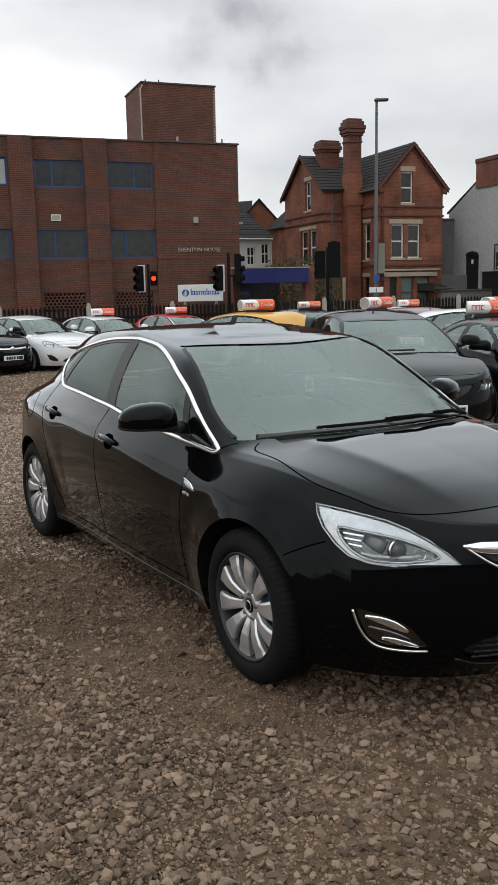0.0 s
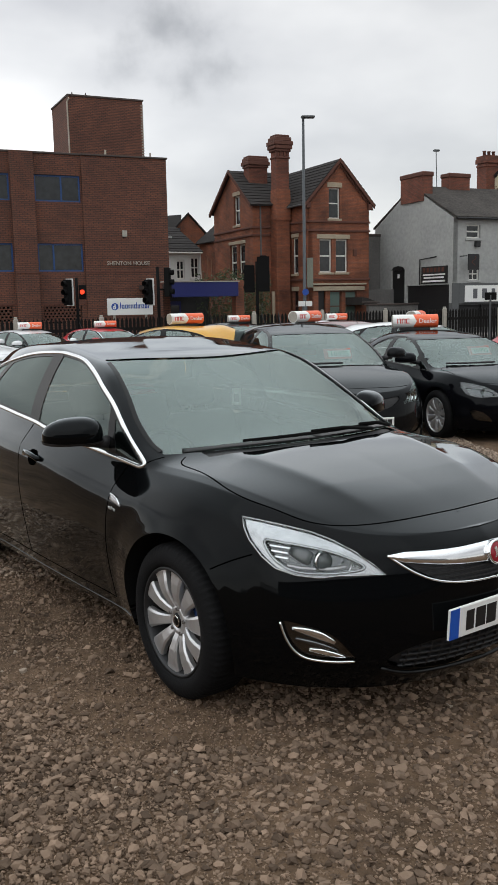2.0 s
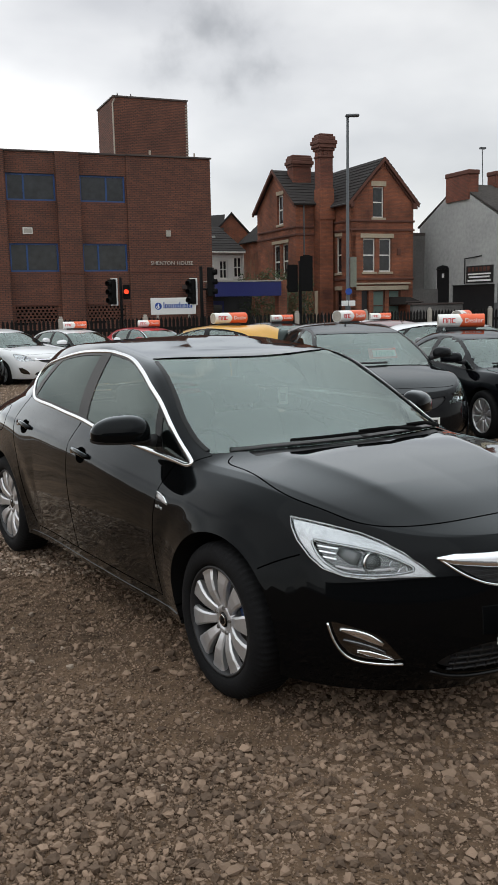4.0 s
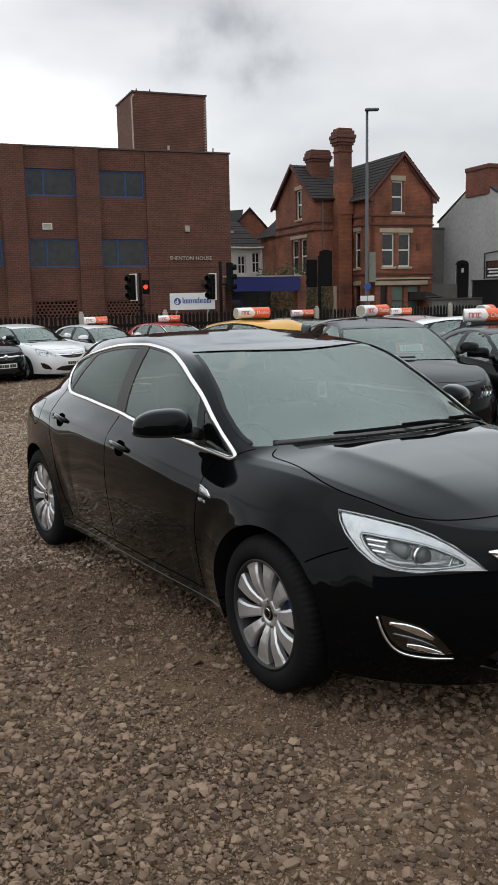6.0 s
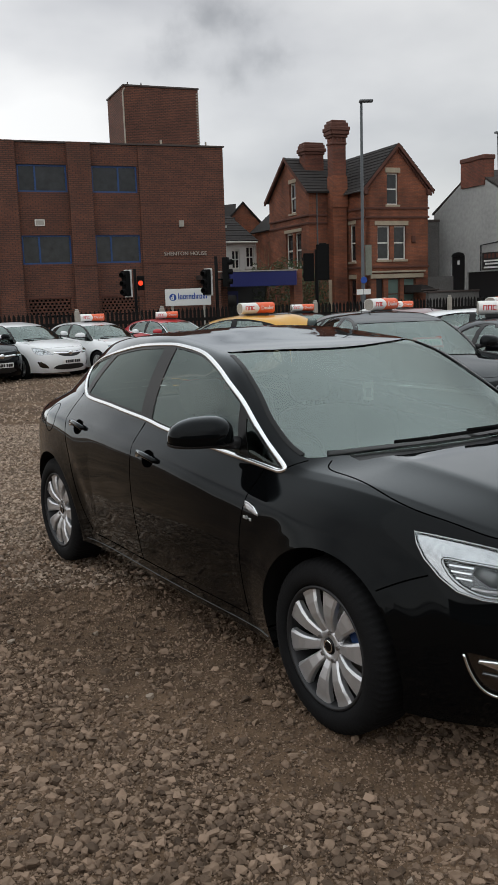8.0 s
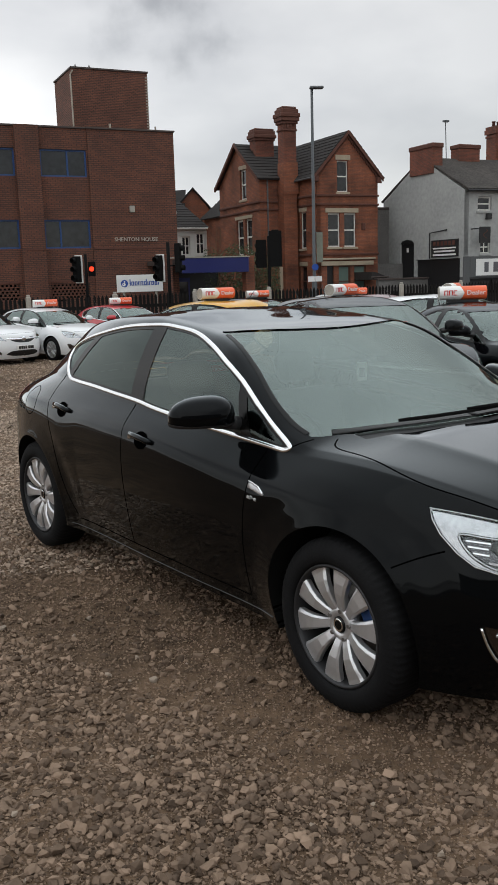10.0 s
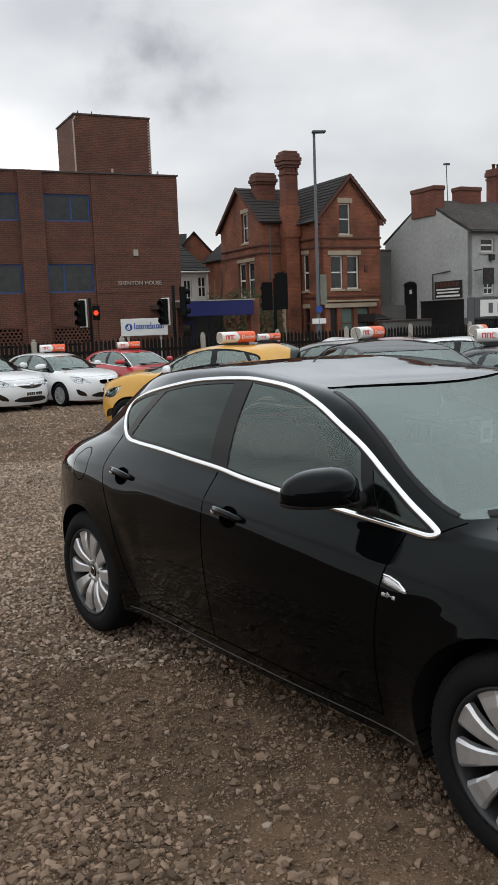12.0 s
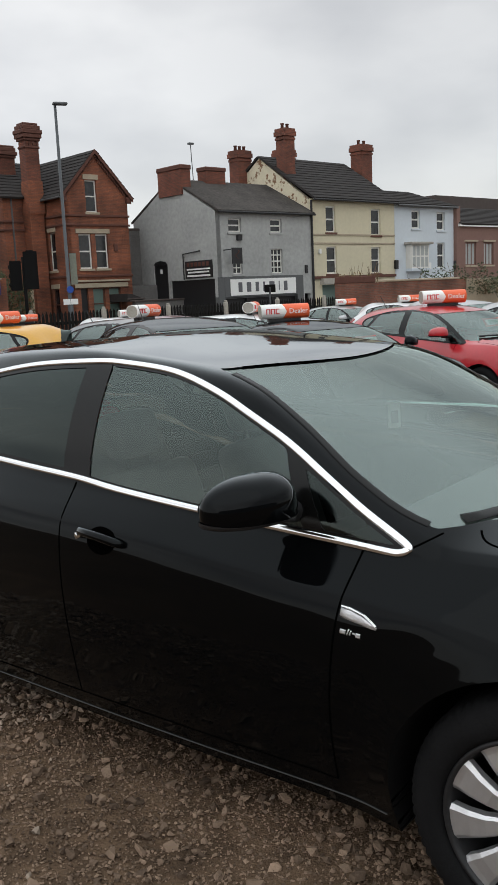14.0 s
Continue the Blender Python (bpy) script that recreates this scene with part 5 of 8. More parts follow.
def skin(spec, columns, top, side, lower):
    """Half a body (y > 0): positions, normals and the plan's girth, in a grid of columns x rows."""
    names = ("belt", "shoulder", "wide", "low", "sill")
    lines = [np.array(spec[k], float) for k in names]
    st = np.concatenate([[0], np.cumsum(np.linalg.norm(np.diff(lines[2][:, :2], axis=0), axis=1))])
    u = np.linspace(0, st[-1], columns)
    L = np.stack([spline(st, p, u) for p in lines])          # line, column, xyz
    L[:, 0, 1] = 0
    L[:, -1, 1] = 0
    B = L[0]
    X = B[:, 0]
    zr = B[:, 2] + ease(spec["rise"], X)
    yr = B[:, 1] * ease(spec["inset"], X)
    zc = np.maximum(ease(spec["crown"], X), zr + 0.002)
    rows = []
    for t in np.linspace(1, 0, top, endpoint=False):
        rows.append(np.stack([X, yr * (1 - t), zr + (zc - zr) * (1 - (1 - t) ** 2.3)], 1))
    R = np.stack([X, yr, zr], 1)
    for t in np.linspace(0, 1, side, endpoint=False):
        p = R * (1 - t) + B * t
        p[:, 1] += 0.028 * 4 * t * (1 - t) * np.clip((zr - B[:, 2]) / 0.3, 0, 1)
        rows.append(p)
    k = np.array([0, 1.0, 2.2, 3.4, 4.4])
    low = np.stack([spline(k, L[:, c], np.linspace(0, 4.4, lower)) for c in range(columns)], 0)
    P = np.concatenate([np.stack(rows, 1), low], 1)
    for _ in range(4):
        Q = P.copy()
        Q[:, 1:-1] = 0.25 * P[:, :-2] + 0.5 * P[:, 1:-1] + 0.25 * P[:, 2:]
        P = Q
    for _ in range(2):
        Q = P.copy()
        Q[1:-1] = 0.25 * P[:-2] + 0.5 * P[1:-1] + 0.25 * P[2:]
        P = Q
    if "relief" in spec:
        P = spec["relief"](P)
    P[:, 0, 1] = 0
    P[0, :, 1] = 0
    P[-1, :, 1] = 0
    girth = np.repeat(u[:, None], P.shape[1], 1)
    return P, girth


def signed(poly, a, b):
    """Signed distance to a closed outline, below zero inside."""
    poly = np.asarray(poly, float)
    best, inside = np.full(a.shape, 1e9), np.zeros(a.shape, bool)
    for (x0, y0), (x1, y1) in zip(poly, np.roll(poly, -1, 0)):
        dx, dy = x1 - x0, y1 - y0
        t = np.clip(((a - x0) * dx + (b - y0) * dy) / (dx * dx + dy * dy + 1e-12), 0, 1)
        best = np.minimum(best, (a - x0 - t * dx) ** 2 + (b - y0 - t * dy) ** 2)
        cross = (y0 > b) != (y1 > b)
        inside ^= cross & (a < x0 + (b - y0) * dx / (dy if abs(dy) > 1e-12 else 1e-12))
    return np.where(inside, -1, 1) * np.sqrt(best)


def rounded(poly, n=8):
    """A closed outline smoothed through its points."""
    p = np.asarray(poly, float)
    out = []
    for i in range(len(p)):
        p0, p1, p2, p3 = p[i - 1], p[i], p[(i + 1) % len(p)], p[(i + 2) % len(p)]
        for t in np.linspace(0, 1, n, endpoint=False):
            out.append(0.5 * (2 * p1 + (p2 - p0) * t + (2 * p0 - 5 * p1 + 4 * p2 - p3) * t * t + (3 * p1 - p0 - 3 * p2 + p3) * t ** 3))
    return np.array(out)


def split_skin(P, girth, regions):
    """Cuts the grid along each region's edge and returns (verts, normals, tris, label of each tri)."""
    nc, nr = P.shape[:2]
    du, dv = np.gradient(P, axis=0), np.gradient(P, axis=1)
    N = np.cross(dv, du)
    N /= np.linalg.norm(N, axis=2, keepdims=True) + 1e-9
    N[:, 0, 1] = 0
    N[0, :, 1] = 0
    V, N = P.reshape(-1, 3).copy(), N.reshape(-1, 3).copy()
    bad = np.linalg.norm(N, axis=1) < 0.5
    N[bad] = (0, 0, 1)
    G = girth.reshape(-1).copy()
    row = np.tile(np.arange(nr), nc).astype(float)
    idx = np.arange(nc * nr).reshape(nc, nr)
    a, b, c, d = idx[:-1, :-1].ravel(), idx[1:, :-1].ravel(), idx[1:, 1:].ravel(), idx[:-1, 1:].ravel()
    odd = ((np.arange(nc - 1)[:, None] + np.arange(nr - 1)[None]) % 2).ravel().astype(bool)
    T = np.concatenate([np.stack([a, d, b], 1)[odd], np.stack([b, d, c], 1)[odd], np.stack([a, d, c], 1)[~odd], np.stack([a, c, b], 1)[~odd]])
    E = np.unique(np.sort(np.concatenate([T[:, :2], T[:, 1:], T[:, ::2]]), 1), axis=0)
    locked = np.zeros(len(V), bool)
    label = np.zeros(len(T), int)
    for k, g in enumerate(regions, 1):
        s = g(V[:, 0], np.abs(V[:, 1]), V[:, 2], G, row)
        i, j = E[:, 0], E[:, 1]
        hit = s[i] * s[j] < 0
        i, j = i[hit], j[hit]
        t = s[i] / (s[i] - s[j])
        near = np.where(t < 0.5, i, j)
        far = np.where(t < 0.5, j, i)
        move = np.where(t < 0.5, t, 1 - t)
        order = np.argsort(move)
        done = np.zeros(len(V), bool)
        V0, N0, G0, r0 = V.copy(), N.copy(), G.copy(), row.copy()
        for q in order:
            v, w, m = near[q], far[q], move[q]
            if done[v] or locked[v] or done[w]:
                continue
            V[v], N[v] = V0[v] * (1 - m) + V0[w] * m, N0[v] * (1 - m) + N0[w] * m
            G[v], row[v] = G0[v] * (1 - m) + G0[w] * m, r0[v] * (1 - m) + r0[w] * m
            done[v] = True
        locked |= done
        m = V[T].mean(1)
        sc = g(m[:, 0], np.abs(m[:, 1]), m[:, 2], G[T].mean(1), row[T].mean(1))
        label[sc < 0] = k
    N /= np.linalg.norm(N, axis=1, keepdims=True) + 1e-9
    return V, N, T, label, G


def mesh_from(V, T, N=None):
    me = bpy.data.meshes.new("skin")
    me.vertices.add(len(V))
    me.vertices.foreach_set("co", np.asarray(V, np.float32).ravel())
    me.loops.add(T.size)
    me.loops.foreach_set("vertex_index", T.astype(np.int32).ravel())
    me.polygons.add(len(T))
    me.polygons.foreach_set("loop_start", np.arange(0, T.size, T.shape[1], dtype=np.int32))
    me.update(calc_edges=True)
    me.polygons.foreach_set("use_smooth", [N is not None] * len(T))
    if N is not None:
        me.normals_split_custom_set_from_vertices([tuple(n) for n in np.asarray(N, float)])
    return me


def panel(name, data, ids, material, parent, sides=(1,), push=0.0, label="", label_of=None):
    """One panel of the skin as a mesh; sides: 1 left, -1 right, both joined when two are given."""
    V, N, T, lab = data[:4]
    pick = np.isin(lab, ids)
    if not pick.any():
        return None
    Vs, Ns, Ts, base = [], [], [], 0
    used, inv = np.unique(T[pick], return_inverse=True)
    tri = inv.reshape(-1, 3)
    for s in sides:
        f = np.array((1, s, 1.0))
        Vs.append((V[used] + N[used] * push) * f)
        Ns.append(N[used] * f)
        Ts.append((tri if s > 0 else tri[:, ::-1]) + base)
        base += len(used)
    return link_mesh(name, mesh_from(np.concatenate(Vs), np.concatenate(Ts), np.concatenate(Ns)), material, parent, label)


def rim_strip(name, data, inside, depth, material, parent, side, inward=(0, -1, 0), fore=1):
    """A wall that runs inward from the edge between a region and the rest."""
    V, N, T, lab = data[:4]
    ins = np.isin(lab, inside)
    def edges(tri):
        e = np.concatenate([tri[:, :2], tri[:, 1:], tri[:, ::2]])
        return {tuple(sorted(p)) for p in e.tolist()}
    shared = [p for p in edges(T[ins]) & edges(T[~ins]) if V[p[0]][0] * fore > 0]
    if not shared:
        return None
    bm, made = bmesh.new(), {}
    f = Vector((1, side, 1))
    way = Vector(inward) * depth
    for p in shared:
        q = []
        for v in p:
            if v not in made:
                o = Vector(V[v])
                made[v] = (bm.verts.new(o * f), bm.verts.new((o + way) * f))
            q.append(made[v])
        bm.faces.new((q[0][0], q[1][0], q[1][1], q[0][1]))
    return part(name, bm, material, parent, smooth=True)


class Finder:
    """Places on the skin from two of their coordinates, by a local smooth fit."""
    def __init__(self, data):
        self.V, self.N, self.G = data[0], data[1], data[4]

    def side(self, x, z, up=0.0):
        return self.fit(self.V[:, 0], self.V[:, 2], x, z, up, self.V[:, 1] > 0.3)

    def front(self, y, z, up=0.0):
        return self.fit(self.V[:, 1], self.V[:, 2], y, z, up, (self.V[:, 0] > 1.2) & (self.N[:, 0] > 0.15))

    def girth(self, a, z, up=0.0):
        return self.fit(self.G, self.V[:, 2], a, z, up, self.V[:, 0] > 1.0)

    def top(self, x, y, up=0.0):
        return self.fit(self.V[:, 0], self.V[:, 1], x, y, up, self.N[:, 2] > 0.3)

    def fit(self, A, B, a, b, up, where):
        d = np.where(where, (A - a) ** 2 + (B - b) ** 2, 99.0)
        k = np.argpartition(d, 16)[:16]
        w = np.exp(-d[k] / (d[k].max() * 0.35 + 1e-9))[:, None]
        M = np.stack([np.ones(16), A[k] - a, B[k] - b], 1)
        W = np.concatenate([self.V[k], self.N[k]], 1)
        sol = np.linalg.lstsq(M * w, W * w, rcond=None)[0][0]
        n = sol[3:] / (np.linalg.norm(sol[3:]) + 1e-9)
        return sol[:3] + n * up, n


def ribbon(points, normals, width, proud, closed=False, bm=None):
    """A slim bar along points on a skin: flat back, rounded face."""
    bm = bm or bmesh.new()
    P, n = [Vector(p) for p in points], len(points)
    rings = []
    for i in range(n):
        a = P[i - 1] if (i or closed) else P[i]
        b = P[(i + 1) % n] if (i < n - 1 or closed) else P[i]
        d = (b - a).normalized()
        up = Vector(normals[i])
        s = d.cross(up).normalized() * (width / 2 if not isinstance(width, (list, tuple)) else width[i] / 2)
        u = up * proud
        rings.append([bm.verts.new(P[i] + q) for q in (-s - u * 0.5, -s + u * 0.5, -s * 0.6 + u, s * 0.6 + u, s + u * 0.5, s - u * 0.5)])
    for i in range(n if closed else n - 1):
        a, b = rings[i], rings[(i + 1) % n]
        for k in range(5):
            bm.faces.new((a[k], a[k + 1], b[k + 1], b[k]))
    if not closed:
        bm.faces.new(rings[0])
        bm.faces.new(rings[-1][::-1])
    bmesh.ops.recalc_face_normals(bm, faces=bm.faces)
    return bm


def wheel_meshes(radius=0.322, rim=0.222, width=0.215, spokes=10, steps=56, slim=1.0):
    """Tyre, rim, disc and small parts of a wheel, standing in the x-z plane and facing -y."""
    h = width / 2
    out = {}
    r0 = rim + 0.008
    prof = [(r0, h * 0.86), (r0 + 0.012, h * 0.97), (r0 + 0.04, h), (radius - 0.03, h * 0.93), (radius - 0.008, h * 0.80), (radius, h * 0.6), (radius, -h * 0.6),
            (radius - 0.008, -h * 0.80), (radius - 0.03, -h * 0.93), (r0 + 0.04, -h), (r0 + 0.012, -h * 0.97), (r0, -h * 0.86)]
    bm, rings, many = bmesh.new(), [], steps * 3
    for k in range(many):                        # cross grooves cut into the tread and its shoulders
        a, groove = 2 * math.pi * k / many, 0.006 if k % 3 == 2 else 0.0
        ring = []
        for i, (r, y) in enumerate(prof):
            q = r - (groove if 4 <= i <= 7 else 0.0)
            ring.append(bm.verts.new((q * math.cos(a), y, q * math.sin(a))))
        rings.append(ring)
    for k in range(many):
        p, q = rings[k], rings[(k + 1) % many]
        for i in range(len(prof)):
            j = (i + 1) % len(prof)
            bm.faces.new((p[i], p[j], q[j], q[i]))
    bmesh.ops.recalc_face_normals(bm, faces=bm.faces)
    out["tyre"] = bm
    lip = -h * 0.86
    prof = [(rim - 0.008, lip + 0.012), (rim - 0.004, lip - 0.002), (rim + 0.004, lip - 0.006), (rim + 0.010, lip + 0.004), (rim + 0.006, lip + 0.03), (rim - 0.012, lip + 0.06), (rim - 0.02, h * 0.8), (rim + 0.008, h * 0.88),
            (rim - 0.004, h * 0.80), (rim - 0.032, h * 0.7), (rim - 0.020, lip + 0.06)]
    out["rim"] = lathe(prof, "y", steps, closed=True)
    bm = bmesh.new()
    for k in range(spokes):
        turn = Matrix.Rotation(2 * math.pi * k / spokes, 4, "Y")
        cross = []
        for t in (0, 0.2, 0.45, 0.7, 0.9, 1.0):
            r = 0.052 + (rim - 0.058) * t
            w = slim * (0.018 + 0.029 * t ** 1.5)
            y = lip + 0.028 - 0.020 * math.sin(math.pi * min(1, t * 1.05)) - 0.022 * t ** 2
            d = 0.030 - 0.006 * t
            cross.append([(w, y + d, r), (w * 1.0, y + 0.007, r), (w * 0.72, y, r), (-w * 0.72, y, r), (-w, y + 0.007, r), (-w, y + d, r)])
        rings = [[bm.verts.new(turn @ Vector((p[0], p[1], p[2]))) for p in ring] for ring in cross]
        for a, b in zip(rings, rings[1:]):
            for i in range(6):
                bm.faces.new((a[i], a[(i + 1) % 6], b[(i + 1) % 6], b[i]))
        bm.faces.new(rings[0])
        bm.faces.new(rings[-1][::-1])
    bmesh.ops.recalc_face_normals(bm, faces=bm.faces)
    out["spokes"] = bm
    out["hub"] = lathe([(0.0, lip + 0.030), (0.034, lip + 0.028), (0.036, lip + 0.022), (0.060, lip + 0.026), (0.072, lip + 0.04), (0.072, lip + 0.08), (0.0, lip + 0.08)], "y", 32)
    out["cap"] = lathe([(0.0, lip + 0.019), (0.026, lip + 0.020), (0.031, lip + 0.024), (0.031, lip + 0.032), (0, lip + 0.032)], "y", 24)
    bm = bmesh.new()
    for k in range(5):
        a = 2 * math.pi * (k + 0.5) / 5
        bm = tube([(0.054 * math.cos(a), lip + 0.055, 0.054 * math.sin(a)), (0.054 * math.cos(a), lip + 0.020, 0.054 * math.sin(a))], 0.0085, 6, bm)
    out["bolts"] = bm
    out["brake_disc"] = lathe([(0.05, 0.0), (0.150, 0.0), (0.150, 0.02), (0.05, 0.02)], "y", 32, closed=True)
    return out


def simple_wheel(steps=28, spokes=10, radius=0.315, rim=0.21):
    """The wheel of a distant car: tyre and spoked rim."""
    w = wheel_meshes(radius, rim, 0.205, spokes, steps)
    rim_bm = w["rim"]
    for key in ("hub",):
        me = bpy.data.meshes.new("tmp")
        w[key].to_mesh(me)
        rim_bm.from_mesh(me)
        bpy.data.meshes.remove(me)
    # an added near-black disc stands for the shade inside the wheel
    back = lathe([(0.0, 0.03), (rim - 0.005, 0.03)], "y", 20)
    tyre, rimm, backm, spoke = bpy.data.meshes.new("tyre"), bpy.data.meshes.new("rim"), bpy.data.meshes.new("wheel_shade_disc"), bpy.data.meshes.new("spoke")
    wheel_meshes(radius, rim, 0.205, 1, 8)["spokes"].to_mesh(spoke)
    w["tyre"].to_mesh(tyre)
    rim_bm.to_mesh(rimm)
    back.to_mesh(backm)
    for me, mt in ((tyre, M_TYRE), (rimm, M_ALLOY), (backm, M_LINERSHADE), (spoke, M_ALLOY)):
        me.materials.append(mt)
        me.polygons.foreach_set("use_smooth", [True] * len(me.polygons))
    return tyre, rimm, backm, spoke, spokes


def seat_mesh():
    bm = box(-0.26, 0.26, -0.25, 0.25, 0.30, 0.46, 0.05, 3)
    back = bmesh.new()
    box(-0.07, 0.07, -0.24, 0.24, 0.0, 0.62, 0.05, 3, back)
    box(-0.05, 0.05, -0.13, 0.13, 0.66, 0.84, 0.045, 3, back)
    tube([(0, -0.06, 0.6), (0, -0.06, 0.7)], 0.008, 6, back)
    tube([(0, 0.06, 0.6), (0, 0.06, 0.7)], 0.008, 6, back)
    bmesh.ops.transform(back, matrix=Matrix.Translation((-0.24, 0, 0.42)) @ Matrix.Rotation(radians(-20), 4, "Y"), verts=back.verts)
    me = bpy.data.meshes.new("tmp")
    back.to_mesh(me)
    back.free()
    bm.from_mesh(me)
    bpy.data.meshes.remove(me)
    return bm


def interior(parent, sz=1.0, sx=1.0):
    """Floor tub, dashboard, steering wheel and seats."""
    part("cabin_floor", box(-1.55 * sx, 1.0 * sx, -0.74, 0.74, 0.26, 0.32), M_LINERSHADE, parent)
    bm = box(0.62 * sx, 1.08 * sx, -0.68, 0.68, 0.62 * sz, 0.86 * sz, 0.06, 3)
    part("dashboard", bm, M_DASH, parent, smooth=True)
    wheel = lathe([(0.185, -0.014), (0.199, 0.0), (0.185, 0.014), (0.171, 0.0)], "x", 32, closed=True)
    box(-0.02, 0.02, -0.18, 0.18, -0.03, 0.03, 0.01, 1, wheel)
    bmesh.ops.transform(wheel, matrix=Matrix.Translation((0.50 * sx, -0.36, 0.80 * sz)) @ Matrix.Rotation(radians(-25), 4, "Y"), verts=wheel.verts)
    part("steering_wheel", wheel, M_PLASTIC, parent, smooth=True)
    for y in (-0.36, 0.36):
        bm = seat_mesh()
        bmesh.ops.transform(bm, matrix=Matrix.Translation((0.12 * sx, y, -0.06)), verts=bm.verts)
        part("front_seat", bm, M_SEAT, parent, smooth=True)
    bm = box(-1.1 * sx, -0.62 * sx, -0.62, 0.62, 0.30, 0.52, 0.06, 3)
    bk = box(-0.08, 0.08, -0.62, 0.62, 0.0, 0.55, 0.06, 3)
    bmesh.ops.transform(bk, matrix=Matrix.Translation((-1.02 * sx, 0, 0.46)) @ Matrix.Rotation(radians(-22), 4, "Y"), verts=bk.verts)
    me = bpy.data.meshes.new("tmp")
    bk.to_mesh(me)
    bk.free()
    bm.from_mesh(me)
    bpy.data.meshes.remove(me)
    part("rear_seat", bm, M_SEAT, parent, smooth=True)
    bm = bmesh.new()
    box(-0.02, 0.02, -0.12, 0.12, -0.035, 0.035, 0.015, 2, bm)
    bmesh.ops.transform(bm, matrix=Matrix.Translation((0.42 * sx, 0, 1.215 * sz)), verts=bm.verts)
    part("inner_mirror", bm, M_PLASTIC, parent, smooth=True)


LAMP_EDGE = ((1.087, .820), (1.00, .814), (.92, .806), (.85, .797), (.774, .785), (.682, .760), (.589, .722), (.516, .676), (.468, .637), (.555, .637), (.645, .636), (.718, .626), (.81, .631), (.895, .650), (.958, .687), (1.025, .741), (1.065, .785))
BAY_EDGE = ((.955, .748), (.88, .744), (.80, .738), (.70, .724), (.62, .702), (.548, .668), (.60, .652), (.718, .643), (.82, .648), (.895, .678), (.940, .716))


def car_regions(spec, rows_top, rows_side, detailed=False):
    """Edges of windows, lamps, grilles and arches on the skin: functions below zero inside."""
    sx, sy, sz = spec.get("scale", (1, 1, 1))
    dlo = rounded(spec["dlo"], 6)
    upper = rows_top - 4.0
    def window(x, y, z, a, r):
        return np.maximum(signed(dlo, x, z), np.where(r > upper - 2, -1, 0.05))
    b_pillar = [(-.235 * sx, .98 * sz), (-.30 * sx, 1.36 * sz)]
    def slant(p, q, x, z):
        return x - (p[0] + (q[0] - p[0]) * (z - p[1]) / (q[1] - p[1]))
    def front_pane(x, y, z, a, r):
        s = signed(dlo, x, z) + 0.014
        s = np.maximum(s, -(slant((-.150 * sx, .98 * sz), (-.205 * sx, 1.36 * sz), x, z)))
        return np.maximum(np.maximum(s, slant((.655 * sx, .98 * sz), (.575 * sx, 1.16 * sz), x, z)), np.where(r > upper - 2, -1, 0.05))
    def front_quarter(x, y, z, a, r):
        return np.maximum(np.maximum(signed(dlo, x, z) + 0.018, -slant((.715 * sx, .98 * sz), (.622 * sx, 1.16 * sz), x, z)), np.where(r > upper - 2, -1, 0.05))
    def rear_pane(x, y, z, a, r):
        s = signed(dlo, x, z) + 0.020
        s = np.maximum(s, slant((-.275 * sx, .98 * sz), (-.325 * sx, 1.36 * sz), x, z))
        s = np.maximum(s, -(slant((-1.03 * sx, 1.06 * sz), (-.85 * sx, 1.31 * sz), x, z)))
        return np.maximum(s, np.where(r > upper - 2, -1, 0.05))
    def rear_quarter(x, y, z, a, r):
        s = np.maximum(signed(dlo, x, z) + 0.018, slant((-1.095 * sx, 1.06 * sz), (-.92 * sx, 1.31 * sz), x, z))
        return np.maximum(s, np.where(r > upper - 2, -1, 0.05))
    xs = np.linspace(-2.0, 2.2, 90) * sx
    belt_at = np.interp(xs, *zip(*sorted((p[0], p[1]) for p in spec["belt"])))
    rail = belt_at * ease(spec["inset"], xs)
    def rail_at(x):
        return np.interp(x, xs, rail)
    def cowl(y):
        return (1.25 - 0.22 * (y / sy) ** 2 - 0.52 * (y / sy) ** 4) * sx
    def screen(x, y, z, a, r):
        s = np.maximum(x - cowl(y), (0.405 - 0.52 * y * y) * sx - x)
        return np.maximum(np.maximum(s, y - (rail_at(x) - 0.044)), np.where(r < rows_top + 6, -1, 0.05))
    def scuttle(x, y, z, a, r):
        s = np.maximum(x - cowl(y) - 0.13 * sx, cowl(y) - 0.12 - x)
        return np.maximum(np.maximum(s, y - 0.57 * sy), np.where(r < rows_top + 6, -1, 0.05))
    def rear_screen(x, y, z, a, r):
        s = np.maximum(x + 1.80 * sx, -(x + 2.01 * sx))
        return np.maximum(np.maximum(s, y - 0.48 * sy), np.where(r < rows_top, -1, 0.05))
    def arch(x, y, z, a, r):
        s = np.full_like(x, 9.0)
        for cx, rad in spec["wheels"]:
            s = np.minimum(s, np.hypot(x - cx, z - 0.325) - rad)
        return np.maximum(s, 0.4 - y)
    k = 0.5 * (sx + sy)
    lamp_line = [(p[0] * k, p[1] * sz) for p in LAMP_EDGE]
    def lamp(x, y, z, a, r):
        return signed(lamp_line, a, z)
    bay_line = rounded([(p[0] * k, p[1] * sz) for p in BAY_EDGE], 6)
    def lamp_bay(x, y, z, a, r):
        return signed(bay_line, a, z)
    fog_line = rounded([(p[0] * k, p[1] * sz) for p in ((.865, .465), (.76, .455), (.67, .426), (.60, .36), (.57, .318), (.68, .315), (.781, .334), (.835, .40))], 6)
    def fog(x, y, z, a, r):
        return signed(fog_line, a, z)
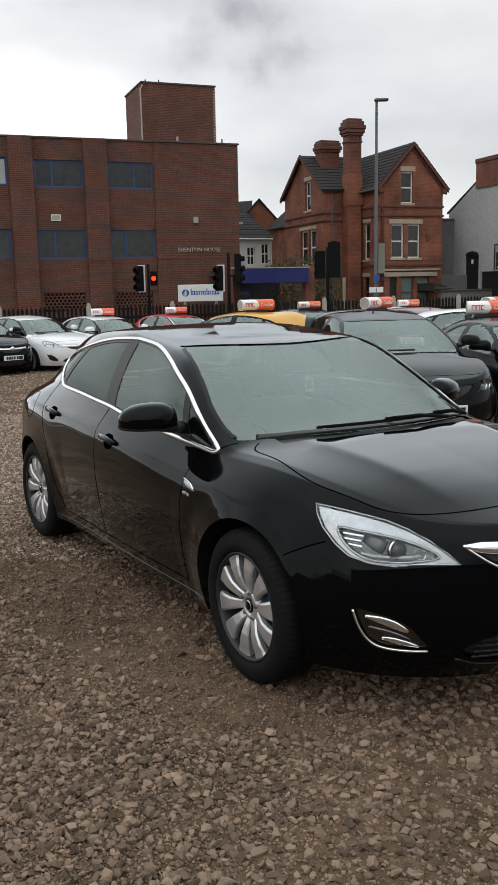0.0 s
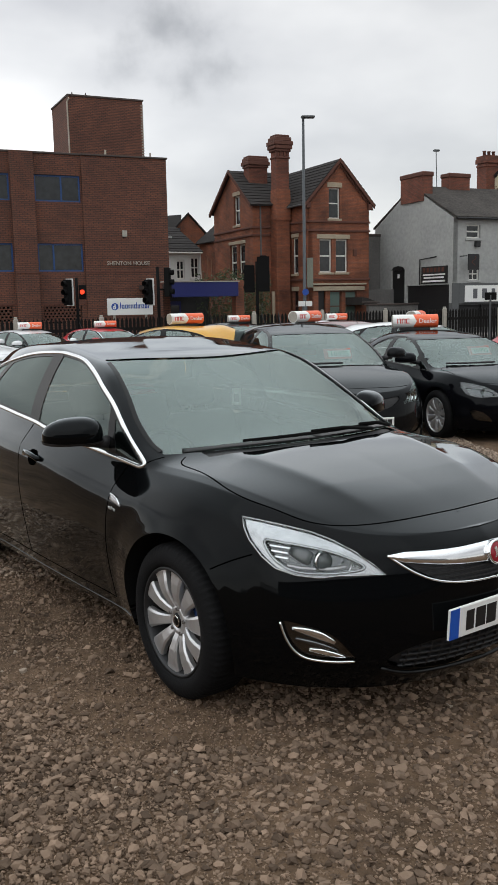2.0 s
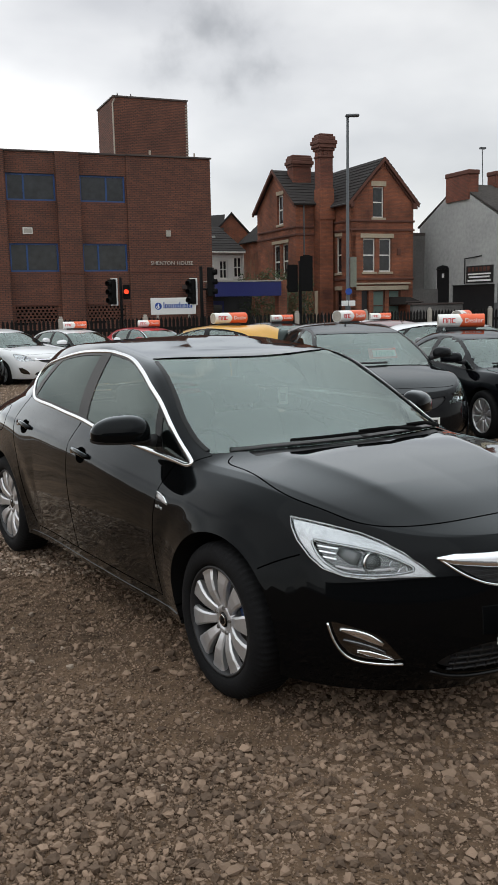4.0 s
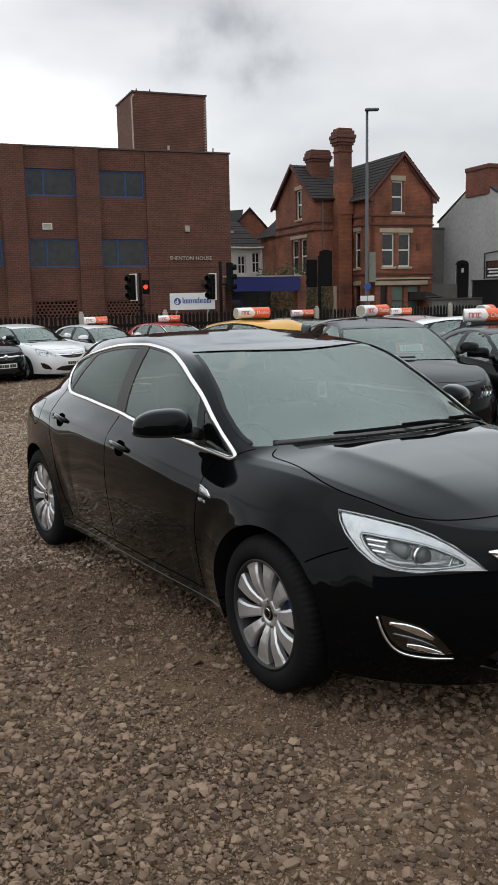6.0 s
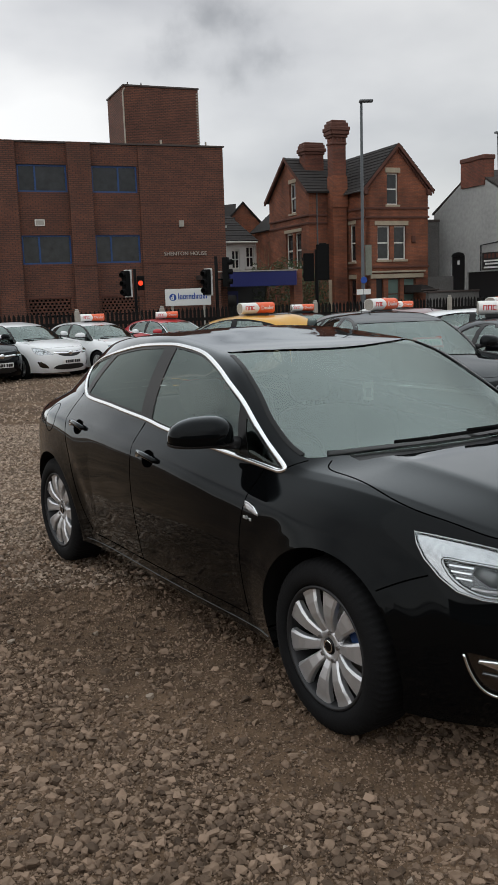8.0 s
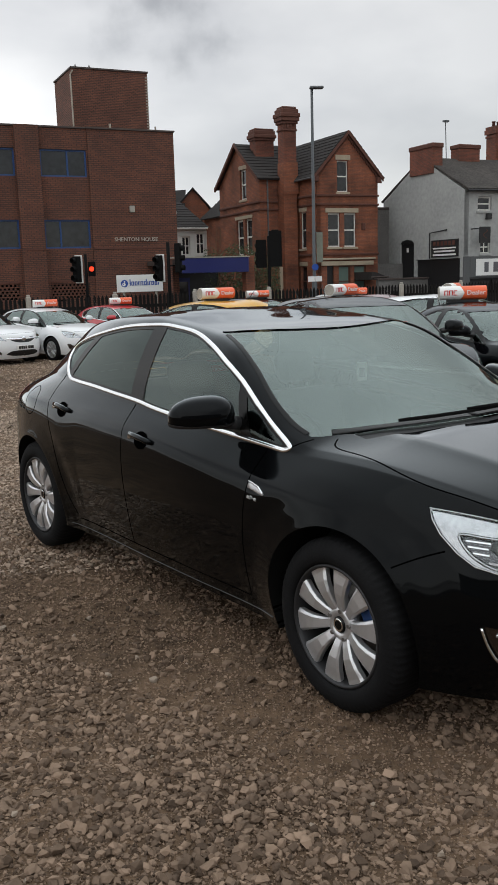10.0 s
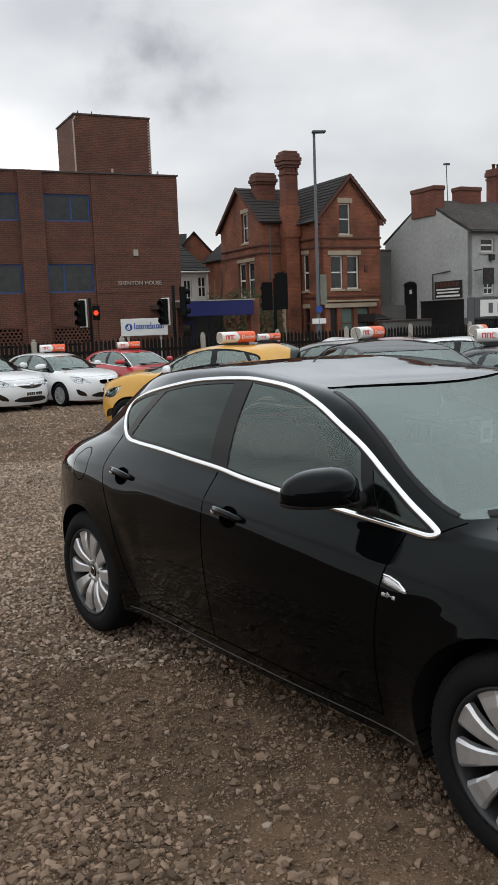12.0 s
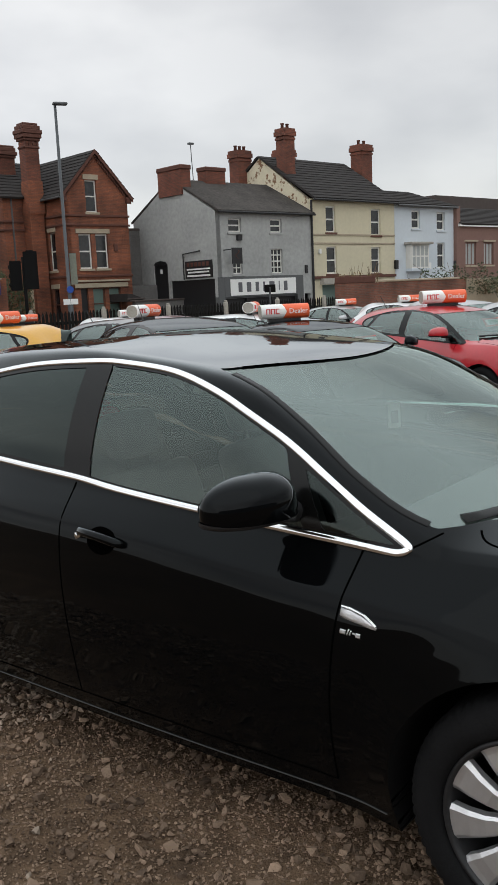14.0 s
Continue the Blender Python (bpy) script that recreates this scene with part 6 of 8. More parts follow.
    mouth_line = rounded(spec.get("mouth", [(p[0] * k, p[1] * sz) for p in ((-.42, .708), (-.2, .700), (0, .698), (.2, .700), (.42, .708), (.33, .635), (.2, .592), (0, .578), (-.2, .592), (-.33, .635))]), 6)
    def mouth(x, y, z, a, r):
        return np.maximum(signed(mouth_line, a, z), 1.4 * sx - x)
    intake_line = rounded(spec.get("intake", [(p[0] * k, p[1] * sz) for p in ((-.45, .33), (-.3, .385), (0, .392), (.3, .385), (.45, .33), (.40, .285), (.2, .262), (0, .258), (-.2, .262), (-.40, .285))]), 6)
    def intake(x, y, z, a, r):
        return np.maximum(signed(intake_line, a, z), 1.4 * sx - x)
    tail_line = rounded([(p[0] * k, p[1] * sz) for p in ((4.42, .96), (4.62, 1.0), (4.95, .99), (4.95, .86), (4.65, .80), (4.50, .86))], 6)
    def tail(x, y, z, a, r):
        return np.maximum(signed(tail_line, a, z), x + 1.2 * sx)
    bonnet_line = [(p[0] * sx, p[1] * sy) for p in ((1.315, -.1), (1.315, .0), (1.275, .4), (1.205, .56), (1.115, .640), (1.25, .693), (1.45, .708), (1.62, .68), (1.78, .635), (1.90, .585), (1.98, .51), (2.035, .40), (2.075, .2), (2.09, 0), (2.09, -.1))]
    def bonnet(x, y, z, a, r):
        return np.maximum(signed(bonnet_line, x, y), np.where(r < rows_top + rows_side + 2, -1, 0.05))
    def slanted(points):
        def f(x, y, z, a, r):
            return np.maximum(signed(points, x, z), np.where(r > upper + 6, -1, 0.05))
        return f
    rear_door = slanted([(-.202 * sx, .95 * sz), (-.195 * sx, .6 * sz), (-.198 * sx, .285 * sz), (-.80 * sx, .285 * sz), (-.90 * sx, .42 * sz), (-1.0 * sx, .66 * sz), (-1.08 * sx, .82 * sz), (-1.13 * sx, 1.0 * sz), (-1.14 * sx, 1.11 * sz), (-.7 * sx, 1.10 * sz), (-.21 * sx, 1.06 * sz)])
    front_door = slanted([(-.204 * sx, 1.06 * sz), (-.188 * sx, .6 * sz), (-.192 * sx, .285 * sz), (.80 * sx, .285 * sz), (.815 * sx, .6 * sz), (.835 * sx, .80 * sz), (.86 * sx, .98 * sz), (.3 * sx, 1.0 * sz)])
    order = [("rear_door", rear_door), ("front_door", front_door), ("window", window), ("front_pane", front_pane), ("front_quarter", front_quarter), ("rear_pane", rear_pane),
             ("rear_quarter", rear_quarter), ("scuttle", scuttle), ("screen", screen), ("bonnet", bonnet), ("rear_screen", rear_screen), ("arch", arch), ("lamp", lamp), ("lamp_bay", lamp_bay), ("fog", fog), ("mouth", mouth),
             ("intake", intake), ("tail", tail)]
    if spec.get("no_fog"):
        order = [o for o in order if o[0] != "fog"]
    return order, dlo


def mirror_pod(parent, x, y, z, side, paint, s=1.0):
    """Door mirror: painted cap over a flat matte base, on a short neck."""
    place = Matrix.Translation((x, side * (y + 0.145), z + 0.055)) @ Matrix.Diagonal((s, side * s, s, 1)) @ Matrix.Rotation(radians(20), 4, "Z")
    def shape(grow):
        bm = bmesh.new()
        bmesh.ops.create_uvsphere(bm, u_segments=32, v_segments=24, radius=1)
        for v in bm.verts:
            q = v.co
            taper = 1.0 - 0.14 * q.y
            cx = (0.095 * q.x if q.x > 0 else 0.04 * q.x) * taper
            zz = 0.088 * abs(q.z) ** 0.80 if q.z > 0 else -0.044 * abs(q.z) ** 0.30
            v.co = Vector((cx * grow, 0.140 * grow * math.copysign(abs(q.y) ** 0.8, q.y), zz * (taper if q.z > 0 else 1.0)))
        return bm
    bm = shape(1.0)
    bmesh.ops.transform(bm, matrix=place, verts=bm.verts)
    bmesh.ops.recalc_face_normals(bm, faces=bm.faces)
    pod = part("door_mirror", bm, paint, parent, smooth=True)
    bm = shape(1.02)
    bmesh.ops.bisect_plane(bm, geom=bm.verts[:] + bm.edges[:] + bm.faces[:], plane_co=(0, 0, -0.016), plane_no=(0.10, 0, 1), clear_outer=True)
    bmesh.ops.transform(bm, matrix=place, verts=bm.verts)
    bmesh.ops.recalc_face_normals(bm, faces=bm.faces)
    part("mirror_base", bm, M_PLASTIC, pod, smooth=True)
    neck = tube([(x - 0.005, side * (y + 0.075), z + 0.030), (x + 0.03, side * (y + 0.02), z + 0.018), (x + 0.045, side * (y - 0.035), z + 0.012)], [0.034, 0.030, 0.032], 12)
    part("mirror_neck", neck, M_PLASTIC, pod, smooth=True)
    gl = lathe([(0.0, 0.0), (1.0, 0.0)], "x", 24)
    bmesh.ops.transform(gl, matrix=Matrix.Translation((x - 0.032, side * (y + 0.145), z + 0.062)) @ Matrix.Rotation(side * radians(20), 4, "Z") @ Matrix.Translation((-0.010, 0, 0)) @ Matrix.Diagonal((1, 0.112 * s, 0.050 * s, 1)), verts=gl.verts)
    part("mirror_glass", gl, M_CHROME, pod)
    return pod


def build_car(name, label, spec, paint, m, columns=120, rows=(14, 12, 22), wheel=None, group="cars in the yard", front="bar", rim_turn=0.0):
    """A whole car with panels, panes, lamps and wheels, nose along local +x."""
    sx, sy, sz = spec.get("scale", (1, 1, 1))
    car = thing(name, label, "car", m, group)
    P, G = skin(spec, columns, *rows)
    order, dlo = car_regions(spec, rows[0], rows[1])
    ids = {n: i + 1 for i, (n, _) in enumerate(order)}
    data = split_skin(P, G, [f for _, f in order])
    find = Finder(data)
    both = (1, -1)
    panel("body_shell", data, [0], paint, car, both)
    panel("bonnet", data, [ids["bonnet"]], paint, car, both)
    for s in both:
        panel("front_door", data, [ids["front_door"]], paint, car, (s,))
        panel("rear_door", data, [ids["rear_door"]], paint, car, (s,))
        panel("window_frame", data, [ids["window"]], M_GLOSSBLACK, car, (s,), -0.002)
        panel("side_window", data, [ids["front_pane"]], spec.get("glass", M_BGGLASS), car, (s,), -0.005)
        panel("quarter_window", data, [ids["front_quarter"]], M_QUARTER, car, (s,), -0.005)
        panel("rear_side_window", data, [ids["rear_pane"], ids["rear_quarter"]], spec.get("rear_glass", spec.get("glass", M_BGGLASS)), car, (s,), -0.005)
        panel("headlight", data, [ids["lamp"], ids["lamp_bay"]], M_LAMPGLASS, car, (s,), -0.001)
        panel("headlight_reflector", data, [ids["lamp"]], spec.get("reflector", M_LAMPSILVER), car, (s,), -0.014)
        panel("lamp_bay", data, [ids["lamp_bay"]], spec.get("bay", M_LAMPSILVER), car, (s,), -0.03)
        panel("tail_light", data, [ids["tail"]], M_REDLENS, car, (s,), 0.002)
        for fore in (1, -1):
            rim_strip("wheel_arch", data, [ids["arch"]], 0.26, M_LINERSHADE, car, s, fore=fore)
        if "fog" in ids:
            panel("fog_light", data, [ids["fog"]], M_FOGBAY, car, (s,), -0.012)
    panel("scuttle_panel", data, [ids["scuttle"]], M_PLASTIC, car, both, -0.012)
    panel("windscreen", data, [ids["screen"]], spec.get("screen_glass", M_BGGLASS), car, both, -0.004)
    panel("rear_window", data, [ids["rear_screen"]], M_PRIVACY, car, both, -0.004)
    panel("front_grille", data, [ids["mouth"]], M_PLASTIC, car, both, -0.012)
    panel("lower_grille", data, [ids["intake"]], M_PLASTIC, car, both, -0.02)
    if wheel:
        tyre, rim, back, spoke, spokes = wheel
    for x, _ in spec["wheels"] if wheel else ():
        for s in both:
            w = link_mesh("wheel", rim, None, car)
            w.matrix_basis = pose(x, s * (0.775 * sy + 0.0), 0.315) @ (Matrix.Identity(4) if s < 0 else Matrix.Rotation(math.pi, 4, "Z")) @ Matrix.Rotation(rim_turn + x, 4, "Y")
            link_mesh("tyre", tyre, None, w)
            # dark disc that paints the shade between the spokes
            link_mesh("wheel_shade", back, None, w)
            for k in range(spokes):
                link_mesh("spoke", spoke, None, w).matrix_basis = Matrix.Rotation(2 * math.pi * k / spokes, 4, "Y")
    interior(car, sz, sx)
    pan = []
    for x, y, _ in spec["sill"]:
        y = min(y * .93, .62) if any(abs(x - cx) < .45 for cx, _ in spec["wheels"]) else y * .93
        pan.append((x * .955, y))
    part("underbody", prism(pan + [(x, -y) for x, y in pan[-2:0:-1]], .175, .20, plane="xy"), M_LINERSHADE, car)
    return car, data, ids, find


# ---- the near car ----
NEAR = pose(0.011, 5.064, 0.0, 0, 0, -58.7)


def near_relief(P):
    """Pressed lines of the near car: shoulder crease, flared arches, tucked-in lower doors and two bonnet ridges."""
    x, y, z = P[..., 0], P[..., 1], P[..., 2]
    flank = np.clip((y - .60) / .15, 0, 1) * np.clip((1.02 - z) / .10, 0, 1)
    crease = np.interp(x, (-1.75, -1.3, -.9, 0, .85, 1.25, 1.7), (.93, .93, .915, .868, .803, .765, .72))
    fade = np.clip((x + 1.85) / .4, 0, 1) * np.clip((1.55 - x) / .45, 0, 1)
    q = z - crease
    tail = np.where(q > 0, .042, .13)
    ridge = .0155 * np.exp(-(np.sqrt((q / tail) ** 2 + .06) - .245)) * fade
    ridge += .0004 * (np.sin(9.0 * x + 14 * z) + np.sin(17.0 * x - 23 * z + 1.0) * .6 + np.sin(31 * z + 5 * x) * .5)
    ridge -= .020 * np.clip((crease - .05 - z) / .40, 0, 1) * np.clip((.98 - np.abs(x)) / .25, 0, 1)
    for cx, cz in ((1.3425, .325), (-1.3425, .325)):
        d = np.hypot(x - cx, z - cz)
        ridge += (.004 * np.exp(-((d - .362) / .03) ** 2) - .006 * np.exp(-((d - .50) / .07) ** 2)) * np.clip((.86 - z) / .14, 0, 1)
    P[..., 1] = y + ridge * flank
    along = np.clip((x - 1.10) / .25, 0, 1) * np.clip((2.06 - x) / .30, 0, 1)
    line = np.interp(x, (1.1, 1.5, 2.1), (.50, .43, .30))
    off = y - line
    top = along * np.clip((44 - np.arange(P.shape[1])) / 10, 0, 1)[None, :]
    P[..., 2] = z + .014 * np.exp(-np.sqrt((off / np.where(off > 0, .075, .16)) ** 2 + .04) + .2) * top
    return P


NEAR_RISE = [(x, v + .020 * min(max((.75 - x) / .35, 0), 1) * min(max((x + 1.5) / .3, 0), 1)) for x, v in HATCH["rise"] if x > -1.35] + [(-1.4, .195), (-1.6, .085), (-1.75, .015), (-1.9, 0), (-2.1, 0)]
NEAR_INSET = [(x, v + .010 * min(max((.75 - x) / .35, 0), 1) * min(max((x + 1.5) / .3, 0), 1) + .020 * (.7 < x < 1.2)) for x, v in HATCH["inset"]]
NEAR_RISE = [(x, v + .034 * min(max((x - .1) / .25, 0), 1) * min(max((1.12 - x) / .15, 0), 1)) for x, v in NEAR_RISE]
NEAR_CROWN = [(x, z + .006 * (-.9 < x < .35) + .012 * (.25 < x < .95)) for x, z in HATCH["crown"] if x > -1.3] + [(-1.46, 1.345), (-1.60, 1.262), (-1.74, 1.10), (-1.84, 1.005), (-1.95, .97), (-2.08, .945)]
NEAR_BELT = [q for q in HATCH["belt"] if q[0] > -1.0] + [(-1.35, .712, 1.052), (-1.68, .605, 1.005), (-1.92, .43, .958), (-2.02, 0, .945)]
NEAR_SPEC = dict(HATCH, belt=NEAR_BELT, rise=NEAR_RISE, inset=NEAR_INSET, crown=NEAR_CROWN, screen_glass=M_SCREEN, glass=M_GLASS, rear_glass=M_PRIVACY, relief=near_relief, bay=M_LAMPBAY, wheels=((1.3425, .374), (-1.3425, .368)))
near, ndata, nids, nfind = build_car("hatchback_car", "glossy black five-door hatchback with chrome window trim", NEAR_SPEC, M_BLACK, NEAR, 400, (34, 26, 72), None, "cars in the yard")


def on_skin(points, where, side, up=0.0):
    """Points of two coordinates laid on the near car's skin, on one side."""
    P, N = [], []
    for a, b in points:
        p, n = where(a, b, up)
        P.append((p[0], p[1] * side, p[2]))
        N.append((n[0], n[1] * side, n[2]))
    return P, N


def open_line(points, n=10):
    """A smooth open line through the points."""
    p = np.asarray(points, float)
    t = np.concatenate([[0], np.cumsum(np.linalg.norm(np.diff(p, axis=0), axis=1))])
    return spline(t, p, np.linspace(0, t[-1], n * (len(p) - 1) + 1))


def seam(name, line, where, side, width=0.0055, material=M_SEAM, proud=0.0012, closed=False, parent=near):
    P, N = on_skin(line, where, side)
    return part(name, ribbon(P, N, width, proud, closed), material, parent)


DLO = rounded(HATCH["dlo"], 8)
BONNET_EDGE = [(1.115, .640), (1.135, .672), (1.25, .693), (1.45, .708), (1.64, .708), (1.79, .655), (1.90, .60), (1.97, .525), (2.025, .41), (2.065, .2), (2.075, 0)]
for s in (1, -1):
    P, N = on_skin(DLO if s < 0 else [q for q in DLO if q[1] < 1.06], nfind.side, s, 0.0)
    part("window_trim", ribbon(P, N, 0.021, 0.006, s < 0), M_CHROME, near, "bright chrome strip round the side windows", smooth=True)
    seam("door_gap", open_line([(.862, .93), (.838, .80), (.815, .6), (.80, .40), (.80, .285)]), nfind.side, s)
    seam("door_gap", open_line([(-.205, .985), (-.192, .8), (-.190, .6), (-.195, .285)]), nfind.side, s)
    seam("door_gap", open_line([(-1.115, 1.062), (-1.115, .96), (-1.07, .82), (-.99, .66), (-.90, .42), (-.84, .30)]), nfind.side, s)
    seam("sill_gap", open_line([(.80, .283), (.3, .283), (-.3, .283), (-.81, .283)]), nfind.side, s)
    # added thin strip: the sill's reflected highlight painted as a grey line
    seam("sill_edge", open_line([(.95, .235), (.4, .232), (-.2, .232), (-.93, .235)]), nfind.side, s, 0.003, M_SILLGLINT, 0.003)
    seam("bonnet_gap", open_line(BONNET_EDGE), nfind.top, s, 0.006)
    seam("bumper_gap", open_line([(1.77, .690), (1.70, .660), (1.61, .612)]), nfind.side, s)
    seam("wing_gap", open_line([(.985, .925), (1.04, .955)]), nfind.side, s)
    th = np.linspace(0, 2 * math.pi, 40, endpoint=False)
    if s < 0:
        seam("fuel_flap_gap", [(-1.375 + .085 * math.cos(a), .90 + .08 * math.sin(a)) for a in th], nfind.side, s, 0.005, closed=True)
    # pillar joint and screen edge rubber
    seam("roof_gap", [(.405 - .52 * y * y, y) for y in np.linspace(0, .50, 14)], nfind.top, s, 0.0055)
    edge_x = np.linspace(.30, 1.0, 20)
    edge_y = np.interp(edge_x, *zip(*sorted((q[0], q[1]) for q in HATCH["belt"]))) * ease(NEAR_INSET, edge_x) - .048
    seam("screen_edge", list(zip(edge_x, edge_y)), nfind.top, s, 0.022, M_GLOSSBLACK, 0.003)
    # door handles; the dark of their finger bowls is painted as black discs
    for hx, hz in ((-.005, .843), (-.905, .898)):
        p, n = nfind.side(hx, hz - .004)
        bowl = lathe([(0.0, 0.004), (0.6, 0.0035), (0.93, 0.002), (1.0, 0.0)], "z", 28)
        up = Vector((n[0], n[1], n[2]))
        m = Matrix.Translation(p) @ up.to_track_quat("Z", "X").to_matrix().to_4x4()
        q = m.to_3x3()
        ax = Vector((1, 0, 0))
        ax = (ax - up * ax.dot(up)).normalized()
        ay = up.cross(ax)
        rot = Matrix((ax, ay, up)).transposed().to_4x4()
        m = Matrix.Translation(p) @ rot
        bmesh.ops.transform(bowl, matrix=Matrix.Diagonal((1, s, 1, 1)) @ m @ Matrix.Diagonal((0.062, 0.043, 1, 1)), verts=bowl.verts)
        bmesh.ops.recalc_face_normals(bowl, faces=bowl.faces)
        # no hollow here: the bowl's darkness is put into the disc's colour
        part("handle_bowl_shade", bowl, M_SEAM, near, smooth=True)
        pts = [(hx - .095, hz + .010), (hx - .08, hz + .012), (hx - .03, hz + .009), (hx + .03, hz + .004), (hx + .085, hz - .004), (hx + .10, hz - .007)]
        P, N = on_skin(pts, nfind.side, s)
        lift = [0.006, 0.018, 0.022, 0.022, 0.016, 0.004]
        P = [Vector(a) + Vector(b) * l for a, b, l in zip(P, N, lift)]
        handle = part("door_handle", ribbon(P, N, [.022, .026, .026, .026, .024, .018], 0.011), M_BLACK, near, smooth=True)
        p, n = nfind.side(hx - .090, hz + .004)
        part("lock_barrel", tube([(p[0], s * p[1], p[2]), (p[0] + n[0] * .02, s * (p[1] + n[1] * .02), p[2])], 0.010, 12), M_CHROME, handle, smooth=True)
    # side repeater and script below it
    P, N = on_skin([(.842, .768), (.862, .766), (.895, .759), (.925, .750), (.945, .744)], nfind.side, s)
    rep = part("side_indicator", ribbon(P, N, [.024, .027, .024, .016, .007], 0.004), M_LENS, near, "clear chrome-edged side indicator lens", smooth=True)
    P, N = on_skin([(.845, .783), (.87, .781), (.91, .771), (.946, .750)], nfind.side, s, 0.003)
    part("indicator_rim", ribbon(P, N, .006, 0.005), M_CHROME, rep)
    for a, b, w, h in ((.845, .722, .016, .012), (.866, .723, .003, .018), (.873, .722, .003, .014), (.880, .722, .008, .004), (.890, .719, .013, .012)):
        P, N = on_skin([(a, b), (a + w, b - .001)], nfind.side, s)
        part("trim_script_stroke", ribbon(P, N, h, 0.003), M_SATIN, near)
    mirror_pod(near, .600, .785, .968 if s < 0 else .955, s, M_BLACK, 1.0)
    # fog lamp: chrome hockey-stick edge, clear lens and reflector bowls
    fz = open_line([(.862, .462), (.85, .43), (.825, .385), (.775, .338), (.70, .320), (.64, .317), (.575, .320)], 6)
    girth_place = nfind.girth
    P, N = on_skin(fz, girth_place, s)
    part("fog_lamp_trim", ribbon(P, N, 0.009, 0.005), M_CHROME, near, smooth=True)
    for pts, w, mt in ((((.815, .441), (.76, .432), (.70, .414), (.655, .392)), (.012, .030, .034, .018), M_CHROME), (((.800, .402), (.75, .392), (.69, .377), (.64, .360)), (.008, .016, .016, .008), M_LAMPBAY),
                       (((.745, .362), (.70, .354), (.66, .345), (.61, .334)), (.012, .024, .022, .008), M_CHROME)):
        P, N = on_skin(open_line(pts, 4), girth_place, s, -.010)
        part("fog_reflector", ribbon(P, N, list(np.interp(np.linspace(0, 1, len(P)), np.linspace(0, 1, 4), w)), .007), mt, near, smooth=True)
    # headlamp: outer box, projector dome with its ring, inner bowl
    for a, z, r, kind in ((.705, .688, .038, "dome"), (.628, .677, .024, "bowl"), (.590, .668, .012, "bowl")):
        p, n = girth_place(a, z, -0.028)
        way = Matrix.Diagonal((1, s, 1, 1)) @ Matrix.Translation(p) @ Vector((0.95, n[1] * 0.3, 0.1)).normalized().to_track_quat("Z", "Y").to_matrix().to_4x4()
        if kind == "dome":
            bowl = lathe([(0.0, 0.022), (r * 0.4, 0.020), (r * 0.7, 0.013), (r * 0.92, 0.0), (r * 0.92, -0.012)], "z", 28)
            bmesh.ops.transform(bowl, matrix=way, verts=bowl.verts)
            part("projector_lens", bowl, M_DOME, near, smooth=True)
            bowl = lathe([(r * 0.92, 0.004), (r * 1.0, 0.010), (r * 1.12, 0.006), (r * 1.12, -0.012)], "z", 28)
        else:
            bowl = lathe([(0.0, -0.010), (r * 0.35, -0.010), (r * 0.38, 0.004), (r * 0.5, -0.006), (r * 0.95, 0.008), (r, 0.016), (r * 1.08, 0.014)], "z", 24)
        bmesh.ops.transform(bowl, matrix=way, verts=bowl.verts)
        part("headlamp_bowl", bowl, M_CHROME, near, smooth=True)
    for a0, a1, z0, z1 in ((.935, .850, .732, .728), (.925, .855, .714, .710), (.905, .850, .695, .691)):
        P, N = on_skin([(a0 + (a1 - a0) * f, z0 + (z1 - z0) * f) for f in np.linspace(0, 1, 5)], girth_place, s, -.026)
        part("lamp_facet", ribbon(P, N, .009, .008), M_CHROME, near)
    P, N = on_skin([(.845, .722), (.815, .712), (.785, .702), (.76, .694)], girth_place, s, -.020)
    part("lamp_shroud", ribbon(P, N, [.030, .046, .056, .050], .012), M_DARKALLOY, near, smooth=True)
    P, N = on_skin([(a, z) for a, z in ((.85, .668), (.80, .662), (.74, .661), (.68, .663), (.62, .670))], girth_place, s, -.022)
    part("lamp_facet", ribbon(P, N, .012, .006), M_LENS, near)
    ring = rounded(BAY_EDGE, 4)
    P, N = on_skin(ring, nfind.girth, s, -.014)
    part("lamp_rim", ribbon(P, N, .011, .006, True), M_LAMPSILVER, near, smooth=True)
    edge = [(.775 + (a - .775) * .985, .715 + (z - .715) * .96) for a, z in LAMP_EDGE]
    P, N = on_skin(edge, nfind.girth, s, -.003)
    part("lamp_edge", ribbon(P, N, .005, .004, True), M_LAMPSILVER, near, smooth=True)
    # grille: winged chrome bar and slim lower rim
    bar = open_line([(.425, .700), (.36, .694), (.25, .684), (.14, .678), (.0, .676)], 6)
    P, N = on_skin(bar, nfind.front, s)
    part("grille_bar", ribbon(P, N, list(np.interp(np.linspace(0, 1, len(P)), (0, .12, .5, 1), (.012, .040, .058, .078))), 0.014), M_CHROME, near, "wide chrome grille wing", smooth=True)
    rim = open_line([(.425, .703), (.37, .655), (.30, .615), (.20, .590), (.10, .581), (0, .579)], 6)
    P, N = on_skin(rim, nfind.front, s)
    part("grille_rim", ribbon(P, N, .010, 0.010), M_CHROME, near, smooth=True)
    lip = open_line([(.46, .285), (.40, .262), (.25, .246), (.10, .242), (0, .242)], 5)
    P, N = on_skin(lip, nfind.front, s)
    part("lower_lip", ribbon(P, N, .016, 0.008), M_GLOSSBLACK, near, smooth=True)
    # honeycomb slats of the two openings
    for z, yy in ((.648, .36), (.630, .33), (.612, .29), (.595, .22)):
        P, N = on_skin([(y, z) for y in np.linspace(0, yy, 9)], nfind.front, s, -0.006)
        part("grille_slat", ribbon(P, N, .007, 0.006), M_PLASTIC, near)
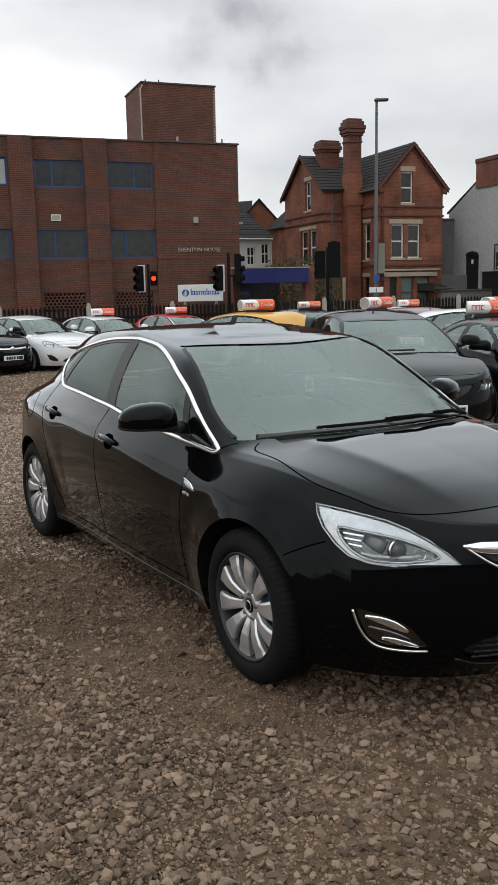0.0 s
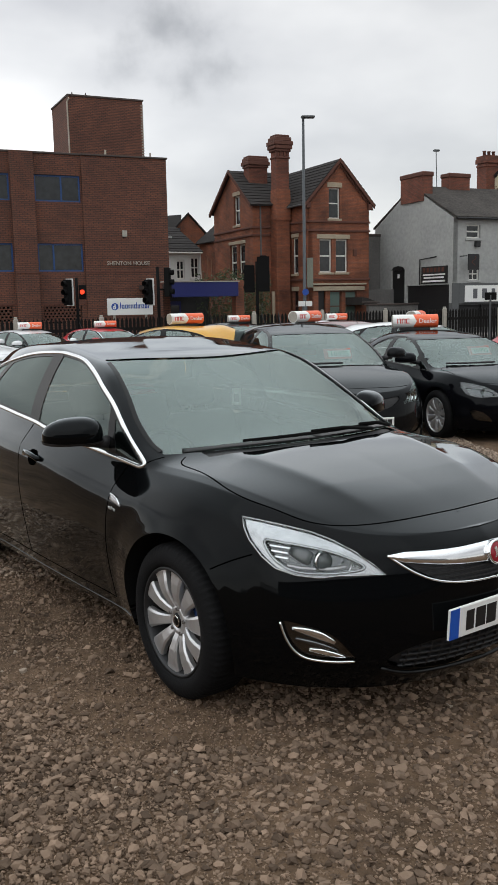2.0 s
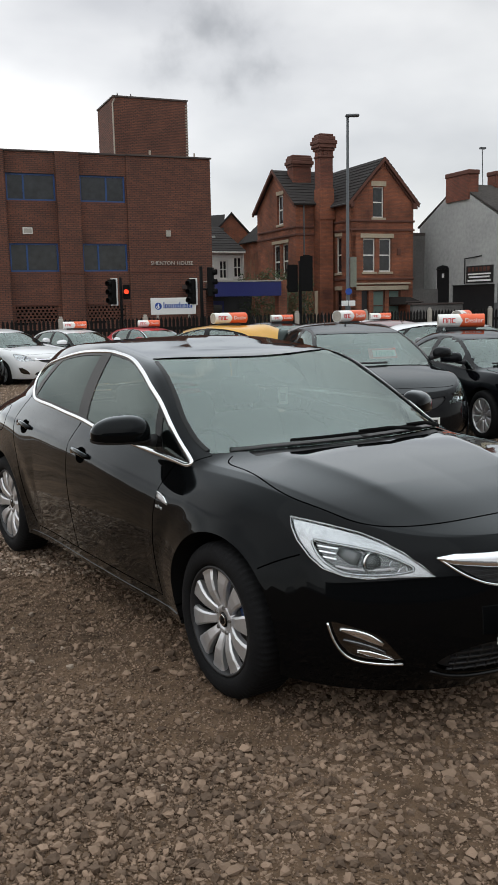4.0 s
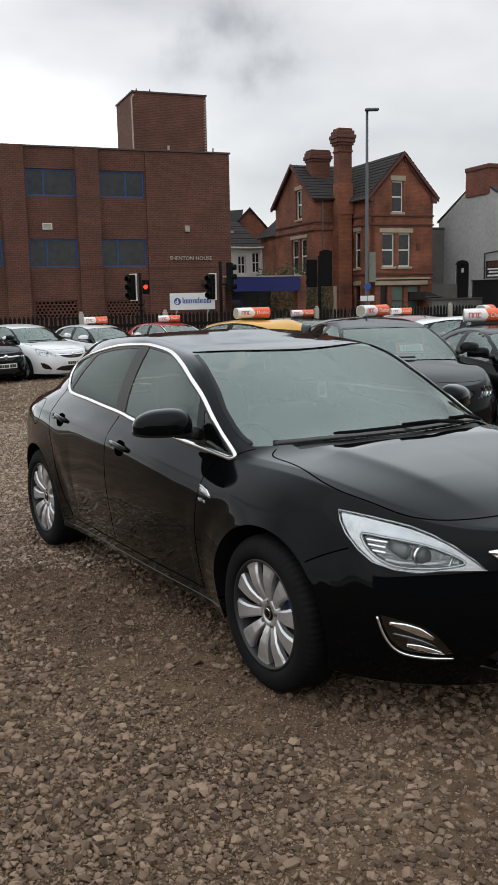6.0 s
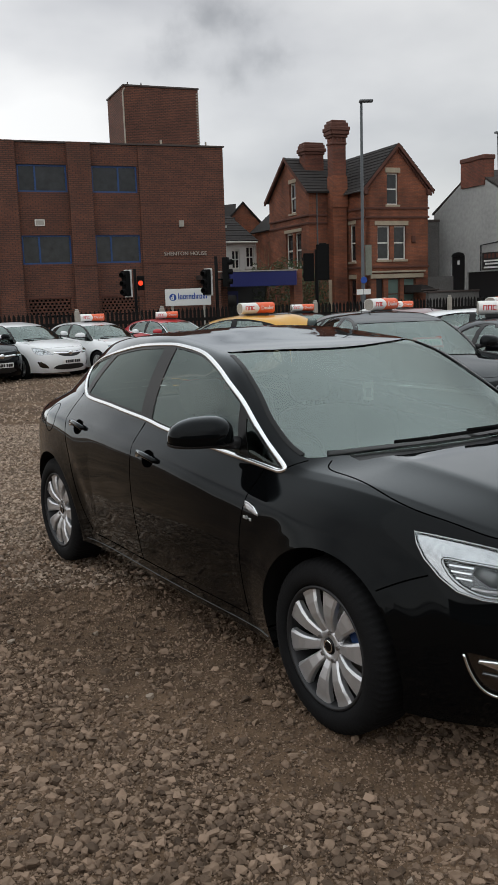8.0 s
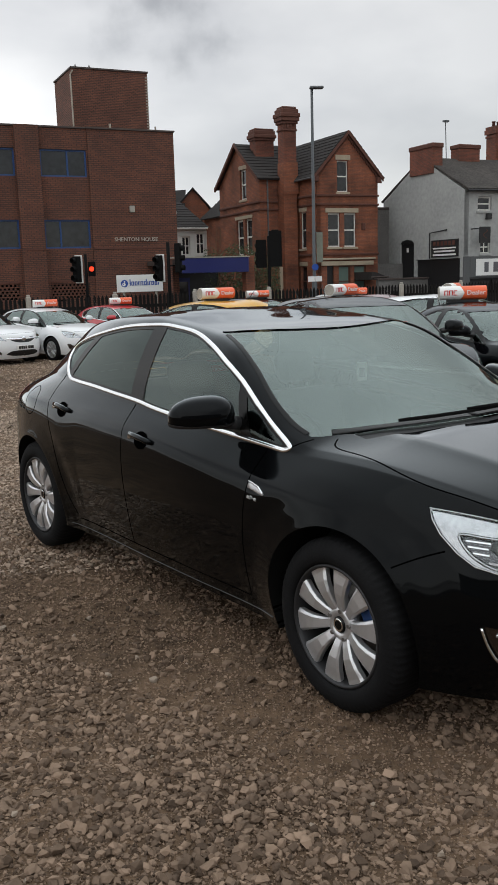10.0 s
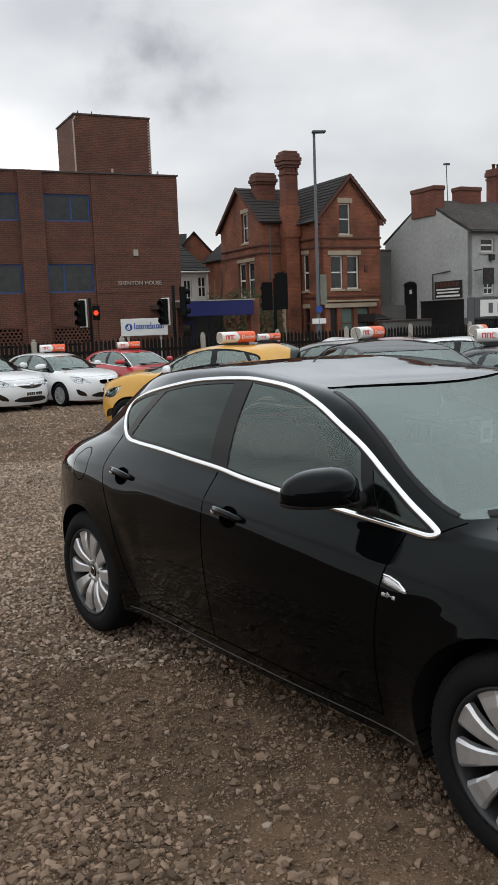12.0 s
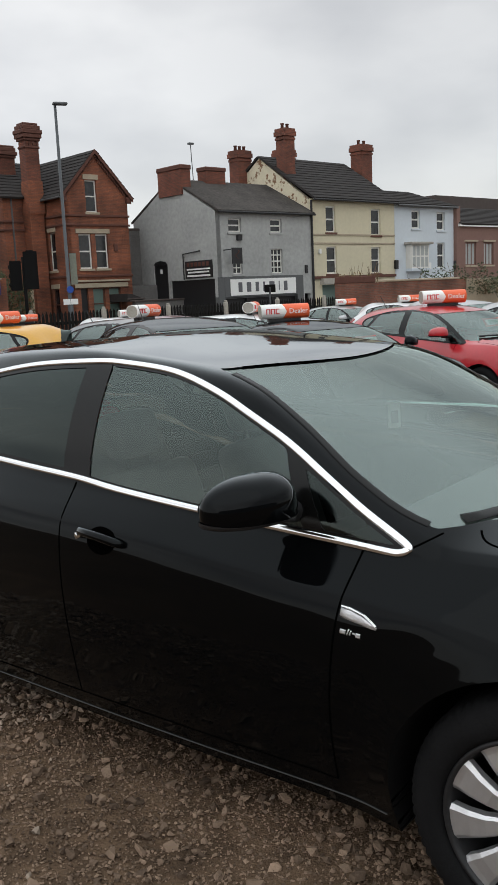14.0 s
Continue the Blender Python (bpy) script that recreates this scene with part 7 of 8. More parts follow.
    for z in (.28, .305, .33, .355, .38):
        P, N = on_skin([(y, z) for y in np.linspace(0, .40, 9)], nfind.front, s, -0.014)
        part("grille_slat", ribbon(P, N, .008, 0.007), M_PLASTIC, near)
    for y in np.linspace(.03, .38, 9):
        P, N = on_skin([(y, z) for z in np.linspace(.27, .385, 6)], nfind.front, s, -0.014)
        part("grille_slat", ribbon(P, N, .006, 0.007), M_PLASTIC, near)

# round badge
p, n = nfind.front(0, .668, .016)
bm = lathe([(0, .010), (.036, .010), (.042, .008)], "x", 32)
badge = part("front_badge", bm, M_BADGERED, near, "round dark red badge in a chrome ring", smooth=True)
part("badge_ring", lathe([(.041, .006), (.047, .013), (.052, .008), (.052, -.01), (.041, -.01)], "x", 36), M_CHROME, badge, smooth=True)
bm = prism([(-.020, .020), (-.006, .026), (.006, .004), (.022, .012), (.014, -.004), (-.002, -.014), (-.020, -.022), (-.012, -.004)], .0105, .013, plane="yz")
part("badge_emblem", bm, M_CHROME, badge)
badge.matrix_basis = Matrix.Translation(p) @ pose(0, 0, 0, 0, -12) @ Matrix.Diagonal((1, .9, .9, 1))

# number plate with plain bars in place of its characters
p, n = nfind.front(0, .462, .012)
plate = part("number_plate", box(-.006, .006, -.26, .26, -.056, .056, .003), M_PLATE, near, "white number plate with a blue end band")
plate.matrix_basis = Matrix.Translation((p[0] + .006, -.015, .458)) @ pose(0, 0, 0, 0, 3) @ Matrix.Diagonal((1, 1.06, 1.06, 1))
part("plate_band", box(.0062, .0075, -.258, -.212, -.054, .054), M_PLATEBLUE, plate)
for y, w in ((-.155, .040), (-.100, .050), (-.043, .050), (.008, .018), (.085, .045), (.140, .050), (.195, .045)):
    part("plate_mark", box(.0062, .0075, y - w / 2, y + w / 2, -.036, .036), M_INK, plate)

# black printed band along the foot and top of the windscreen
for s in (1, -1):
    P, N = on_skin([(1.22 - .22 * y * y - .52 * y ** 4, y) for y in np.linspace(0, .62, 14)], nfind.top, s)
    part("screen_band", ribbon(P, N, .035, .0015), M_GLOSSBLACK, near, smooth=True)

# wipers, sensor shade, paper tag
for y0, y1 in ((-.38, .34), (.08, .52)):
    pts = [(1.245 - .22 * y * y - .52 * y ** 4 - .02, abs(y), y) for y in np.linspace(y0, y1, 9)]
    P, N = [], []
    for x, ay, y in pts:
        p, n = nfind.top(x, ay, .018)
        P.append((p[0], math.copysign(p[1], y), p[2]))
        N.append((n[0], math.copysign(n[1], y), n[2]))
    w = part("wiper", ribbon(P, N, [.006, .011, .012, .012, .012, .012, .012, .011, .006], .008), M_LINERSHADE, near, "black windscreen wiper", smooth=True)
    q0, q1 = Vector(P[-1]) + Vector((.04, .02, -.012)), Vector(P[4])
    part("wiper_arm", tube([q0, (q0 + q1) / 2 + Vector((.01, 0, .018)), q1 + Vector((0, 0, .012))], [.009, .008, .006], 8), M_LINERSHADE, w, smooth=True)
pts = [(x, 0.0) for x in (.44, .50, .56, .62, .68, .71)]
P, N = on_skin(pts, nfind.top, 1, -.012)
part("sensor_shade", ribbon(P, N, [.17, .21, .22, .21, .15, .06], .004), M_PLASTIC, near, smooth=True)
tg = box(-.002, .002, -.024, .024, -.045, .045, .001)
tag = part("paper_tag", tg, M_TAG, near, "small paper tag hanging behind the windscreen")
tag.matrix_basis = pose(.50, .07, 1.12, 0, 0, -31)
part("tag_print", box(.0022, .0028, -.014, .014, -.028, .016), M_DASH, tag)

# wheels with separate spokes, hub, bolts and brakes
def near_wheels():
    w = wheel_meshes(0.325, 0.2225, 0.218, 10, 72)
    spoke_all = w.pop("spokes")
    spoke_all.free()
    w.pop("bolts").free()
    w["bolt"] = tube([(0, -.04, .054), (0, -.076, .054)], .0085, 6)
    one = wheel_meshes(0.325, 0.2225, 0.218, 1, 8)["spokes"]
    meshes = {}
    for k, bm in {**w, "spoke": one}.items():
        me = bpy.data.meshes.new(k)
        bm.to_mesh(me)
        bm.free()
        me.materials.append({"tyre": M_TYRE, "rim": M_ALLOY, "spoke": M_ALLOY, "hub": M_ALLOY, "cap": M_GLOSSBLACK, "bolt": M_STEEL, "brake_disc": M_STEEL}[k])
        me.polygons.foreach_set("use_smooth", [k not in ("bolt", "spoke")] * len(me.polygons))
        # the whole rim takes the darkened alloy, so the spoke gaps look shaded
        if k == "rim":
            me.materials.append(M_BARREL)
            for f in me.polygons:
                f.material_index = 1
        meshes[k] = me
    for x in (1.3425, -1.3425):
        for s in (1, -1):
            hub = link_mesh("wheel", meshes["rim"], None, near, "ten-spoke silver alloy wheel")
            hub.matrix_basis = pose(x, s * .775, .325) @ (Matrix.Rotation(math.pi, 4, "Z") if s > 0 else Matrix.Identity(4)) @ Matrix.Rotation(.13 if x > 0 else .28, 4, "Y")
            for k in ("tyre", "hub", "cap", "brake_disc"):
                link_mesh({"cap": "centre_cap"}.get(k, k), meshes[k], None, hub)
            for k in range(5):
                link_mesh("wheel_bolt", meshes["bolt"], None, hub).matrix_basis = Matrix.Rotation(2 * math.pi * k / 5, 4, "Y")
            for k in range(10):
                link_mesh("spoke", meshes["spoke"], None, hub).matrix_basis = Matrix.Rotation(2 * math.pi * k / 10, 4, "Y")
            part("cap_emblem", lathe([(.018, -.0755), (.022, -.0765), (.025, -.0755)], "y", 20), M_CHROME, hub)
            if x > 0:
                cal = box(-.06, .06, -.045, .03, .100, .165, .012, 2)
                bmesh.ops.transform(cal, matrix=Matrix.Rotation(radians(50), 4, "Y"), verts=cal.verts)
                part("brake_caliper", cal, M_CALIPER, hub, "blue painted brake caliper")


near_wheels()

# thin panes let the daylight into the cabin
for ob in near.children:
    if ob.name.split(".")[0] in ("windscreen", "side_window", "quarter_window"):
        ob.visible_shadow = False


# ---- other cars in the yard ----
WHEEL = simple_wheel()


def roof_sign(x, y, z, heading, size=1.0):
    """White and orange rounded sign box standing on a car's roof."""
    m = pose(x, y, z, 0, 0, heading) @ Matrix.Diagonal((size, size, size, 1))
    t = thing("roof_sign", "white and orange rounded sign box on a car roof", "roof sign", m, "roof signs")
    def shell(y0, y1, slant0=0.0, slant1=0.0, r=1.0):
        bm = bmesh.new()
        rings = []
        n = 22
        for yy, sl in ((y0, slant0), (y1, slant1)):
            ring = []
            for k in range(n):
                a = 2 * math.pi * k / n
                px, pz = 0.105 * r * math.cos(a), 0.105 + 0.098 * r * math.copysign(abs(math.sin(a)) ** 0.85, math.sin(a))
                ring.append(bm.verts.new((px, yy + sl * (1 - abs(pz - 0.105) / 0.1), pz)))
            rings.append(ring)
        for k in range(n):
            bm.faces.new((rings[0][k], rings[0][(k + 1) % n], rings[1][(k + 1) % n], rings[1][k]))
        for ring in rings:
            bm.faces.new(ring)
        bmesh.ops.recalc_face_normals(bm, faces=bm.faces)
        return bm
    # the face points along local +x, so the words run from -y to +y
    part("white_end", shell(-0.33, -0.035, 0.0, 0.05), M_BOXWHITE, t, smooth=False)
    part("orange_end", shell(-0.034, 0.33, 0.05, 0.0), M_BOXORANGE, t)
    part("end_cap", shell(-0.334, -0.331, r=0.9), M_CONCRETE, t)
    part("sign_foot", box(-0.05, 0.05, -0.22, 0.22, -0.03, 0.012), M_PLASTIC, t)
    turn = Matrix.Rotation(radians(90), 4, "Z")
    for i, w in enumerate((0.055, 0.055, 0.05)):
        y0 = -0.27 + i * 0.065
        bm = box(0.103, 0.109, y0, y0 + w, 0.135, 0.145)
        box(0.103, 0.109, y0, y0 + 0.012, 0.075, 0.145, bm=bm)
        box(0.103, 0.109, y0 + (0.0 if i == 2 else w - 0.012), y0 + (w if i == 2 else w), 0.075, 0.085 if i == 2 else 0.145, bm=bm)
        part("sign_mark", bm, M_BOXRED, t)
    words("sign_word", "Dealer", 0.095, M_BOXWHITE, turn @ pose(0.175, -0.106, 0.078), t, "", 0.003)
    return t


def price_card(car, find, x, y, text, red=True):
    """A price in figures on a card inside the windscreen."""
    p, n = find.top(x, abs(y), -0.05)
    up = Vector((n[0], math.copysign(n[1], y) if y else 0, n[2]))
    card = part("price_card", box(-0.17, 0.17, -0.001, 0.001, -0.07, 0.075), M_PRICERED, car, "price card in the windscreen")
    fwd = Vector((0.80, 0, 0.60))
    side = Vector((0, 1, 0))
    side = (side - fwd * side.dot(fwd)).normalized()
    zed = fwd.cross(side)
    if zed.z < 0:
        zed = -zed
    m = Matrix((side, -fwd, zed)).transposed().to_4x4()
    m.translation = Vector((p[0], math.copysign(p[1], y) if y else 0, p[2]))
    card.matrix_basis = m
    part("price_panel", box(-0.12, 0.16, -0.004, -0.002, -0.045, 0.045), M_TAG, card)
    words("price_figures", text, 0.095, M_GREENINK, pose(0.02, -0.006, -0.033), card, "", 0.001)


def plate_on(car, spec, find):
    sx, sy, sz = spec.get("scale", (1, 1, 1))
    p, n = find.front(0, .46 * sz, .012)
    plate = part("number_plate", box(-.006, .006, -.26, .26, -.056, .056, .003), M_PLATE, car)
    plate.matrix_basis = Matrix.Translation((p[0] + .004, 0, .46 * sz)) @ pose(0, 0, 0, 0, 3)
    for y, w in ((-.17, .05), (-.105, .05), (-.045, .05), (.015, .05), (.095, .05), (.155, .05), (.21, .05)):
        part("plate_mark", box(.0062, .0075, y - w / 2, y + w / 2, -.036, .036), M_INK, plate)


def yard_car(label, spec, paint, x, y, heading, sign=None, front="bar", price=None, plate=True, trim=None, sign_turn=None, mirror=None, columns=96, rows=(12, 11, 18)):
    z = ground_z(x, y)
    car, data, ids, find = build_car("parked_car", label, spec, paint, pose(x, y, z, 0, 0, heading), columns, rows, WHEEL)
    sx, sy, sz = spec.get("scale", (1, 1, 1))
    def strip(name, pts, where, side, w, proud, mt, closed=False):
        P, N = [], []
        for a, b in pts:
            p, n = where(a, b)
            P.append((p[0], p[1] * side, p[2]))
            N.append((n[0], n[1] * side, n[2]))
        return part(name, ribbon(P, N, w, proud, closed), mt, car)
    for s in (1, -1):
        strip("window_trim", rounded(spec["dlo"], 4), find.side, s, 0.018, 0.005, trim or M_GLOSSBLACK, True)
        mirror_pod(car, .665 * sx, .785 * sy, 1.0 * sz, s, mirror or paint, 1.0)
        strip("door_gap", open_line([(.85 * sx, .93 * sz), (.815 * sx, .6 * sz), (.80 * sx, .285 * sz)], 5), find.side, s, 0.008, 0.001, M_SEAM)
        strip("door_gap", open_line([(-.236 * sx, .97 * sz), (-.246 * sx, .285 * sz)], 5), find.side, s, 0.008, 0.001, M_SEAM)
        strip("bonnet_gap", open_line([(a * sx, b * sy) for a, b in BONNET_EDGE], 4), find.top, s, 0.009, 0.001, M_SEAM)
        for hx, hz in ((0, .845), (-.9, .9)):
            strip("door_handle", [((hx - .09) * sx, hz * sz), (hx * sx, (hz + .004) * sz), ((hx + .09) * sx, (hz - .006) * sz)], find.side, s, 0.026, 0.03, paint)
        for a, r in ((.60, .055), (.50, .045)):
            p, n = find.front(a * sy, .70 * sz, -.02)
            bowl = lathe([(0, -.01), (r * .4, -.01), (r * .95, .01), (r, .018)], "x", 18)
            bmesh.ops.transform(bowl, matrix=Matrix.Translation((p[0], s * p[1], p[2])), verts=bowl.verts)
            part("headlamp_bowl", bowl, M_CHROME, car, smooth=True)
    if front == "bar":
        for s in (1, -1):
            strip("grille_bar", [(y * sy, (.668 + .08 * y * y) * sz) for y in np.linspace(.05, .42, 7)], find.front, s, .04, .014, M_CHROME)
        p, n = find.front(0, .668 * sz, .016)
        bm = lathe([(0, .012), (.050, .010), (.058, .0)], "x", 24)
        bmesh.ops.transform(bm, matrix=Matrix.Translation(p), verts=bm.verts)
        part("front_badge", bm, M_CHROME, car, smooth=True)
    elif front == "kidney":
        for s in (1, -1):
            pts = rounded([(.03, .70), (.20, .705), (.245, .67), (.20, .60), (.05, .595), (.025, .64)], 5)
            P, N = [], []
            bm = bmesh.new()
            vs = []
            for a, b in pts:
                p, n = find.front(a * sy, b * sz, .008)
                vs.append(bm.verts.new((p[0], s * p[1], p[2])))
                P.append((p[0], s * p[1], p[2]))
                N.append((n[0], s * n[1], n[2]))
            bm.faces.new(vs)
            part("kidney_grille", bm, M_SEAM, car)
            part("kidney_rim", ribbon(P, N, .014, .012, True), M_CHROME, car)
    elif front == "oval":
        p, n = find.front(0, .69 * sz, .014)
        bm = lathe([(0, .010), (.042, .009), (.048, 0)], "x", 24)
        bmesh.ops.transform(bm, matrix=Matrix.Translation(p) @ Matrix.Diagonal((1, 1.35, .6, 1)), verts=bm.verts)
        b = part("front_badge", bm, M_CHROME, car, "oval chrome badge", smooth=True)
        bm = lathe([(0, .014), (.034, .012)], "x", 24)
        bmesh.ops.transform(bm, matrix=Matrix.Translation(p) @ Matrix.Diagonal((1, 1.35, .6, 1)), verts=bm.verts)
        part("badge_centre", bm, M_GLOSSBLACK, b)
    elif front == "frame":
        pts = rounded([(-.24, .74), (0, .75), (.24, .74), (.27, .60), (.20, .36), (0, .345), (-.20, .36), (-.27, .60)], 5)
        P, N = [], []
        for a, b in pts:
            p, n = find.front(abs(a) * sy, b * sz, .006)
            P.append((p[0], math.copysign(p[1], a), p[2]))
            N.append((n[0], math.copysign(n[1], a), n[2]))
        bm = bmesh.new()
        bm.faces.new([bm.verts.new(q) for q in P])
        part("front_grille_mesh", bm, M_PLASTIC, car)
        part("grille_rim", ribbon(P, N, .02, .012, True), M_CHROME, car)
    if plate:
        plate_on(car, spec, find)
    if price:
        price_card(car, find, *price)
    P, N = [], []
    for y in np.linspace(-.55, .05, 6):
        p, n = find.top((1.225 - .30 * y * y - y ** 4) * sx, abs(y) * sy, .015)
        P.append((p[0], math.copysign(p[1], y), p[2]))
        N.append((n[0], math.copysign(n[1], y), n[2]))
    part("wiper", ribbon(P, N, .022, .012), M_PLASTIC, car)
    p, n = find.top(-1.35 * sx, 0, 0)
    part("aerial", tube([(p[0], 0, p[2] - .01), (p[0] - .16, 0, p[2] + .20)], [.008, .003], 6), M_PLASTIC, car)
    if sign is not None:
        p, n = find.top(sign * sx, 0, 0)
        q = car.matrix_basis @ Vector((p[0], 0, p[2] + .022))
        roof_sign(q.x, q.y, q.z, heading if sign_turn is None else sign_turn)
    return car


FIVE = HATCH
COMPACT = stretched(HATCH, 0.98, 0.97, 0.965, mouth=[(-.01, .60), (.01, .60), (0, .61)])
CITY = stretched(HATCH, 0.80, 0.88, 1.02, wheels=((1.22, .345), (-1.12, .345)))
CITY["crown"] = [(x, z) for x, z in CITY["crown"] if not (-1.7 < x < -1.0)] + [(-1.15, 1.44), (-1.5, 1.33)]
COUPE = stretched(HATCH, 0.95, 1.02, 0.925, reflector=M_DARKALLOY, bay=M_LAMPBAY)
COUPE["crown"] = [(x, z) for x, z in COUPE["crown"] if x > -0.7] + [(-.9, 1.30), (-1.2, 1.215), (-1.5, 1.10), (-1.75, .985), (-1.98, .905)]
COUPE["rise"] = [(x, v) for x, v in COUPE["rise"] if x > -0.6] + [(-.8, .27), (-1.1, .16), (-1.35, .07), (-1.7, .02), (-2.0, 0)]
COUPE["dlo"] = [(.92, .84), (.4, .875), (-.2, .91), (-.62, .945), (-.86, .985), (-.83, 1.04), (-.6, 1.165), (-.28, 1.235), (0, 1.235), (.25, 1.185), (.5, 1.085), (.72, .965), (.90, .865)]
FAMILY = stretched(HATCH, 0.985, 1.0, 1.02)
SMALL = stretched(HATCH, .92, .96, 1.0)
ESTATE = stretched(HATCH, 1.05, .99, 1.02)
ESTATE["crown"] = [(x, z) for x, z in ESTATE["crown"] if x > -1.2] + [(-1.5, 1.45), (-1.85, 1.38), (-2.05, 1.15), (-2.18, 1.0)]

def lifted(spec, amount):
    """A taller, blunter nose."""
    for k in ("belt", "shoulder"):
        spec[k] = [(x, y, z + amount * min(max((x - .5) / .5, 0), 1)) for x, y, z in spec[k]]
    spec["crown"] = [(x, z + amount * min(max((x - .75) / .35, 0), 1)) for x, z in spec["crown"]]
    return spec


CITY = lifted(CITY, 0.09)
yard_car("white compact hatchback with a kidney grille by the fence", COMPACT, M_WHITE, -4.04, 25.2, -48, sign=-.1, front="kidney", sign_turn=-72)
yard_car("white five-door hatchback with a chrome grille bar", FIVE, M_WHITE, -5.87, 24.1, -45)
yard_car("black small hatchback with a chrome grille wing", SMALL, M_TTBLACK, -7.05, 22.8, -48)
yard_car("bright red compact hatchback parked by the fence", COMPACT, M_RED, -2.1, 27.2, -50, sign=-.1, front="kidney", trim=M_CHROME, sign_turn=-78)
yard_car("mustard yellow rounded city car", CITY, M_YELLOW, -0.33, 16.3, 170, sign=-.65, sign_turn=-62, plate=False, mirror=M_WHITE, front="none")
yard_car("dark grey hatchback by the picket fence", FAMILY, M_GREY, 1.9, 26.0, -55, sign=-.1, sign_turn=-78)
yard_car("dark grey family hatchback with a price in its windscreen", FAMILY, M_GREY, 1.68, 11.14, -82, front="oval", price=(.86, .12, "10495"))
yard_car("mid grey hatchback with a sign on its roof", FAMILY, M_MIDGREY, 2.3, 15.2, -62, sign=-.1, sign_turn=-48)
yard_car("maroon hatchback between two dark cars", FAMILY, M_MAROON, 3.9, 18.8, -60)
yard_car("white estate car by the picket fence", ESTATE, M_WHITE, 5.0, 27.0, -55, sign=-.1, sign_turn=-80)
yard_car("white hatchback with green-tinted windows", FIVE, M_WHITE, 4.7, 16.7, -40, sign=-.1, sign_turn=-32)
yard_car("black coupe with silver alloy wheels", COUPE, M_TTBLACK, 3.74, 12.16, -75, sign=-.80, front="frame", price=(.70, .15, "10995"), trim=M_GLOSSBLACK, sign_turn=-98)
yard_car("bright red hatchback with a dark headlamp", FIVE, M_RED, 6.25, 13.0, -78, sign=-.15, front="bar", price=(.72, .10, "8995"), sign_turn=-104)
yard_car("silver hatchback beside a red one", FIVE, M_SILVER, 8.9, 13.6, -78, sign=-.15, sign_turn=-106)
yard_car("silver hatchback near the brick wall", FAMILY, M_SILVER, 12.2, 27.4, -72, sign=-.1, sign_turn=-104)
yard_car("white estate car near the brick wall", ESTATE, M_WHITE, 12.6, 24.2, -76, sign=-.1, sign_turn=-104)
yard_car("silver estate car with roof bars", ESTATE, M_SILVER, 11.2, 19.4, -76)


# ---- street furniture ----
def lamp_post():
    t = thing("street_lamp", "tall grey steel street lamp with a flat head", "street lamp", pose(6.93, 47.5, -0.4) @ Matrix.Diagonal((1.105, 1.105, 1.105, 1)))
    part("column", tube([(0, 0, 0), (0, 0, 1.6), (0, 0, 1.62), (0, 0, 10.36)], [.13, .13, .085, .06], 12), M_GALV, t, smooth=True)
    part("lamp_head", box(-.10, .55, -.16, .16, 10.33, 10.45, .05, 2), M_LAMPGREY, t, smooth=True)
    part("bracket", tube([(0, 0, 10.31), (.12, 0, 10.41)], .05), M_GALV, t)
    ban = part("banner", box(.12, .42, -.03, .01, 2.45, 3.85), M_BANNER, t, "weathered hanging banner")
    part("banner_arm", tube([(0, 0, 3.85), (.42, 0, 3.85)], .02), M_GALV, ban)
    part("road_sign", lathe([(0, -.02), (.16, -.02), (.16, 0), (0, 0)], "y", 24), M_SIGNBLUEPLATE, t).location = (.02, -.14, 2.23)
    for x in (-.17, .18):
        part("small_plate", box(x - .16, x + .16, -.16, -.13, 1.55, 1.80), M_SIGN, t)


def signal_head(parent, x, z0, z1, lit=None, turn=0.0, y=0.0, border=True):
    h = z1 - z0
    head = part("signal_head", box(-.15, .15, -.12, .12, 0, h, .03, 2), M_TRAFFIC, parent)
    head.matrix_basis = pose(x, y, z0, 0, 0, turn)
    if border:
        part("backing_board", box(-.21, .21, .121, .14, -.04, h + .04), M_SIGN, head)
    n = 3 if h > .8 else 1
    for k in range(n):
        zc = h * (k + .5) / n
        hood = bmesh.new()
        lathe([(.11, -.28), (.115, -.28), (.115, -.12), (.11, -.12)], "y", 16, hood, closed=True)
        bmesh.ops.transform(hood, matrix=Matrix.Translation((0, 0, zc)), verts=hood.verts)
        part("hood", hood, M_TRAFFIC, head)
        lens = lathe([(0, -.135), (.09, -.13), (.10, -.121)], "y", 16)
        bmesh.ops.transform(lens, matrix=Matrix.Translation((0, 0, zc)), verts=lens.verts)
        part("lens", lens, M_SIGNALRED if lit == k else M_GLOSSBLACK, head)
    return head


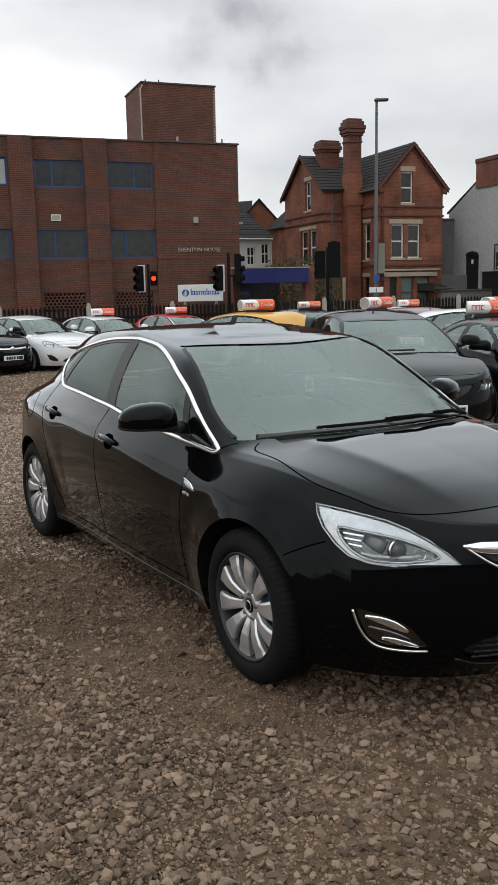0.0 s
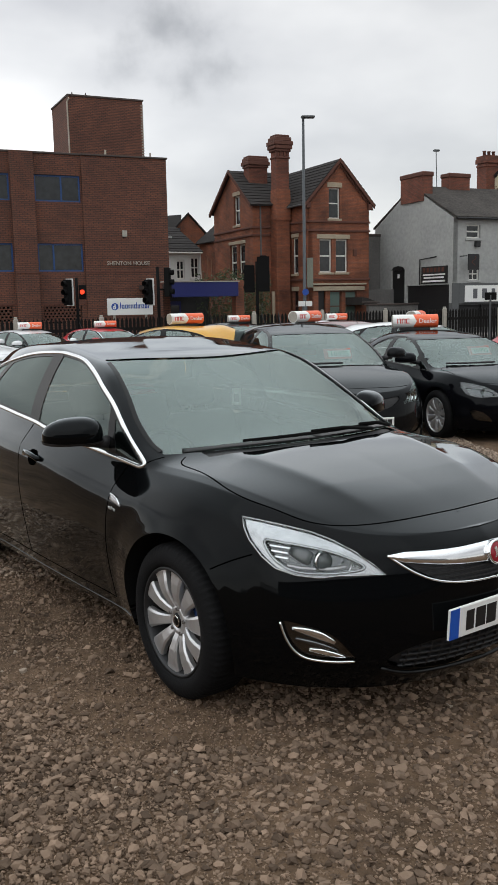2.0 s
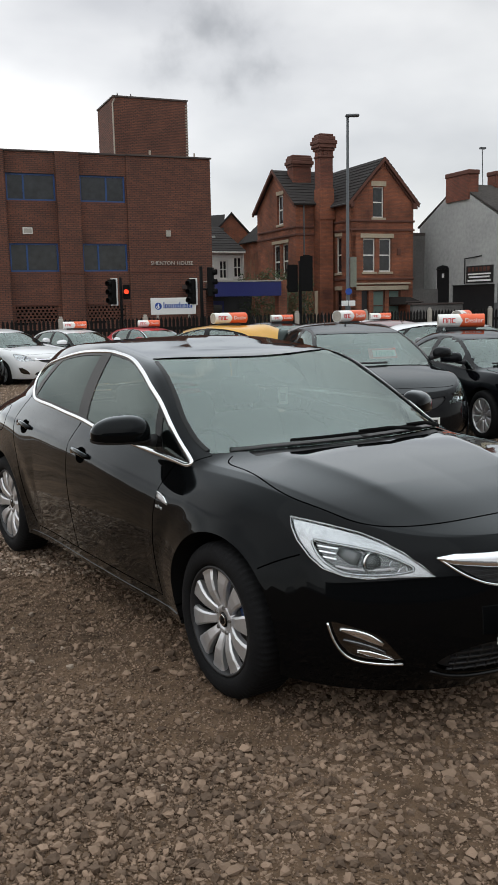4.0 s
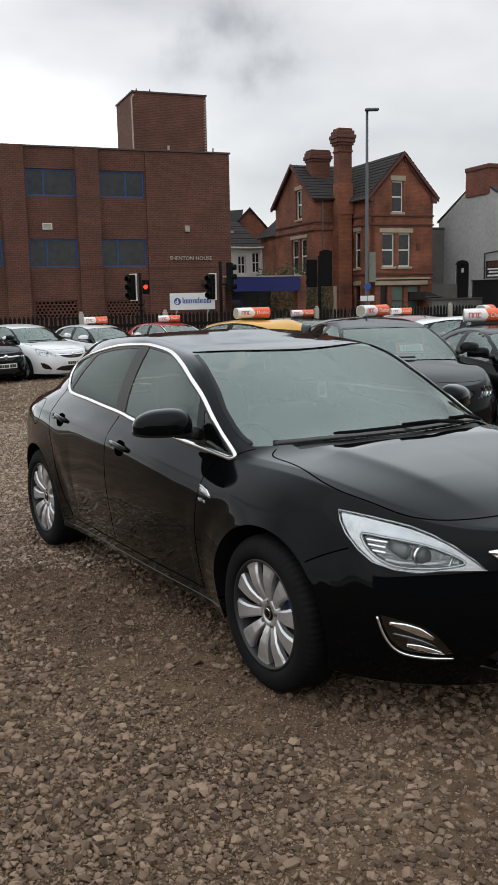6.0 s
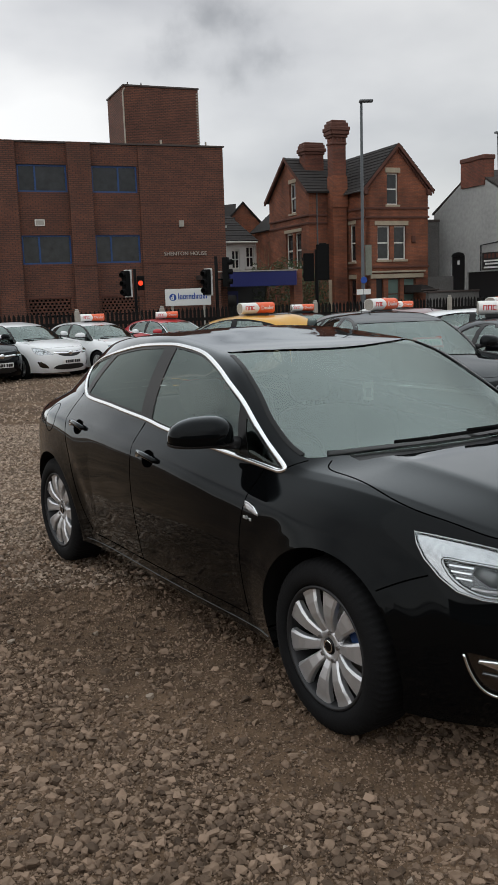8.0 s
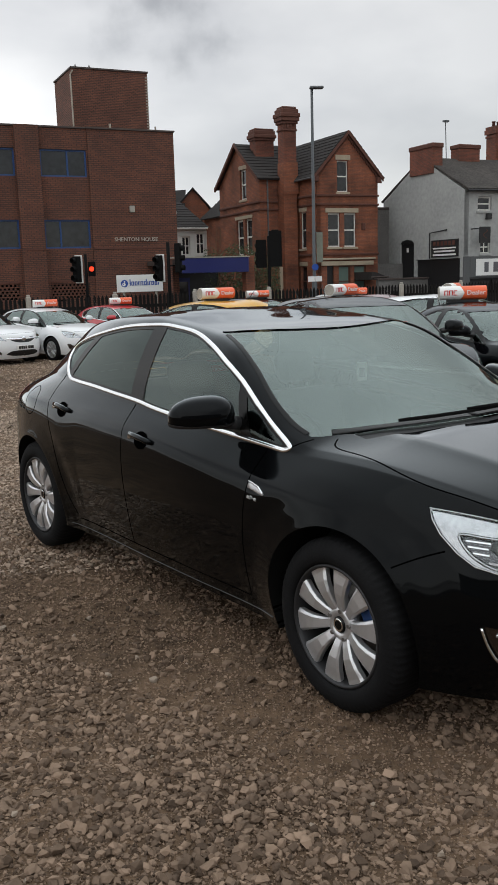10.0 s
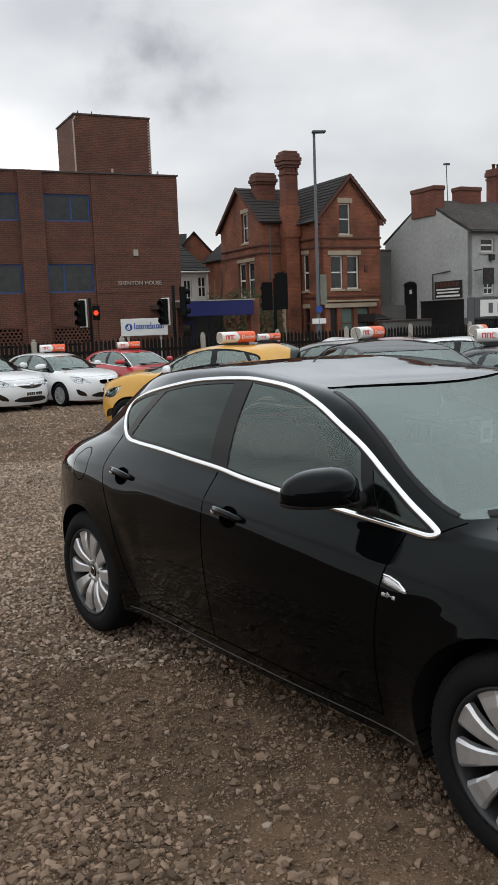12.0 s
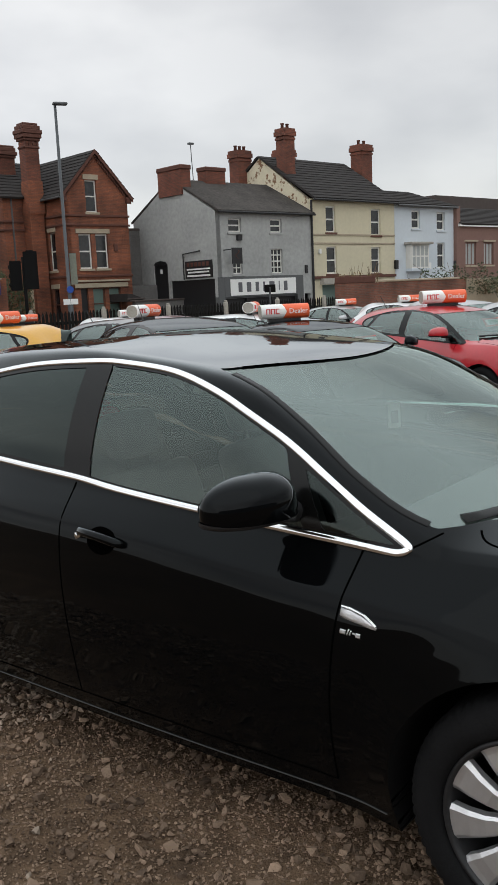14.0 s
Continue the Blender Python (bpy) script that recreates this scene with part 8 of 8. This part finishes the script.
def traffic_lights():
    a = thing("traffic_light", "black traffic light with a lit red walking signal", "traffic light", pose(-4.14, 38.0, -0.4), "traffic lights")
    part("pole", tube([(0, 0, 0), (0, 0, 3.15)], .06, 10), M_TRAFFIC, a, smooth=True)
    signal_head(a, -.38, 2.02, 3.08, turn=-38)
    signal_head(a, .24, 2.25, 2.85, lit=0, border=False)
    b = thing("traffic_light", "black traffic light with white-edged backing board", "traffic light", pose(-0.72, 38.0, -0.4), "traffic lights")
    part("pole", tube([(0, 0, 0), (0, 0, 3.55)], .07, 10), M_TRAFFIC, b, smooth=True)
    signal_head(b, -.42, 1.98, 3.03, turn=-38)
    signal_head(b, .40, 2.3, 3.5, turn=75, border=False)
    part("bracket", tube([(0, 0, 2.6), (.4, 0, 2.6)], .03), M_TRAFFIC, b)
    c = thing("traffic_light", "black traffic light seen from behind", "traffic light", pose(3.4, 38.0, -0.4), "traffic lights")
    part("pole", tube([(0.1, 0, 0), (0.1, 0, 3.7)], .07, 10), M_TRAFFIC, c, smooth=True)
    h = signal_head(c, .38, 2.45, 3.95, turn=170, border=False)
    part("backing_board", box(-.27, .27, .13, .15, -.02, 1.45, .02), M_TRAFFIC, h)
    h = signal_head(c, -.28, 2.45, 3.5, turn=200, border=False)
    part("backing_board", box(-.24, .24, .13, .15, -.05, 1.1, .02), M_TRAFFIC, h)


def sign_board():
    t = thing("sign_board", "white sign board with a blue disc and dark blue wording", "sign", pose(-3.0, 39.3, 0, 0, 0, 8), "")
    part("board", box(0, 2.0, -.03, .03, 1.14, 1.87, .01), M_SIGN, t)
    for x in (.3, 1.7):
        part("post", box(x - .05, x + .05, .035, .12, -.4, 1.8), M_CONCRETE, t)
    part("disc", lathe([(0, -.04), (.155, -.04), (.155, -.032)], "y", 24), M_SIGNBLUE, t).location = (.33, 0, 1.51)
    part("disc_mark", box(.315, .365, -.046, -.041, 1.42, 1.62), M_SIGN, t)
    part("disc_ring", lathe([(.04, -.045), (.075, -.045), (.075, -.041), (.04, -.041)], "y", 18, closed=True), M_SIGN, t).location = (.31, 0, 1.47)
    x = .56
    for w, h, kind in ((.04, .27, 0), (.12, .17, 1), (.12, .17, 1), (.07, .17, 0), (.12, .17, 2), (.13, .27, 1), (.04, .17, 0), (.07, .17, 0), (.12, .17, 1), (.11, .17, 1), (.07, .24, 0)):
        bm = bmesh.new()
        if kind == 0:
            box(x, x + min(w, .045), -.042, -.032, 1.42, 1.42 + h, bm=bm)
            if w > .05:
                box(x, x + w, -.041, -.032, 1.42 + .13, 1.42 + .17, bm=bm)
        else:
            box(x, x + w, -.041, -.032, 1.42, 1.455, bm=bm) if kind == 1 else None
            box(x, x + .04, -.042, -.032, 1.42, 1.59, bm=bm)
            box(x + w - .04, x + w, -.042, -.032, 1.42, 1.42 + h, bm=bm)
            box(x, x + w, -.0415, -.032, 1.555, 1.59, bm=bm)
        part("sign_stroke", bm, M_SIGNBLUE, t)
        x += w + .028


def small_sign():
    t = thing("street_sign", "dark small street sign on a pole", "sign", pose(12.5, 34.5, -0.5))
    part("pole", tube([(0, 0, 0), (0, 0, 2.2)], .04), M_GALV, t)
    part("plate", box(-.24, .24, -.03, .0, 2.0, 2.3, .02), M_TRAFFIC, t)


def foliage(name, label, x0, x1, y, depth, z0, z1, count, leaf, seed, twigs=14, m_leaf=None):
    """A loose shrub of stems and many small leaves."""
    rnd = random.Random(seed)
    t = thing(name, label, "shrub")
    for k in range(twigs):
        bm = bmesh.new()
        x = rnd.uniform(x0, x1)
        pts = [(x, y, z0)]
        for i in range(4):
            pts.append((pts[-1][0] + rnd.uniform(-.15, .15) * (x1 - x0) * .4, y + rnd.uniform(-depth, depth) * .4, z0 + (z1 - z0) * (i + 1) / 4.4 * rnd.uniform(.8, 1.1)))
        tube(pts, [.03, .024, .018, .012, .006], 5, bm)
        part("stem", bm, M_TWIG, t)
    V, F = [], []
    for k in range(count):
        x, yy = rnd.uniform(x0, x1), y + rnd.uniform(-depth, depth)
        top = z1 * (0.75 + 0.25 * noise.noise((x * 1.3, yy, seed))) + 0.25 * z0
        z = rnd.uniform(z0, min(z1, max(z0 + .1, top)))
        a, b = rnd.uniform(0, 6.28), rnd.uniform(-1, 1)
        d = Vector((math.cos(a), math.sin(a), b)).normalized() * leaf * rnd.uniform(.6, 1.3)
        n = d.orthogonal().normalized() * leaf * .4
        n.rotate(Matrix.Rotation(rnd.uniform(0, 6.28), 3, d.normalized()))
        c = Vector((x, yy, z))
        i = len(V)
        V += [c - d * .5, c + n * .5, c + d * .5, c - n * .5]
        F.append((i, i + 1, i + 2, i + 3))
    me = bpy.data.meshes.new("leaves")
    me.from_pydata([tuple(v) for v in V], [], F)
    tagged(link_mesh("leaves", me, m_leaf or M_LEAF, t), kind="stuff")
    return t


lamp_post()
traffic_lights()
sign_board()
small_sign()
foliage("shrub", "dark evergreen shrub growing over the blue canopy", 1.0, 3.6, 45.6, .5, -.4, 4.3, 3600, .16, 3)
foliage("shrub", "leafy ivy clump behind the signals", 3.4, 5.0, 47.0, .5, -.4, 4.0, 2400, .16, 5)
foliage("shrub", "bare ochre shrub above the brick wall", 18.2, 20.2, 39.5, .5, .8, 2.75, 700, .12, 7, 22, M_OCHRE)
foliage("shrub", "dark climbing shrub over the boundary wall", 23.5, 32.0, 40.8, .4, .9, 2.6, 2600, .16, 9)


# ---- the side of the yard behind the camera ----
def yard_behind():
    shed = thing("warehouse", "grey corrugated metal warehouse closing the yard", "building", pose(0, -24, 0))
    pts = []
    x = -30.0
    bm = bmesh.new()
    prof = []
    k = 0
    while x < 30:
        prof += [(x, 0.0), (x + .12, 0.0), (x + .16, .05), (x + .28, .05), (x + .32, 0.0)]
        x += .32
    lo = [bm.verts.new((a, b, 0)) for a, b in prof]
    hi = [bm.verts.new((a, b, 5.2)) for a, b in prof]
    for i in range(len(prof) - 1):
        bm.faces.new((lo[i], lo[i + 1], hi[i + 1], hi[i]))
    part("corrugated_wall", bm, M_CORRUGATED, shed)
    part("roof", box(-30, 30, -8, .3, 5.2, 5.5), M_COPING, shed)
    f = thing("yard_fence", "galvanised palisade fence behind the yard", "fence", pose(0, -11.0, 0))
    me = bpy.data.meshes.new("paling")
    b = prism([(-.06, 0), (.06, 0), (.06, 1.7), (0, 1.8), (-.06, 1.7)], -.01, .01)
    b.to_mesh(me)
    b.free()
    me.materials.append(M_PALISADE)
    for i in range(180):
        link_mesh("paling", me, None, f).location = (-27 + .3 * i, 0, 0)
    for z in (.4, 1.4):
        part("rail", box(-27.2, 27, .012, .05, z - .03, z + .03), M_FENCE, f)


yard_behind()


# ---- loose stones ----
def stones(name, label, count, place, r_lo, r_hi, seed, material, coarse=False, skew=1.7):
    """Many small angular stones as one mesh."""
    rng = np.random.default_rng(seed)
    if coarse:
        base = np.array([(1, 0, 0), (-1, 0, 0), (0, 1, 0), (0, -1, 0), (0, 0, 1), (0, 0, -.6)], float)
        tri = np.array([(0, 2, 4), (2, 1, 4), (1, 3, 4), (3, 0, 4), (2, 0, 5), (1, 2, 5), (3, 1, 5), (0, 3, 5)])
    else:
        g = 0.5 + math.sqrt(5) / 2
        base = np.array([(-1, g, 0), (1, g, 0), (-1, -g, 0), (1, -g, 0), (0, -1, g), (0, 1, g), (0, -1, -g), (0, 1, -g), (g, 0, -1), (g, 0, 1), (-g, 0, -1), (-g, 0, 1)], float) / math.hypot(1, g)
        tri = np.array([(0, 11, 5), (0, 5, 1), (0, 1, 7), (0, 7, 10), (0, 10, 11), (1, 5, 9), (5, 11, 4), (11, 10, 2), (10, 7, 6), (7, 1, 8),
                        (3, 9, 4), (3, 4, 2), (3, 2, 6), (3, 6, 8), (3, 8, 9), (4, 9, 5), (2, 4, 11), (6, 2, 10), (8, 6, 7), (9, 8, 1)])
    xy = place(rng, count)
    n = len(xy)
    r = r_lo * (r_hi / r_lo) ** (rng.random(n) ** skew)
    V = base[None] * (1 + 0.22 * rng.standard_normal((n, len(base), 1)).clip(-1.5, 1.3)) + 0.22 * rng.standard_normal((n, len(base), 3)).clip(-1.6, 1.6)
    V = np.sign(V) * np.abs(V) ** 0.8
    V *= np.stack([rng.uniform(.8, 1.35, n), rng.uniform(.65, 1.1, n), rng.uniform(.5, .95, n)], 1)[:, None] * r[:, None, None]
    a, b = rng.uniform(0, 6.283, n), rng.normal(0, .5, n)
    ca, sa, cb, sb = np.cos(a), np.sin(a), np.cos(b), np.sin(b)
    x, y, z = V[..., 0], V[..., 1] * cb[:, None] - V[..., 2] * sb[:, None], V[..., 1] * sb[:, None] + V[..., 2] * cb[:, None]
    V = np.stack([x * ca[:, None] - y * sa[:, None], x * sa[:, None] + y * ca[:, None], z], -1)
    zz = np.where(xy[:, 1] > 5, -0.02 * (np.minimum(xy[:, 1], 30) - 5), 0.0)
    V += np.stack([xy[:, 0], xy[:, 1], zz + r * rng.uniform(.1, .75, n)], 1)[:, None]
    T = (tri[None] + (np.arange(n) * len(base))[:, None, None]).reshape(-1, 3)
    ob = link_mesh(name, mesh_from(V.reshape(-1, 3), T), material)
    return tagged(ob, label, "gravel", kind="stuff")


def patchy(x0, x1, y0, y1, bare=0.14):
    """Random places in a rectangle, thinner on bare worn patches."""
    def f(rng, count):
        p = np.stack([rng.uniform(x0, x1, count), rng.uniform(y0, y1, count)], 1)
        w = np.sin(p[:, 0] * 1.9 + 1.1 * np.sin(p[:, 1] * 1.3)) * np.sin(p[:, 1] * 1.6 + 0.8 * np.sin(p[:, 0] * 2.1) + 0.7)
        w += 0.5 * np.sin(p[:, 0] * 4.7 + 2.0) * np.sin(p[:, 1] * 5.3)
        along = np.abs((p[:, 0] + 0.75) * 0.854 + (p[:, 1] - 4.2) * 0.52)          # a worn strip beside the car
        w -= 2.2 * np.exp(-(along / 0.38) ** 2) * (p[:, 1] > 3.0) * (p[:, 1] < 6.0)
        keep = rng.random(count) < np.clip(1.0 + w * 0.55, bare, 1)
        keep &= (p[:, 0] > -0.31 * p[:, 1] - 0.45) & (p[:, 0] < 0.42 * p[:, 1] + 0.45)      # the open part of the yard
        return p[keep]
    return f


stones("gravel", "loose grey-brown crushed stone gravel", 112000, patchy(-2.5, 2.6, 1.7, 6.2), .0042, .0195, 11, M_STONE, skew=2.5)
stones("gravel", "fine brown grit between larger stones", 175000, patchy(-2.5, 2.5, 1.7, 6.0, .9), .0026, .0075, 15, M_STONE, coarse=True)
stones("gravel", "loose gravel further across the yard", 165000, patchy(-4.6, 3.5, 5.2, 13.0, .6), .006, .019, 12, M_FARSTONE, coarse=True)
stones("gravel", "loose gravel beyond the parked car", 36000, patchy(-9.0, 9.0, 11.0, 24.0, .5), .010, .03, 13, M_FARSTONE, coarse=True)
stones("gravel", "scattered pale stones among the gravel", 420, patchy(-3.2, 2.6, 1.8, 9.0, .8), .006, .020, 14, M_PALESTONE)
